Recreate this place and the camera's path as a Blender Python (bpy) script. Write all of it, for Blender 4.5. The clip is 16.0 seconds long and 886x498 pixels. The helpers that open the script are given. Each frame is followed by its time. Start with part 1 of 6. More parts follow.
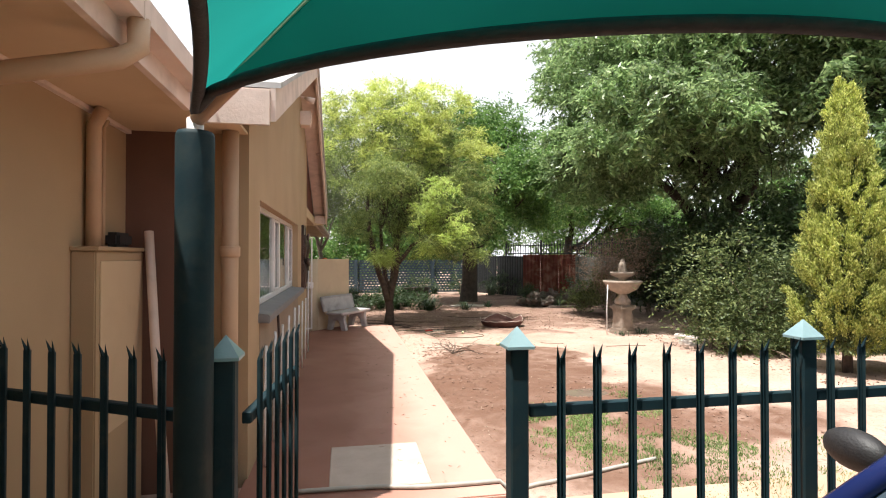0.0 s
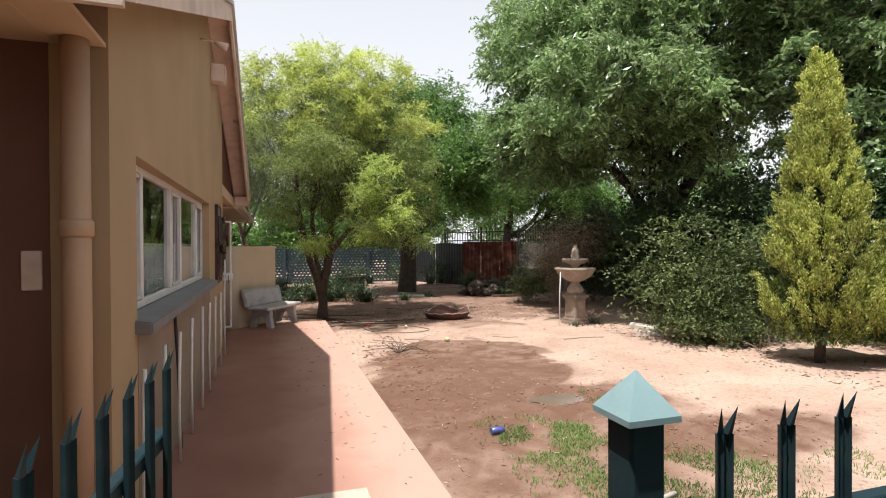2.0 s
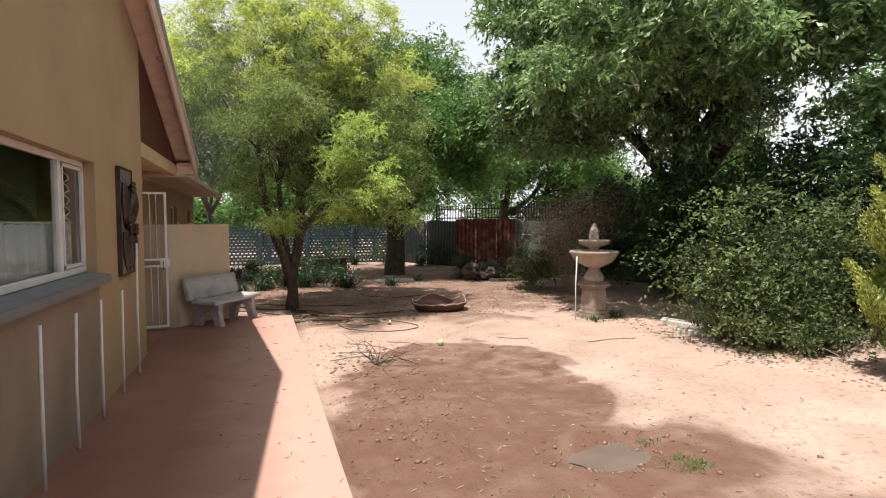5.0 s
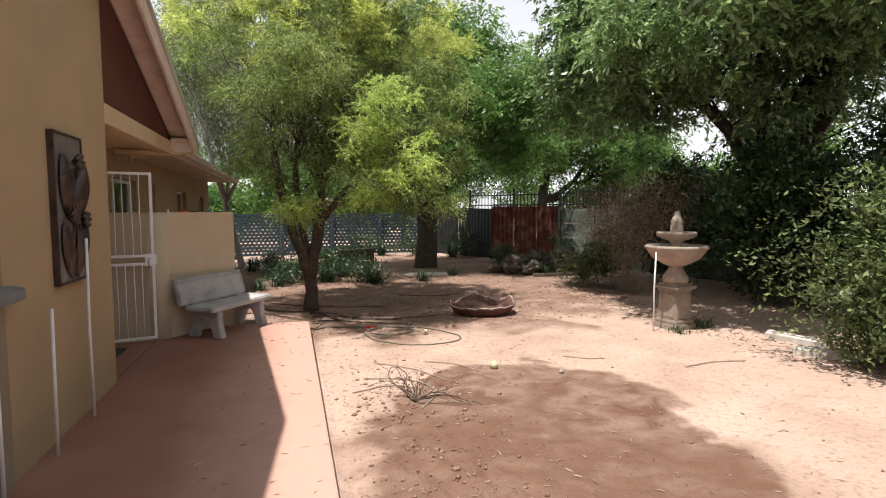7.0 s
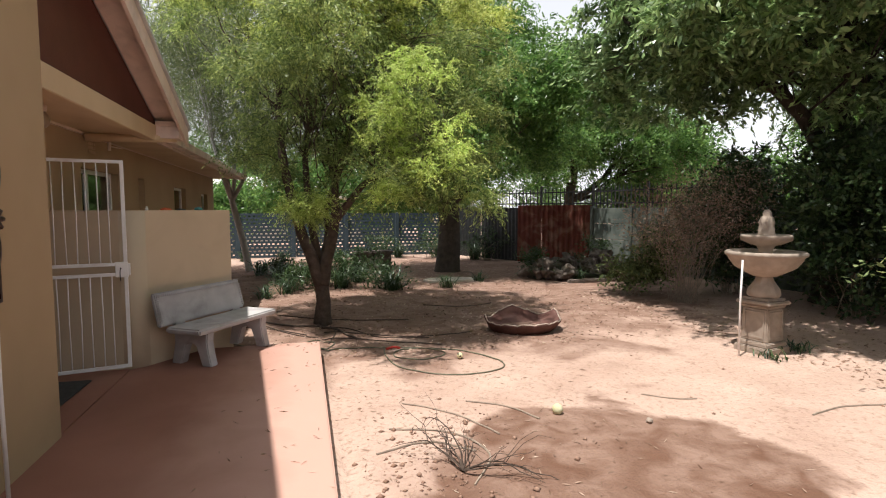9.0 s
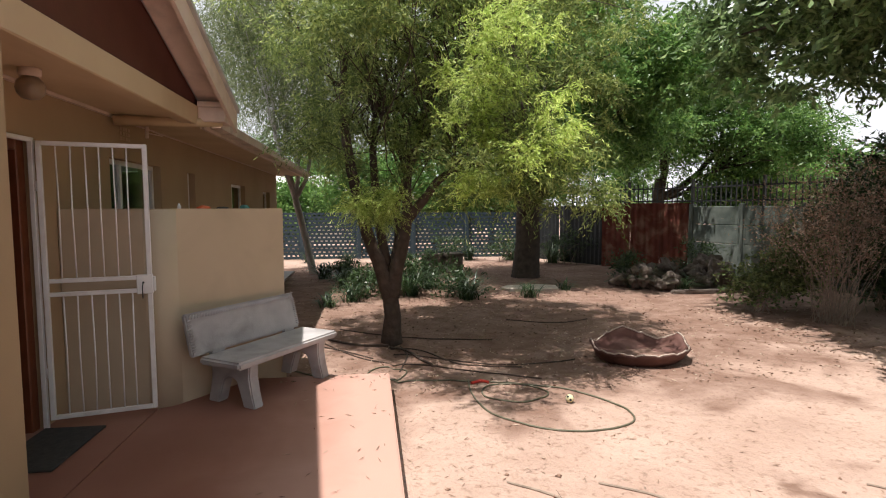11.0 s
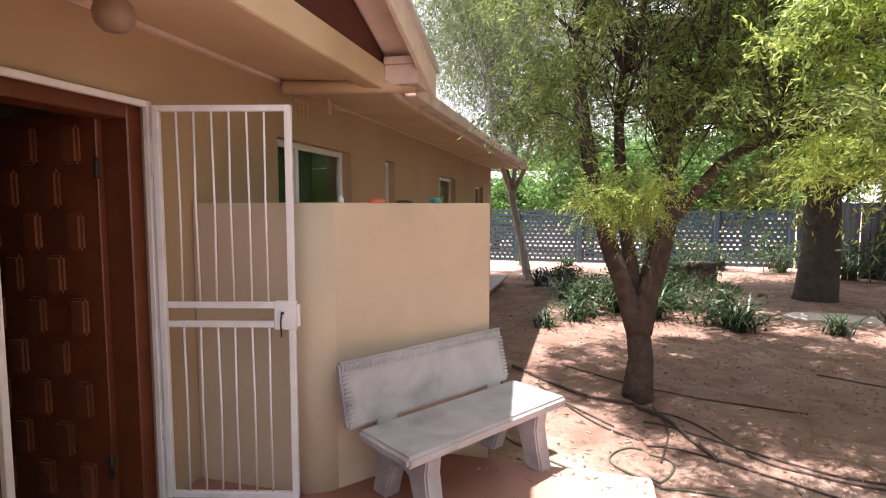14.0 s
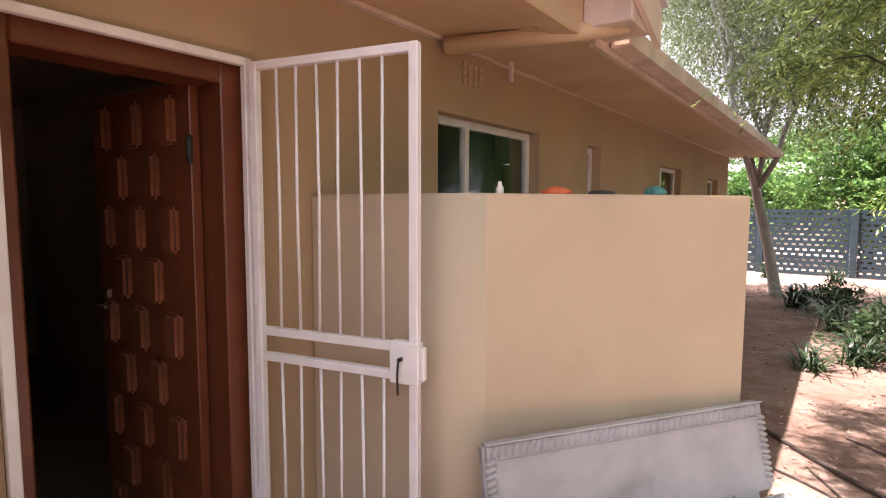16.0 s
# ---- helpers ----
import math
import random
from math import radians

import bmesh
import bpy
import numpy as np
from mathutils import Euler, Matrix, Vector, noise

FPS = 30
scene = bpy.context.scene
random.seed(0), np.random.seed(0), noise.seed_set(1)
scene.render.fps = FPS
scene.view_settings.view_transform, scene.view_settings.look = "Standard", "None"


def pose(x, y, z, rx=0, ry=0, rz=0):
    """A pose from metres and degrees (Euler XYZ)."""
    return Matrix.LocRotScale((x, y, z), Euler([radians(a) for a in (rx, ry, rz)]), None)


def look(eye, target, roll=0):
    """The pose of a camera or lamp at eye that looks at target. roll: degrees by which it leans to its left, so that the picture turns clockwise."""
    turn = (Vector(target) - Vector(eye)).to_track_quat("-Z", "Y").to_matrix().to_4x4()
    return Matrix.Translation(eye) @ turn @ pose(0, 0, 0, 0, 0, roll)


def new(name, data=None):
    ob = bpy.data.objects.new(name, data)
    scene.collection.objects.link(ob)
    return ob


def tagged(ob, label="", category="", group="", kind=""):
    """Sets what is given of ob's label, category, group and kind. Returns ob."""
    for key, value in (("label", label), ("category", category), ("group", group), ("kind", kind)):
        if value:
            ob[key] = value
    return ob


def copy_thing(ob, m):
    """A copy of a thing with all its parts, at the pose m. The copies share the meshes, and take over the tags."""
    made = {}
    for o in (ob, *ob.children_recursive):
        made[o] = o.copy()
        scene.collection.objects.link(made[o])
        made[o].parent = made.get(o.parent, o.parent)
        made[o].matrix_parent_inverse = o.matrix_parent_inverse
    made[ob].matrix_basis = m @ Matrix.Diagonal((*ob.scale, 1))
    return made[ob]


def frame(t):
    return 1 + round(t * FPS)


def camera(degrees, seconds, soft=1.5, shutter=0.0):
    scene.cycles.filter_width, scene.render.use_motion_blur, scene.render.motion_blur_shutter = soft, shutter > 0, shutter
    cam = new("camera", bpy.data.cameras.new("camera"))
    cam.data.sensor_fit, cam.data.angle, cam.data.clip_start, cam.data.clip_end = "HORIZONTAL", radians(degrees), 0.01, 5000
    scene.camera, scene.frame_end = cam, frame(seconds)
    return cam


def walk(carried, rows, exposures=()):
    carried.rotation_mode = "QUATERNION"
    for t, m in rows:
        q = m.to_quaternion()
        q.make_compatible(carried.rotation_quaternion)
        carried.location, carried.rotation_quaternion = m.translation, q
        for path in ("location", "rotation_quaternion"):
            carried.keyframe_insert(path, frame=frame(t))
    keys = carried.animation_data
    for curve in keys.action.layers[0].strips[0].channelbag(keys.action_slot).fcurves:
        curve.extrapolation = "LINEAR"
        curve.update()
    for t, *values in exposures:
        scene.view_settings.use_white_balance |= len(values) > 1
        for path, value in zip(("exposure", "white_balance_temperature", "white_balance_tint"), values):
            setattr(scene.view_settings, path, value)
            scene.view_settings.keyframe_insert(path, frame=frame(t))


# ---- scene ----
cam = camera(79.5, 16.0, soft=1.1)
METRES, EYE, TILT, LEAN, TURN = 10.67, 1.65, 0.0, 0.0, -10.4
ROWS = [
    (0.0, -0.0024, 0.0129, 0.0, -0.15, 0.74, 0.01),
    (0.5, -0.0083, 0.0451, 0.0003, -2.65, 0.73, 0.11),
    (1.0, -0.014, 0.0736, -0.0027, -4.21, 0.48, 0.12),
    (1.5, -0.0191, 0.0993, -0.0038, -5.92, 0.04, 0.15),
    (2.0, -0.0182, 0.1229, -0.0045, -7.43, -0.51, 0.24),
    (2.5, -0.0137, 0.1453, -0.0053, -8.1, -1.02, 0.24),
    (3.0, -0.0108, 0.1686, -0.0048, -8.68, -1.73, 0.22),
    (3.5, -0.0082, 0.196, -0.006, -9.36, -2.04, 0.19),
    (4.0, -0.0011, 0.2259, -0.0034, -9.53, -2.12, 0.21),
    (6.5, -0.0014, 0.4349, -0.0044, -5.91, -4.25, 0.08),
    (7.0, -0.0019, 0.4644, -0.0035, -5.62, -4.27, 0.09),
    (7.5, -0.0056, 0.494, -0.0058, -4.93, -4.33, 0.14),
    (8.0, -0.0093, 0.5234, -0.0047, -4.69, -4.29, 0.14),
    (10.5, -0.033, 0.6897, -0.007, -0.01, -4.39, 0.04),
    (11.0, -0.0435, 0.7181, -0.0066, 2.48, -4.38, 0.1),
    (11.5, -0.0501, 0.7463, -0.0082, 4.16, -4.46, 0.08),
    (12.0, -0.0554, 0.7781, -0.0078, 8.49, -4.56, 0.09),
    (12.5, -0.066, 0.8057, -0.0082, 12.46, -4.59, 0.06),
    (13.0, -0.0775, 0.8314, -0.0084, 15.69, -4.63, -0.04),
    (13.5, -0.086, 0.8609, -0.0065, 20.6, -4.57, -0.03),
    (14.0, -0.0955, 0.8841, -0.0081, 25.22, -4.63, -0.02),
    (14.5, -0.1094, 0.9071, -0.0088, 29.42, -4.68, -0.11),
    (15.0, -0.1189, 0.9301, -0.0097, 35.05, -4.65, -0.08),
    (15.5, -0.1262, 0.9538, -0.0084, 42.05, -4.74, -0.13),
    (16.0, -0.1388, 0.9723, -0.01, 47.5, -4.83, -0.21),
]
walk(cam, [(t, pose(0, 0, EYE, TILT, LEAN, TURN) @ pose(METRES * x, METRES * y, METRES * z, 90 + pitch, roll, yaw)) for t, x, y, z, yaw, pitch, roll in ROWS],
     [(0.0, 0.84, 6300, 10), (1.0, 0.44, 6300, 10), (2.0, 0.40, 6300, 10), (4.0, 0.38, 6300, 10), (8.0, 0.43, 6300, 10), (11.0, 0.42, 6300, 12), (12.5, 0.74, 6250, 14), (14.0, 1.52, 6200, 20), (15.0, 1.74, 6200, 22), (16.0, 1.76, 6200, 22)])

# world, sun, exposure
SUN_TO = Vector((0.262, 0.14, -1.0)).normalized()      # the way the sunlight travels
world = bpy.data.worlds.new("world")
scene.world = world
world.use_nodes = True
wn = world.node_tree.nodes
sky = wn.new("ShaderNodeTexSky")
sky.sky_type, sky.sun_disc = "NISHITA", False
sky.sun_elevation = math.asin(-SUN_TO.z)
sky.sun_rotation = math.atan2(-SUN_TO.x, -SUN_TO.y)
sky.dust_density, sky.air_density, sky.ozone_density = 4.0, 1.0, 1.0
wn["Background"].inputs["Strength"].default_value = 0.083
haze = wn.new("ShaderNodeMix")                          # thin bright haze over the blue
haze.data_type, haze.inputs[0].default_value = "RGBA", 0.85
sky_way = wn.new("ShaderNodeTexCoord")
sky_up = wn.new("ShaderNodeSeparateXYZ")
haze_ramp = wn.new("ShaderNodeValToRGB")                # the haze is thickest low down and thins towards the zenith
haze_ramp.color_ramp.elements[0].position, haze_ramp.color_ramp.elements[1].position = 0.05, 0.85
haze_ramp.color_ramp.elements[0].color, haze_ramp.color_ramp.elements[1].color = (1.0, 0.99, 1.0, 1), (0.52, 0.54, 0.57, 1)
haze_gain = wn.new("ShaderNodeVectorMath")
haze_gain.operation, haze_gain.inputs[3].default_value = "SCALE", 11.5
world.node_tree.links.new(sky_way.outputs["Generated"], sky_up.inputs[0])
world.node_tree.links.new(sky_up.outputs[2], haze_ramp.inputs["Fac"])
world.node_tree.links.new(haze_ramp.outputs["Color"], haze_gain.inputs[0])
world.node_tree.links.new(haze_gain.outputs[0], haze.inputs[7])
world.node_tree.links.new(sky.outputs[0], haze.inputs[6])
world.node_tree.links.new(haze.outputs[2], wn["Background"].inputs["Color"])
sun = new("sun", bpy.data.lights.new("sun", "SUN"))
sun.data.energy, sun.data.angle, sun.data.color = 5.0, radians(0.6), (1.0, 0.95, 0.87)
sun.matrix_world = look((0, 0, 30), Vector((0, 0, 30)) + SUN_TO)


# materials
def mat(name, c1, c2, scale=6.0, rough=0.8, bump=0.15, fine=70.0, stain=None, stain_scale=1.2, stain_amount=0.5, metal=0.0, spread=0.0, depth=0.01, spec=0.5):
    m = bpy.data.materials.new(name)
    m.use_nodes = True
    n, l = m.node_tree.nodes, m.node_tree.links
    b = n["Principled BSDF"]
    co = n.new("ShaderNodeTexCoord")
    a = n.new("ShaderNodeTexNoise")
    a.inputs["Scale"].default_value, a.inputs["Detail"].default_value = scale, 6
    l.new(co.outputs["Object"], a.inputs["Vector"])
    ramp = n.new("ShaderNodeValToRGB")
    ramp.color_ramp.elements[0].position, ramp.color_ramp.elements[1].position = 0.32, 0.68
    ramp.color_ramp.elements[0].color, ramp.color_ramp.elements[1].color = (*c1, 1), (*c2, 1)
    l.new(a.outputs["Fac"], ramp.inputs["Fac"])
    out = ramp.outputs["Color"]
    if stain:
        s = n.new("ShaderNodeTexNoise")
        s.inputs["Scale"].default_value, s.inputs["Detail"].default_value, s.inputs["Distortion"].default_value = stain_scale, 8, 0.6
        l.new(co.outputs["Object"], s.inputs["Vector"])
        sr = n.new("ShaderNodeMapRange")
        sr.inputs[1].default_value, sr.inputs[2].default_value, sr.inputs[4].default_value = 0.48, 0.7, stain_amount
        l.new(s.outputs["Fac"], sr.inputs[0])
        mx = n.new("ShaderNodeMix")
        mx.data_type = "RGBA"
        l.new(sr.outputs[0], mx.inputs[0])
        l.new(out, mx.inputs[6])
        mx.inputs[7].default_value = (*stain, 1)
        out = mx.outputs[2]
    if spread:
        oi = n.new("ShaderNodeObjectInfo")
        hs = n.new("ShaderNodeHueSaturation")
        mr = n.new("ShaderNodeMapRange")
        mr.inputs[3].default_value, mr.inputs[4].default_value = 1 - spread, 1 + spread
        l.new(oi.outputs["Random"], mr.inputs[0])
        l.new(mr.outputs[0], hs.inputs["Value"])
        l.new(out, hs.inputs["Color"])
        out = hs.outputs["Color"]
    l.new(out, b.inputs["Base Color"])
    b.inputs["Roughness"].default_value, b.inputs["Metallic"].default_value = rough, metal
    b.inputs["Specular IOR Level"].default_value = spec
    if bump:
        f = n.new("ShaderNodeTexNoise")
        f.inputs["Scale"].default_value, f.inputs["Detail"].default_value = fine, 5
        l.new(co.outputs["Object"], f.inputs["Vector"])
        bp = n.new("ShaderNodeBump")
        bp.inputs["Strength"].default_value, bp.inputs["Distance"].default_value = bump, depth
        l.new(f.outputs["Fac"], bp.inputs["Height"])
        l.new(bp.outputs["Normal"], b.inputs["Normal"])
    return m


def leaf_mat(name, c1, c2, c3, rough=0.45, trans=0.35, spec=0.5):
    """Leaves that differ one from another, with some light coming through."""
    m = bpy.data.materials.new(name)
    m.use_nodes = True
    n, l = m.node_tree.nodes, m.node_tree.links
    b = n["Principled BSDF"]
    g = n.new("ShaderNodeNewGeometry")
    ramp = n.new("ShaderNodeValToRGB")
    e = ramp.color_ramp.elements
    e[0].position, e[1].position = 0.0, 1.0
    e[0].color, e[1].color = (*c1, 1), (*c3, 1)
    mid = ramp.color_ramp.elements.new(0.55)
    mid.color = (*c2, 1)
    l.new(g.outputs["Random Per Island"], ramp.inputs["Fac"])
    co = n.new("ShaderNodeTexCoord")
    no = n.new("ShaderNodeTexNoise")
    no.inputs["Scale"].default_value, no.inputs["Detail"].default_value = 0.9, 3
    l.new(co.outputs["Object"], no.inputs["Vector"])
    mr = n.new("ShaderNodeMapRange")
    mr.inputs[1].default_value, mr.inputs[2].default_value, mr.inputs[3].default_value, mr.inputs[4].default_value = 0.3, 0.7, 0.7, 1.35
    l.new(no.outputs["Fac"], mr.inputs[0])
    hs = n.new("ShaderNodeHueSaturation")
    l.new(mr.outputs[0], hs.inputs["Value"])
    l.new(ramp.outputs["Color"], hs.inputs["Color"])
    l.new(hs.outputs["Color"], b.inputs["Base Color"])
    b.inputs["Roughness"].default_value, b.inputs["Specular IOR Level"].default_value = rough, spec
    t = n.new("ShaderNodeBsdfTranslucent")
    l.new(hs.outputs["Color"], t.inputs["Color"])
    mx = n.new("ShaderNodeMixShader")
    mx.inputs[0].default_value = trans
    l.new(b.outputs[0], mx.inputs[1])
    l.new(t.outputs[0], mx.inputs[2])
    l.new(mx.outputs[0], n["Material Output"].inputs["Surface"])
    return m


def glass_mat(name, tint=(0.9, 0.95, 0.95)):
    m = bpy.data.materials.new(name)
    m.use_nodes = True
    b = m.node_tree.nodes["Principled BSDF"]
    b.inputs["Base Color"].default_value = (*tint, 1)
    b.inputs["Transmission Weight"].default_value = 1.0
    b.inputs["Roughness"].default_value, b.inputs["IOR"].default_value = 0.0, 1.28
    return m


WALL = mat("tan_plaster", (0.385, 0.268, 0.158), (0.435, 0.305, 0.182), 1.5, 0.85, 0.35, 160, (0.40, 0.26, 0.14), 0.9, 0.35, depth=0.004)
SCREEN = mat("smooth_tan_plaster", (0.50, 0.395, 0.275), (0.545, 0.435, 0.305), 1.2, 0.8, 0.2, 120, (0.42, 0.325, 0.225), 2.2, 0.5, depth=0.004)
SOFFIT = mat("cream_soffit_board", (0.56, 0.41, 0.26), (0.60, 0.45, 0.29), 2, 0.7, 0.05, 60, (0.42, 0.28, 0.17), 1.5, 0.4)
PALE = mat("weathered_cream_paint", (0.66, 0.52, 0.44), (0.72, 0.58, 0.50), 5, 0.7, 0.2, 60, (0.40, 0.31, 0.26), 4, 0.5)
MAROON = mat("dark_red_boarding", (0.085, 0.022, 0.015), (0.11, 0.03, 0.02), 4, 0.6, 0.1, 50)
ROOFING = mat("grey_sheet_roof", (0.42, 0.41, 0.40), (0.52, 0.51, 0.50), 6, 0.6, 0.15, 40, (0.25, 0.23, 0.21), 2, 0.5)
SILLM = mat("grey_painted_sill", (0.17, 0.165, 0.17), (0.21, 0.205, 0.21), 8, 0.6, 0.15, 90)
WHITE = mat("white_enamel_paint", (0.74, 0.70, 0.68), (0.80, 0.77, 0.75), 9, 0.45, 0.1, 60, (0.55, 0.47, 0.42), 7, 0.35)
PINKPIPE = mat("painted_downpipe", (0.46, 0.30, 0.19), (0.50, 0.34, 0.22), 4, 0.6, 0.1, 60)
PATHM = mat("red_oxide_concrete", (0.235, 0.098, 0.064), (0.29, 0.13, 0.088), 1.6, 0.6, 0.25, 90, (0.36, 0.20, 0.145), 0.8, 0.45, depth=0.004)


def sunlight_over(m, x0, x1, colour, most):
    """Sunlit outer side of the path, painted paler towards its edge, in uneven drifts."""
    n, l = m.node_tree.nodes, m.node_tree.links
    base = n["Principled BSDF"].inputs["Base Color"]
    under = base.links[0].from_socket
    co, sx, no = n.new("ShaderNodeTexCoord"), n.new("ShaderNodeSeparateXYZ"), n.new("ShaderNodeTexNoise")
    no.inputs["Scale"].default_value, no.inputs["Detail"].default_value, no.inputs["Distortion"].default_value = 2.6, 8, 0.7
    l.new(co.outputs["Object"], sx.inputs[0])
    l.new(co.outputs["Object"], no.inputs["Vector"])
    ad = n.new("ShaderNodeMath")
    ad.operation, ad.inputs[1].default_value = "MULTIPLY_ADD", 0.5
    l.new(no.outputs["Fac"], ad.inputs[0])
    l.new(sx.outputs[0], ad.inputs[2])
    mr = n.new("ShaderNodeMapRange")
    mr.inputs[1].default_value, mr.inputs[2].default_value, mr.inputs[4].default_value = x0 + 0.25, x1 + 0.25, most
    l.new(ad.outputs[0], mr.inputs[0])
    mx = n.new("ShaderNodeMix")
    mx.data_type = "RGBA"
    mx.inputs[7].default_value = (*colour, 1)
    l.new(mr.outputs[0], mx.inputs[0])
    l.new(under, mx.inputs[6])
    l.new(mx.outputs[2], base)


# pale sunlit tone mixed into the red slab towards the yard
sunlight_over(PATHM, 0.05, 0.85, (0.60, 0.365, 0.295), 0.8)
PATHEDGE = mat("dusty_pink_concrete", (0.47, 0.27, 0.185), (0.54, 0.33, 0.235), 2.5, 0.8, 0.25, 90, (0.58, 0.42, 0.31), 1.3, 0.5, depth=0.004)
GREENSTEEL = mat("dark_green_steel", (0.011, 0.027, 0.034), (0.016, 0.038, 0.046), 7, 0.6, 0.1, 60, (0.05, 0.06, 0.05), 9, 0.35)
GREENSTEEL.node_tree.nodes["Principled BSDF"].inputs["Specular IOR Level"].default_value = 0.15
CAPM = mat("pale_green_steel_cap", (0.22, 0.33, 0.35), (0.28, 0.40, 0.42), 7, 0.32, 0.1, 60)
BARK = mat("grey_brown_bark", (0.055, 0.037, 0.028), (0.105, 0.074, 0.056), 12, 0.95, 0.9, 30, (0.06, 0.045, 0.035), 5, 0.6, depth=0.02)
DARKBARK = mat("dark_bark", (0.045, 0.035, 0.028), (0.085, 0.065, 0.05), 9, 0.95, 1.0, 22, depth=0.03)
TWIG = mat("dry_twig_bark", (0.22, 0.17, 0.13), (0.34, 0.27, 0.21), 14, 0.9, 0.3, 50)
CONCRETE = mat("cast_concrete", (0.38, 0.355, 0.35), (0.47, 0.445, 0.44), 6, 0.9, 0.4, 90, (0.22, 0.20, 0.185), 3.5, 0.6, depth=0.006)
LATTICE = mat("blue_grey_precast", (0.03, 0.052, 0.07), (0.045, 0.07, 0.09), 4, 0.85, 0.3, 60)
RUST = mat("rust_red_sheet", (0.125, 0.028, 0.018), (0.19, 0.046, 0.028), 3, 0.8, 0.2, 40, (0.33, 0.22, 0.15), 3.0, 0.55)
GREENPANEL = mat("weathered_green_panel", (0.085, 0.105, 0.09), (0.17, 0.19, 0.165), 3, 0.85, 0.3, 40, (0.03, 0.042, 0.038), 2.2, 0.75)
BLACKSTEEL = mat("black_steel", (0.012, 0.014, 0.015), (0.025, 0.027, 0.028), 8, 0.5, 0.1, 60)
STONE = mat("fountain_stone", (0.28, 0.22, 0.175), (0.38, 0.31, 0.25), 9, 0.9, 0.6, 70, (0.26, 0.21, 0.17), 5, 0.6, depth=0.008)
CLAY = mat("red_brown_clay", (0.085, 0.034, 0.025), (0.125, 0.052, 0.039), 6, 0.8, 0.3, 60, (0.24, 0.15, 0.12), 6, 0.3)
DOORWOOD = mat("varnished_meranti", (0.115, 0.032, 0.013), (0.16, 0.047, 0.021), 7, 0.35, 0.15, 40)
DOORBLOCK = mat("varnished_block", (0.14, 0.047, 0.023), (0.19, 0.066, 0.032), 7, 0.3, 0.15, 40, spread=0.15)
CLOTH = leaf_mat("teal_shade_net", (0.012, 0.20, 0.17), (0.014, 0.22, 0.19), (0.016, 0.24, 0.21), 0.85, 0.5, 0.1)
WEBBING = mat("black_webbing", (0.02, 0.02, 0.022), (0.035, 0.033, 0.033), 20, 0.8, 0.3, 90)
LEAF_FEATHER = leaf_mat("feathery_yellow_green_leaves", (0.10, 0.155, 0.045), (0.23, 0.30, 0.085), (0.50, 0.56, 0.19), 0.5, 0.5)
LEAF_BIG = leaf_mat("glossy_dark_green_leaves", (0.12, 0.19, 0.075), (0.245, 0.365, 0.145), (0.46, 0.58, 0.27), 0.34, 0.55, 0.7)
LEAF_MID = leaf_mat("mid_green_leaves", (0.075, 0.16, 0.042), (0.15, 0.28, 0.07), (0.28, 0.43, 0.12), 0.4, 0.46)
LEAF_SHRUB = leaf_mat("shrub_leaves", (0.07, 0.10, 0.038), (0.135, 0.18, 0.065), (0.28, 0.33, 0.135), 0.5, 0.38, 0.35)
# two brighter copies of the feathery leaf, sunlight put into their colour
LEAF_SUNLIT = leaf_mat("yellow_sunlit_leaves", (0.30, 0.38, 0.075), (0.55, 0.62, 0.15), (0.86, 0.88, 0.34), 0.5, 0.5)
LEAF_LIME_LIT = leaf_mat("lime_sunlit_leaves", (0.30, 0.42, 0.085), (0.53, 0.67, 0.16), (0.83, 0.92, 0.34), 0.5, 0.5)
# dark leaf tone that also fills in shade under the trees
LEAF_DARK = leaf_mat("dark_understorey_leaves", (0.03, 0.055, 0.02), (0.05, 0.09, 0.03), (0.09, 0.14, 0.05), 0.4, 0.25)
LEAF_GREY = leaf_mat("grey_green_hanging_leaves", (0.10, 0.13, 0.055), (0.17, 0.21, 0.085), (0.30, 0.34, 0.16), 0.5, 0.4)
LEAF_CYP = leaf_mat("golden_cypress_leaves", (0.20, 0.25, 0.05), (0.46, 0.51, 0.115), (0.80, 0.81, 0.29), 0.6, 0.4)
LEAF_STRAP = leaf_mat("strap_leaves", (0.018, 0.038, 0.014), (0.032, 0.064, 0.022), (0.075, 0.115, 0.042), 0.4, 0.2)
GRASSM = leaf_mat("lawn_grass", (0.11, 0.19, 0.05), (0.19, 0.30, 0.085), (0.34, 0.43, 0.16), 0.6, 0.35)
DRYLEAF = leaf_mat("dry_leaf_litter", (0.22, 0.14, 0.095), (0.35, 0.24, 0.175), (0.50, 0.39, 0.30), 0.9, 0.1)
PANE = glass_mat("window_glass")


# geometry helpers
def box(bm, x0, y0, z0, x1, y1, z1, m=None):
    v = [bm.verts.new((x, y, z)) for z in (z0, z1) for x, y in ((x0, y0), (x1, y0), (x1, y1), (x0, y1))]
    if m is not None:
        for q in v:
            q.co = m @ q.co
    for f in ((3, 2, 1, 0), (4, 5, 6, 7), (0, 1, 5, 4), (1, 2, 6, 5), (2, 3, 7, 6), (3, 0, 4, 7)):
        bm.faces.new([v[i] for i in f])
    return v


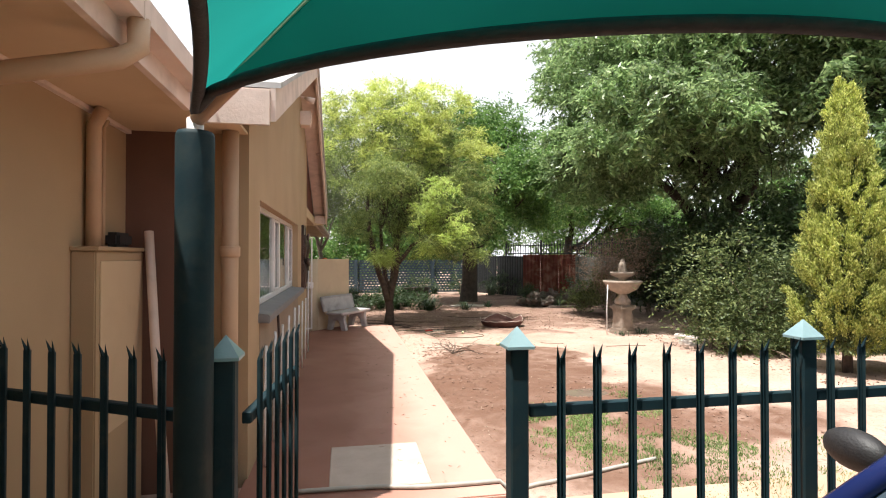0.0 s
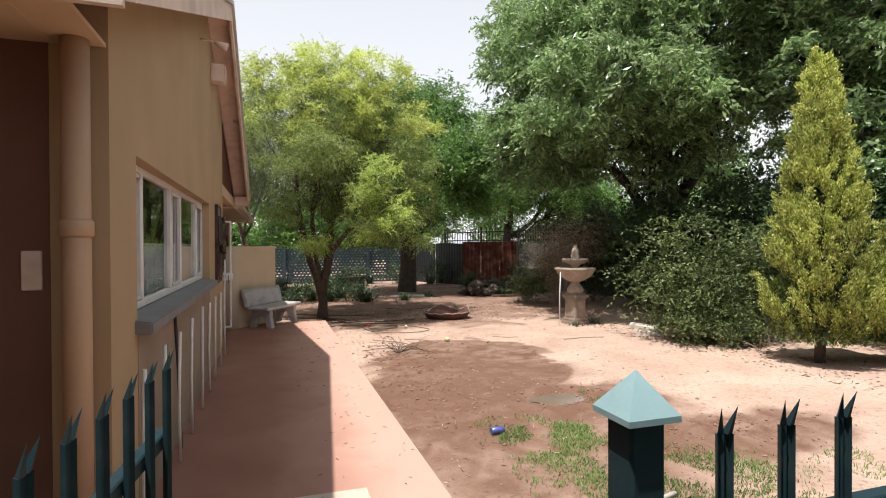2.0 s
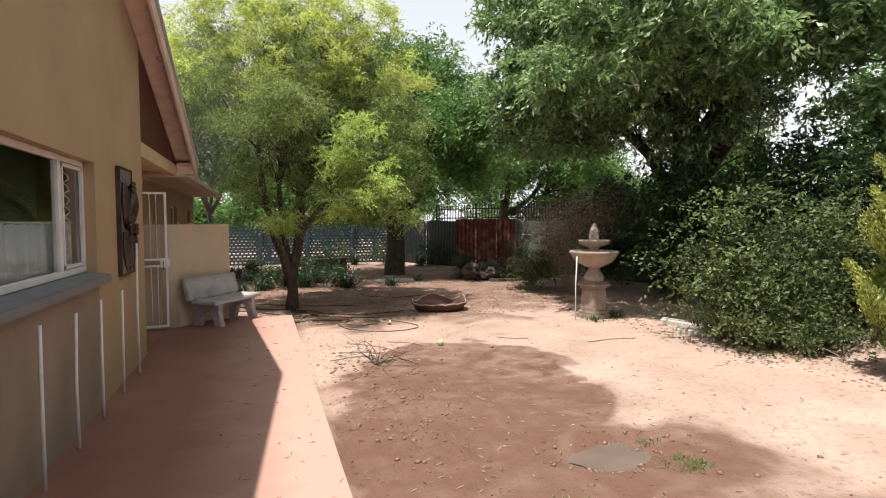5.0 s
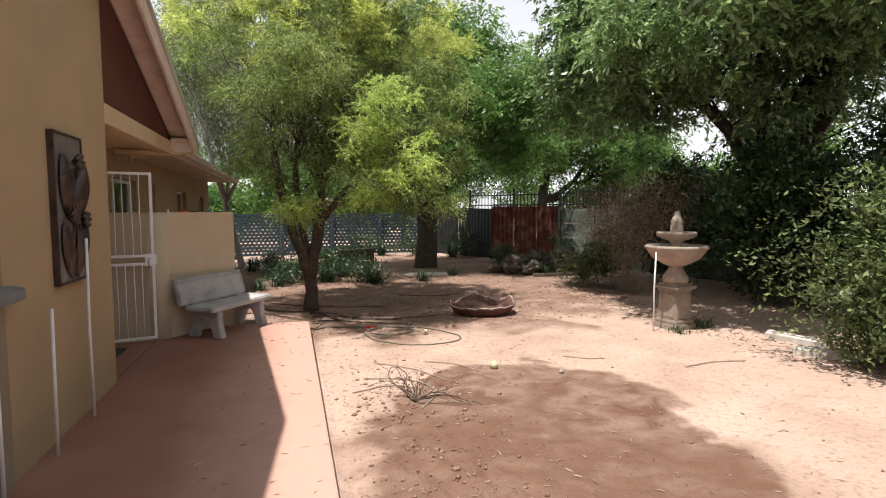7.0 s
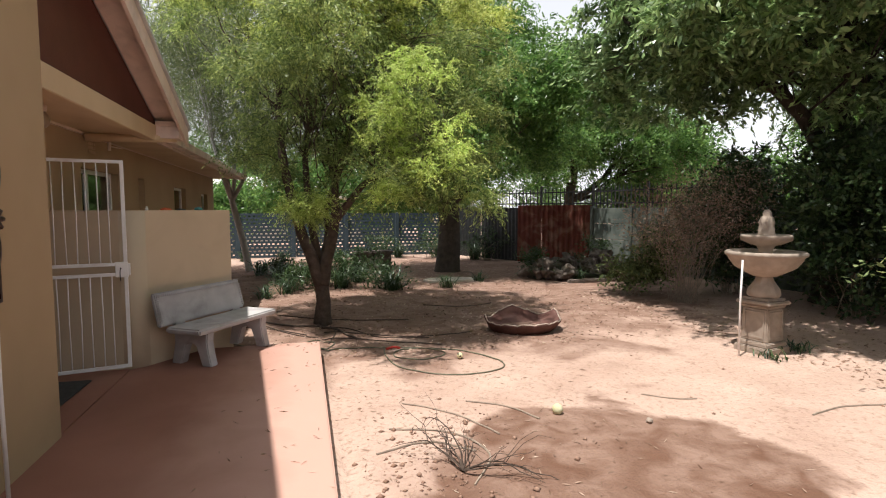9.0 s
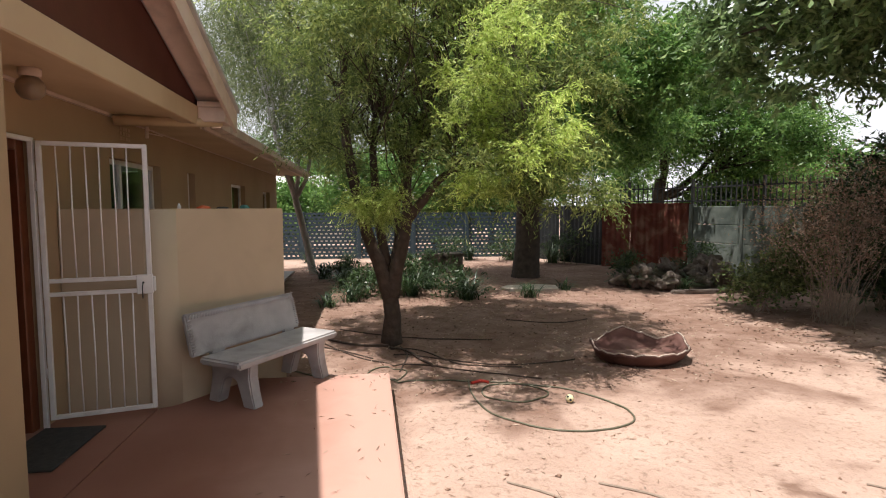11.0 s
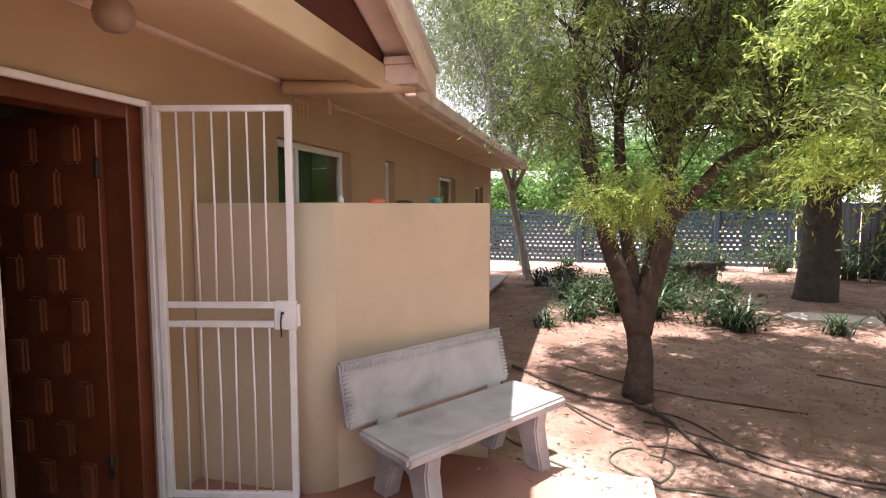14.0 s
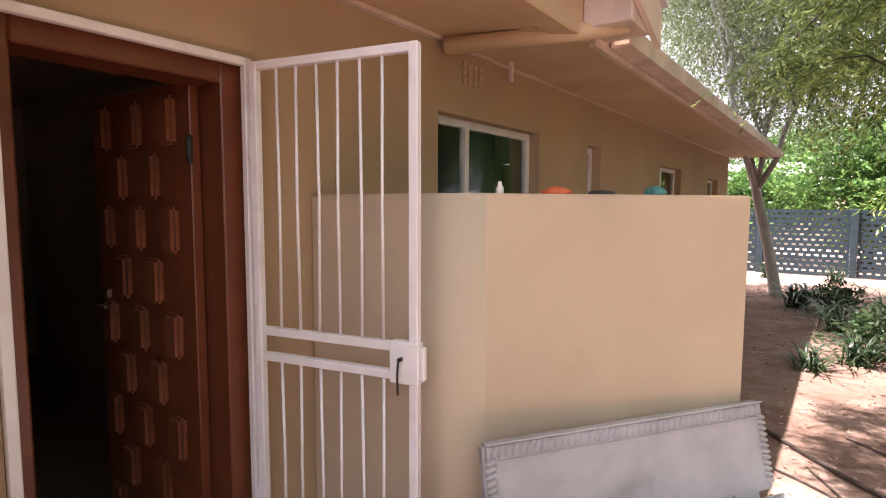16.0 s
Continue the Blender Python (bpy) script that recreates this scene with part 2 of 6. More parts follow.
def tube(bm, pts, radii, seg=8, caps=True):
    pts = [Vector(p) for p in pts]
    if not hasattr(radii, "__len__"):
        radii = [radii] * len(pts)
    rings = []
    side = None
    for i, p in enumerate(pts):
        d = (pts[min(i + 1, len(pts) - 1)] - pts[max(i - 1, 0)]).normalized()
        if side is None:
            side = d.orthogonal().normalized()
        side = (side - d * side.dot(d)).normalized()
        up = d.cross(side)
        rings.append([bm.verts.new(p + radii[i] * (math.cos(a) * side + math.sin(a) * up)) for a in [2 * math.pi * k / seg for k in range(seg)]])
    for a, b in zip(rings, rings[1:]):
        for k in range(seg):
            f = bm.faces.new((a[k], a[(k + 1) % seg], b[(k + 1) % seg], b[k]))
            f.smooth = seg > 5
    if caps:
        bm.faces.new(rings[0][::-1])
        bm.faces.new(rings[-1])


def lathe(bm, profile, seg=32, wobble=None):
    rings = []
    for r, z in profile:
        rings.append([bm.verts.new(((r + (wobble(a, z) if wobble else 0)) * math.cos(a), (r + (wobble(a, z) if wobble else 0)) * math.sin(a), z)) for a in [2 * math.pi * k / seg for k in range(seg)]])
    for a, b in zip(rings, rings[1:]):
        for k in range(seg):
            bm.faces.new((a[k], a[(k + 1) % seg], b[(k + 1) % seg], b[k])).smooth = True
    bm.faces.new(rings[0][::-1])
    bm.faces.new(rings[-1])


def prism(bm, outline, axis, a, b):
    """A flat outline pushed along an axis from a to b. Outline in the two other axes, in order."""
    def at(u, v, w):
        return {"x": (w, u, v), "y": (u, w, v), "z": (u, v, w)}[axis]
    lo = [bm.verts.new(at(u, v, a)) for u, v in outline]
    hi = [bm.verts.new(at(u, v, b)) for u, v in outline]
    n = len(outline)
    bm.faces.new(lo[::-1])
    bm.faces.new(hi)
    for i in range(n):
        bm.faces.new((lo[i], lo[(i + 1) % n], hi[(i + 1) % n], hi[i]))


def bevelled(bm, width=0.006, segments=1):
    bmesh.ops.recalc_face_normals(bm, faces=bm.faces)
    es = [e for e in bm.edges if len(e.link_faces) == 2 and e.calc_face_angle(0) > 0.6]
    bmesh.ops.bevel(bm, geom=es, offset=width, segments=segments, affect="EDGES", clamp_overlap=True)
    return bm


def part(name, bm, material, parent=None, label=""):
    """Links a bmesh, in its parent's coordinates, as one mesh."""
    bmesh.ops.recalc_face_normals(bm, faces=bm.faces)
    me = bpy.data.meshes.new(name)
    bm.to_mesh(me)
    bm.free()
    me.materials.append(material)
    ob = new(name, me)
    if parent is not None:
        ob.parent = parent
    if label:
        ob["label"] = label
    return ob


def thing(name, place=(0, 0, 0), turn=0, label="", category="", group=""):
    """An empty at the thing's base; its parts are built round it."""
    ob = new(name)
    ob.empty_display_size = 0.1
    ob.matrix_basis = pose(*place, 0, 0, turn)
    return tagged(ob, label, category, group)


def raw(name, verts, faces, material, parent=None, smooth=False):
    """A mesh from numpy arrays; all faces have the same number of corners."""
    me = bpy.data.meshes.new(name)
    n, k = faces.shape
    me.vertices.add(len(verts))
    me.vertices.foreach_set("co", np.ascontiguousarray(verts, dtype=np.float32).ravel())
    me.loops.add(n * k)
    me.loops.foreach_set("vertex_index", faces.astype(np.int32).ravel())
    me.polygons.add(n)
    me.polygons.foreach_set("loop_start", np.arange(0, n * k, k, dtype=np.int32))
    me.update(calc_edges=True)
    me.materials.append(material)
    ob = new(name, me)
    if parent is not None:
        ob.parent = parent
    return ob


RNG = np.random.default_rng(5)


def unit(v):
    return v / np.maximum(np.linalg.norm(v, axis=1, keepdims=True), 1e-9)


def leaf_mesh(name, centre, way, length, width, material, parent=None, bend=0.25, lift=0.0):
    """Leaves as bent lozenges: centre and way are arrays, length and width single or arrays."""
    n = len(centre)
    way = unit(way)
    side = unit(np.cross(way, unit(RNG.normal(size=(n, 3))) + np.array([0, 0, lift])))
    nor = np.cross(way, side)
    length = np.broadcast_to(np.asarray(length, dtype=float).reshape(-1, 1), (n, 1)) * RNG.uniform(0.7, 1.25, (n, 1))
    width = np.broadcast_to(np.asarray(width, dtype=float).reshape(-1, 1), (n, 1)) * RNG.uniform(0.8, 1.2, (n, 1))
    base = centre - way * length * 0.5
    v = np.stack([base, centre + side * width * 0.5 + nor * length * bend * 0.3, centre + way * length * 0.5 - nor * length * bend * 0.2, centre - side * width * 0.5 + nor * length * bend * 0.3], 1).reshape(-1, 3)
    return raw(name, v, np.arange(4 * n).reshape(n, 4), material, parent)


def ground_z(x, y):
    """The bare yard: falls a little away from the path's far end."""
    s = min(max((y - 5.0) / 9.0, 0.0), 1.0)
    return -0.02 - 0.12 * s * s * (3 - 2 * s)


# ground
def dirt_material():
    m = bpy.data.materials.new("bare_sandy_soil")
    m.use_nodes = True
    n, l = m.node_tree.nodes, m.node_tree.links
    b = n["Principled BSDF"]
    co = n.new("ShaderNodeTexCoord")

    def noise_node(scale, detail=6, distort=0.0):
        t = n.new("ShaderNodeTexNoise")
        t.inputs["Scale"].default_value, t.inputs["Detail"].default_value, t.inputs["Distortion"].default_value = scale, detail, distort
        l.new(co.outputs["Object"], t.inputs["Vector"])
        return t.outputs["Fac"]

    def calc(op, a, c=0.0, d=0.0):
        t = n.new("ShaderNodeMath")
        t.operation = op
        for i, q in enumerate((a, c, d)):
            if isinstance(q, (int, float)):
                t.inputs[i].default_value = q
            else:
                l.new(q, t.inputs[i])
        return t.outputs[0]

    def mixed(fac, a, c):
        t = n.new("ShaderNodeMix")
        t.data_type = "RGBA"
        l.new(fac, t.inputs[0])
        for i, q in ((6, a), (7, c)):
            if isinstance(q, tuple):
                t.inputs[i].default_value = (*q, 1)
            else:
                l.new(q, t.inputs[i])
        return t.outputs[2]

    sx = n.new("ShaderNodeSeparateXYZ")
    l.new(co.outputs["Object"], sx.inputs[0])
    wob = calc("SUBTRACT", noise_node(1.1, 5, 0.3), 0.5)

    def patch(cx, cy, rx, ry, wobble, soft):
        dx = calc("DIVIDE", calc("SUBTRACT", sx.outputs[0], cx), rx)
        dy = calc("DIVIDE", calc("SUBTRACT", sx.outputs[1], cy), ry)
        r = calc("ADD", calc("SQRT", calc("ADD", calc("MULTIPLY", dx, dx), calc("MULTIPLY", dy, dy))), calc("MULTIPLY", wob, wobble))
        t = n.new("ShaderNodeMapRange")
        t.interpolation_type = "SMOOTHSTEP"
        t.inputs[1].default_value, t.inputs[2].default_value, t.inputs[3].default_value, t.inputs[4].default_value = 1 - soft, 1 + soft, 1, 0
        l.new(r, t.inputs[0])
        return t.outputs[0]

    ramp = n.new("ShaderNodeValToRGB")
    ramp.color_ramp.elements[0].position, ramp.color_ramp.elements[1].position = 0.3, 0.72
    ramp.color_ramp.elements[0].color, ramp.color_ramp.elements[1].color = (0.40, 0.27, 0.21, 1), (0.54, 0.39, 0.315, 1)
    l.new(noise_node(0.9, 8, 0.5), ramp.inputs["Fac"])
    speck = n.new("ShaderNodeMapRange")
    speck.inputs[1].default_value, speck.inputs[2].default_value, speck.inputs[3].default_value, speck.inputs[4].default_value = 0.54, 0.72, 0, 0.65
    l.new(noise_node(22, 8, 0.6), speck.inputs[0])
    col = mixed(speck.outputs[0], ramp.outputs["Color"], (0.22, 0.13, 0.09))
    straw = n.new("ShaderNodeMapRange")
    straw.inputs[1].default_value, straw.inputs[2].default_value, straw.inputs[3].default_value, straw.inputs[4].default_value = 0.62, 0.7, 0, 0.6
    l.new(noise_node(60, 3, 2.5), straw.inputs[0])
    col = mixed(straw.outputs[0], col, (0.58, 0.44, 0.32))
    wet = patch(2.95, 9.0, 1.2, 1.3, 0.9, 0.05)
    wet = calc("MAXIMUM", wet, patch(2.75, 7.7, 0.95, 1.3, 1.0, 0.06))
    wet = calc("MAXIMUM", wet, patch(1.95, 7.1, 0.8, 1.9, 1.3, 0.14))
    wet = calc("MAXIMUM", wet, patch(2.7, 6.3, 1.15, 0.8, 1.3, 0.15))
    wet = calc("MAXIMUM", wet, patch(3.9, 4.9, 1.3, 0.5, 1.3, 0.2))
    streak = n.new("ShaderNodeMapRange")
    streak.inputs[1].default_value, streak.inputs[2].default_value, streak.inputs[3].default_value, streak.inputs[4].default_value = 0.35, 0.65, 0.62, 1.0
    l.new(noise_node(3.2, 8, 0.8), streak.inputs[0])
    col = mixed(calc("MULTIPLY", wet, streak.outputs[0]), col, (0.145, 0.074, 0.047))
    dug = calc("MULTIPLY", patch(2.2, 5.9, 1.5, 2.9, 2.0, 0.4), 0.95)
    dug = calc("MULTIPLY", dug, streak.outputs[0])
    col = mixed(dug, col, (0.16, 0.085, 0.056))
    # leaf litter and the trees' shade, both put into the soil colour
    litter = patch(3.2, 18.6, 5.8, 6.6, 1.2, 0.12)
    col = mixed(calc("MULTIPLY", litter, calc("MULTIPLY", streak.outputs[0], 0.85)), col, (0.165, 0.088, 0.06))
    l.new(col, b.inputs["Base Color"])
    rr = n.new("ShaderNodeMapRange")
    rr.inputs[3].default_value, rr.inputs[4].default_value = 0.95, 0.85
    l.new(wet, rr.inputs[0])
    l.new(rr.outputs[0], b.inputs["Roughness"])
    b.inputs["Specular IOR Level"].default_value = 0.25
    bp = n.new("ShaderNodeBump")
    bp.inputs["Strength"].default_value, bp.inputs["Distance"].default_value = 0.85, 0.035
    l.new(calc("ADD", noise_node(9, 10), calc("MULTIPLY", noise_node(45, 6), 0.4)), bp.inputs["Height"])
    l.new(bp.outputs["Normal"], b.inputs["Normal"])
    return m


def rough_z(x, y):
    """Small unevenness of the yard: trodden lumps beside the path, a heaped ring round the puddle."""
    z = ground_z(x, y)
    if 1.15 < x < 16 and 2 < y < 24:
        z += 0.012 * noise.noise((x * 1.3, y * 1.3, 0)) + 0.008 * noise.noise((x * 5, y * 5, 3))
        churned = max(0.0, 1 - math.hypot((x - 1.75) / 0.75, (y - 7.6) / 2.2)) + max(0.0, 1 - math.hypot((x - 3.6) / 1.6, (y - 4.9) / 0.7))
        z += 0.10 * min(churned, 0.6) * noise.noise((x * 6.5, y * 6.5, 7))
        d = math.hypot((x - 2.95) / 0.42, (y - 6.3) / 0.26)
        z += 0.03 * math.exp(-((d - 1.25) / 0.3) ** 2) - 0.03 * math.exp(-(d / 0.8) ** 2)
        z -= 0.03 * math.exp(-(((x - 1.15) / 0.12) ** 2))
    return z


def build_ground():
    xs = np.unique(np.concatenate([np.linspace(-600, -8, 14), np.linspace(-8, 1.05, 24), np.linspace(1.08, 6.5, 110), np.linspace(6.6, 16, 50), np.linspace(17, 600, 14)]))
    ys = np.unique(np.concatenate([np.linspace(-600, -6, 12), np.linspace(-6, 2, 14), np.linspace(2.1, 14.5, 210), np.linspace(14.7, 30, 60), np.linspace(32, 900, 14)]))
    v = np.array([(x, y, rough_z(float(x), float(y))) for y in ys for x in xs])
    nx = len(xs)
    i = (np.arange(len(ys) - 1)[:, None] * nx + np.arange(nx - 1)[None, :]).ravel()
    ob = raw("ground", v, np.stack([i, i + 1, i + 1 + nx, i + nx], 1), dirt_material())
    ob.data.polygons.foreach_set("use_smooth", [True] * len(ob.data.polygons))
    tagged(ob, "bare pinkish sandy yard soil with damp patches", "ground", kind="structure")


build_ground()

# path: oxide-red slab, sunlight on its outer side put into the colour
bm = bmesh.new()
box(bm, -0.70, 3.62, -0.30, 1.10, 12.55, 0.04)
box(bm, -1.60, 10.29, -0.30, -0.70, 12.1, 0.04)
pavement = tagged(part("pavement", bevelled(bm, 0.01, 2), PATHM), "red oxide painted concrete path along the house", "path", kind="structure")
bm = bmesh.new()
box(bm, -1.52, -4.0, -0.3, 6.0, 3.60, -0.005)
tagged(part("carport_floor", bm, PATHEDGE), "dusty concrete floor under the shade net", "floor", kind="structure")

bm = bmesh.new()
box(bm, -0.10, 3.90, -0.1, 0.62, 4.72, 0.046)
tagged(part("concrete_patch", bevelled(bm, 0.006), mat("pale_concrete_patch", (0.46, 0.38, 0.31), (0.55, 0.46, 0.39), 5, 0.9, 0.3, 90)), "pale square concrete patch set in the path", "slab", kind="structure")

# house
WX, DX, NX = -0.68, -1.35, -1.50         # outer faces: gable wall, door wall, near side wall
Y0, Y1 = 4.2, 10.29                      # gable wall's ends
APEX = (8.3, 4.53)                        # ridge: y, z


def roof_z(y):
    return APEX[1] - 0.386 * abs(y - APEX[0])


def wall(name, bm, label, material=None):
    return tagged(part(name, bm, material or WALL), label, "wall", kind="structure")


WIN = (4.72, 8.40, 1.20, 2.11)
bm = bmesh.new()
box(bm, WX - 0.24, Y0, -0.3, WX, WIN[0], WIN[3])
box(bm, WX - 0.24, WIN[1], -0.3, WX, Y1, WIN[3])
box(bm, WX - 0.24, WIN[0], -0.3, WX, WIN[1], WIN[2] - 0.08)
prism(bm, [(Y0, WIN[3]), (Y1, WIN[3]), (Y1, roof_z(Y1) - 0.10), (APEX[0], APEX[1] - 0.10), (Y0, roof_z(Y0) - 0.10)], "x", WX - 0.24, WX)
wall("wall_gable", bm, "tan plastered gable wall with a wide steel window")
bm = bmesh.new()
box(bm, NX, Y0, -0.3, WX - 0.242, Y0 + 0.24, 2.62)
wall("wall_return", bm, "brown-red return wall under the eaves", mat("brown_red_wall", (0.145, 0.068, 0.047), (0.175, 0.085, 0.06), 1.5, 0.8, 0.3, 140, (0.11, 0.05, 0.036), 0.9, 0.4, depth=0.004))
bm = bmesh.new()
box(bm, NX - 0.24, -6.0, -0.3, NX, Y0 + 0.24, 2.62)
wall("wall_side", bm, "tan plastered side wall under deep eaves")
bm = bmesh.new()
box(bm, DX - 0.3, Y1 - 0.24, -0.3, WX - 0.242, Y1, 2.45)
wall("wall_porch", bm, "tan plastered porch side wall")

DOOR = (10.86, 11.62, 2.06)
WINS = [(12.76, 13.94, 1.25, 2.04), (14.82, 15.12, 1.45, 2.04), (17.0, 18.0, 1.35, 2.0), (19.7, 20.5, 1.35, 1.95)]
bm = bmesh.new()
box(bm, DX - 0.24, Y1 + 0.002, -0.3, DX, DOOR[0], 2.45)
box(bm, DX - 0.24, DOOR[0], DOOR[2], DX, DOOR[1], 2.45)
last = DOOR[1]
for a, b, lo, hi in WINS:
    box(bm, DX - 0.24, last, -0.3, DX, a, 2.45)
    box(bm, DX - 0.24, a, -0.3, DX, b, lo)
    box(bm, DX - 0.24, a, hi, DX, b, 2.45)
    last = b
box(bm, DX - 0.24, last, -0.3, DX, 21.2, 2.45)
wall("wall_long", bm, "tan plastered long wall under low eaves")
bm = bmesh.new()
box(bm, -9.0, 21.2, -0.3, DX, 21.44, 2.45)
wall("wall_far_end", bm, "tan plastered end wall of the house")
bm = bmesh.new()
box(bm, WX, WIN[0], 0.04, WX + 0.004, WIN[1], WIN[2] - 0.1)
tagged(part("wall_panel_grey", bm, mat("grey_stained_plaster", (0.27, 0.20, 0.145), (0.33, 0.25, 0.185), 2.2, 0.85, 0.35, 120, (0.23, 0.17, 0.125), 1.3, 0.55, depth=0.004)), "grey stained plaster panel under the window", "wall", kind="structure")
# rooms behind the openings
bm = bmesh.new()
box(bm, -6.0, Y0 + 0.24, -0.02, WX - 0.24, 21.2, 0.03)
tagged(part("floor", bm, mat("brown_tiled_floor", (0.20, 0.14, 0.11), (0.26, 0.19, 0.15), 4, 0.4, 0.05)), "dark interior floor", "floor", kind="structure")
INNER = mat("dim_interior_plaster", (0.52, 0.45, 0.38), (0.58, 0.50, 0.42), 2, 0.85, 0.1)
bm = bmesh.new()
box(bm, -6.2, -6, -0.3, -6.0, 21.2, 2.75)
box(bm, -6.0, Y1 - 0.24, -0.02, DX - 0.302, Y1 - 0.1, 2.5)
box(bm, -6.0, 12.2, -0.02, DX - 0.242, 12.34, 2.5)
box(bm, -9.0, -6.2, -0.3, NX - 0.24, -6.0, 2.62)
tagged(part("wall_inner", bm, INNER), "dim plastered inner walls seen through the openings", "wall", kind="structure")
bm = bmesh.new()
box(bm, -6.0, Y0 + 0.242, 2.46, WX - 0.242, Y1 - 0.242, 2.52)
box(bm, -6.0, Y1 - 0.24, 2.452, DX - 0.12, 21.2, 2.52)
tagged(part("ceiling", bm, INNER), "plain ceiling board inside the house", "ceiling", kind="structure")

# roofs: the gable roof, the low roof over the long wall, the near roof
EX = -0.40                                # outer face of the barge boards
bm = bmesh.new()
prism(bm, [(3.42, roof_z(3.42)), (APEX[0], APEX[1]), (13.42, roof_z(13.42)), (13.42, roof_z(13.42) + 0.035), (APEX[0], APEX[1] + 0.04), (3.42, roof_z(3.42) + 0.035)], "x", -9.0, EX + 0.03)
tagged(part("roof_gable", bm, ROOFING), "grey sheet roof with a low gable", "roof", kind="structure")
bm = bmesh.new()
prism(bm, [(-0.66, 2.46), (-5.5, 3.55), (-5.5, 3.59), (-0.63, 2.51)], "y", 13.2, 21.8)
tagged(part("roof_long", bm, ROOFING), "grey sheet roof over the long wing", "roof", kind="structure")
bm = bmesh.new()
prism(bm, [(-0.86, 2.66), (-6.5, 3.9), (-6.5, 3.95), (-0.84, 2.71)], "y", -6.2, 3.40)
tagged(part("roof_near", bm, ROOFING), "grey sheet roof over the carport side", "roof", kind="structure")
# soffits
bm = bmesh.new()
box(bm, NX - 0.24, -6.0, 2.53, -0.90, Y0, 2.55)
box(bm, -0.90, 3.422, 2.532, EX - 0.29, Y0, 2.552)
tagged(part("soffit_near", bm, SOFFIT), "tan soffit boards under the near eaves", "soffit", kind="structure")
bm = bmesh.new()
box(bm, DX, Y1, 2.42, WX - 0.02, 12.9, 2.44)
box(bm, DX, 12.9, 2.40, -0.70, 21.7, 2.42)
tagged(part("soffit_porch", bm, SOFFIT), "cream soffit boards over the porch and long wing", "soffit", kind="structure")
bm = bmesh.new()
box(bm, DX, 10.3, 2.395, DX + 0.035, 21.0, 2.418)
box(bm, NX, -6, 2.505, NX + 0.035, Y0, 2.528)
tagged(part("trim", bm, PALE), "pale cornice strips where soffit meets wall", "trim", kind="structure")
# dark red gable boarding above the porch, beam below it
bm = bmesh.new()
prism(bm, [(Y1 + 0.004, 2.56), (13.2, 2.56), (13.2, roof_z(13.2) - 0.03), (Y1 + 0.004, roof_z(Y1) - 0.03)], "x", WX - 0.12, WX - 0.03)
tagged(part("gable_boarding", bm, MAROON), "dark red boarded gable panel over the porch", "gable panel", kind="structure")
bm = bmesh.new()
box(bm, WX - 0.13, Y1 + 0.002, 2.38, WX, 13.19, 2.56)
tagged(part("porch_beam", bevelled(bm, 0.008), SOFFIT), "tan painted beam across the porch front", "beam", kind="structure")


def barge(name, ya, yb, drop):
    bm = bmesh.new()
    za, zb = roof_z(ya), roof_z(yb)
    prism(bm, [(ya, za - drop), (yb, zb - drop), (yb, zb - 0.002), (ya, za - 0.002)], "x", EX - 0.03, EX)
    prism(bm, [(ya, za - 0.045), (yb, zb - 0.045), (yb, zb - 0.006), (ya, za - 0.006)], "x", EX - 0.29, EX - 0.032)
    return tagged(part(name, bm, PALE), "weathered cream barge board along the gable", "barge board", kind="structure")


barge("barge_board_near", 3.42, APEX[0], 0.2)
barge("barge_board_far", APEX[0] + 0.002, 13.42, 0.2)
bm = bmesh.new()
box(bm, -0.86, 3.39, 2.42, EX - 0.032, 3.42, 2.625)
tagged(part("fascia_near", bm, PALE), "weathered cream fascia board", "fascia", kind="structure")

bm = bmesh.new()
box(bm, WX + 0.002, 13.06, 2.41, EX - 0.034, 13.36, 2.55)
box(bm, WX + 0.002, 13.04, 2.548, EX - 0.034, 13.06, 2.60)
tagged(part("eave_return", bevelled(bm, 0.006), PALE), "weathered cream boxed end of the gable eave", "eave box", kind="structure")

# angled screen wall in front of the long wing
SC0, SC1 = Vector((-0.63, 11.89, 0)), Vector((0.12, 12.86, 0))
SD = (SC1 - SC0).normalized()
SN = Vector((SD.y, -SD.x, 0))             # faces the yard


def screen_wall():
    t = 0.12
    a, b = SC0 + Vector((-0.13, 0.01, 0)), SC0 + SD * 0.13
    turn = [a * (1 - k / 9) ** 2 + SC0 * (2 * (k / 9) * (1 - k / 9)) + b * (k / 9) ** 2 for k in range(10)]
    outer = [Vector((DX + 0.002, 11.90, 0)), *turn, SC1]
    inner = [SC1 - SN * t, SC0 - SN * t + SD * 0.12, Vector((-0.72, 11.90 + t, 0)), Vector((DX + 0.002, 11.90 + t, 0))]
    bm = bmesh.new()
    prism(bm, [(p.x, p.y) for p in outer + inner], "z", -0.3, 1.58)
    for f in bm.faces:
        f.smooth = abs(f.normal.z) < 0.5 and f.calc_area() < 0.12
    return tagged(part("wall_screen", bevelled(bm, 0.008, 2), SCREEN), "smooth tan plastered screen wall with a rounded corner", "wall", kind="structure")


screen_wall()

# yard boundary: pierced precast fence at the back, sheet panels at the corner, panel wall on the far side
FENCE_Y = 26.0


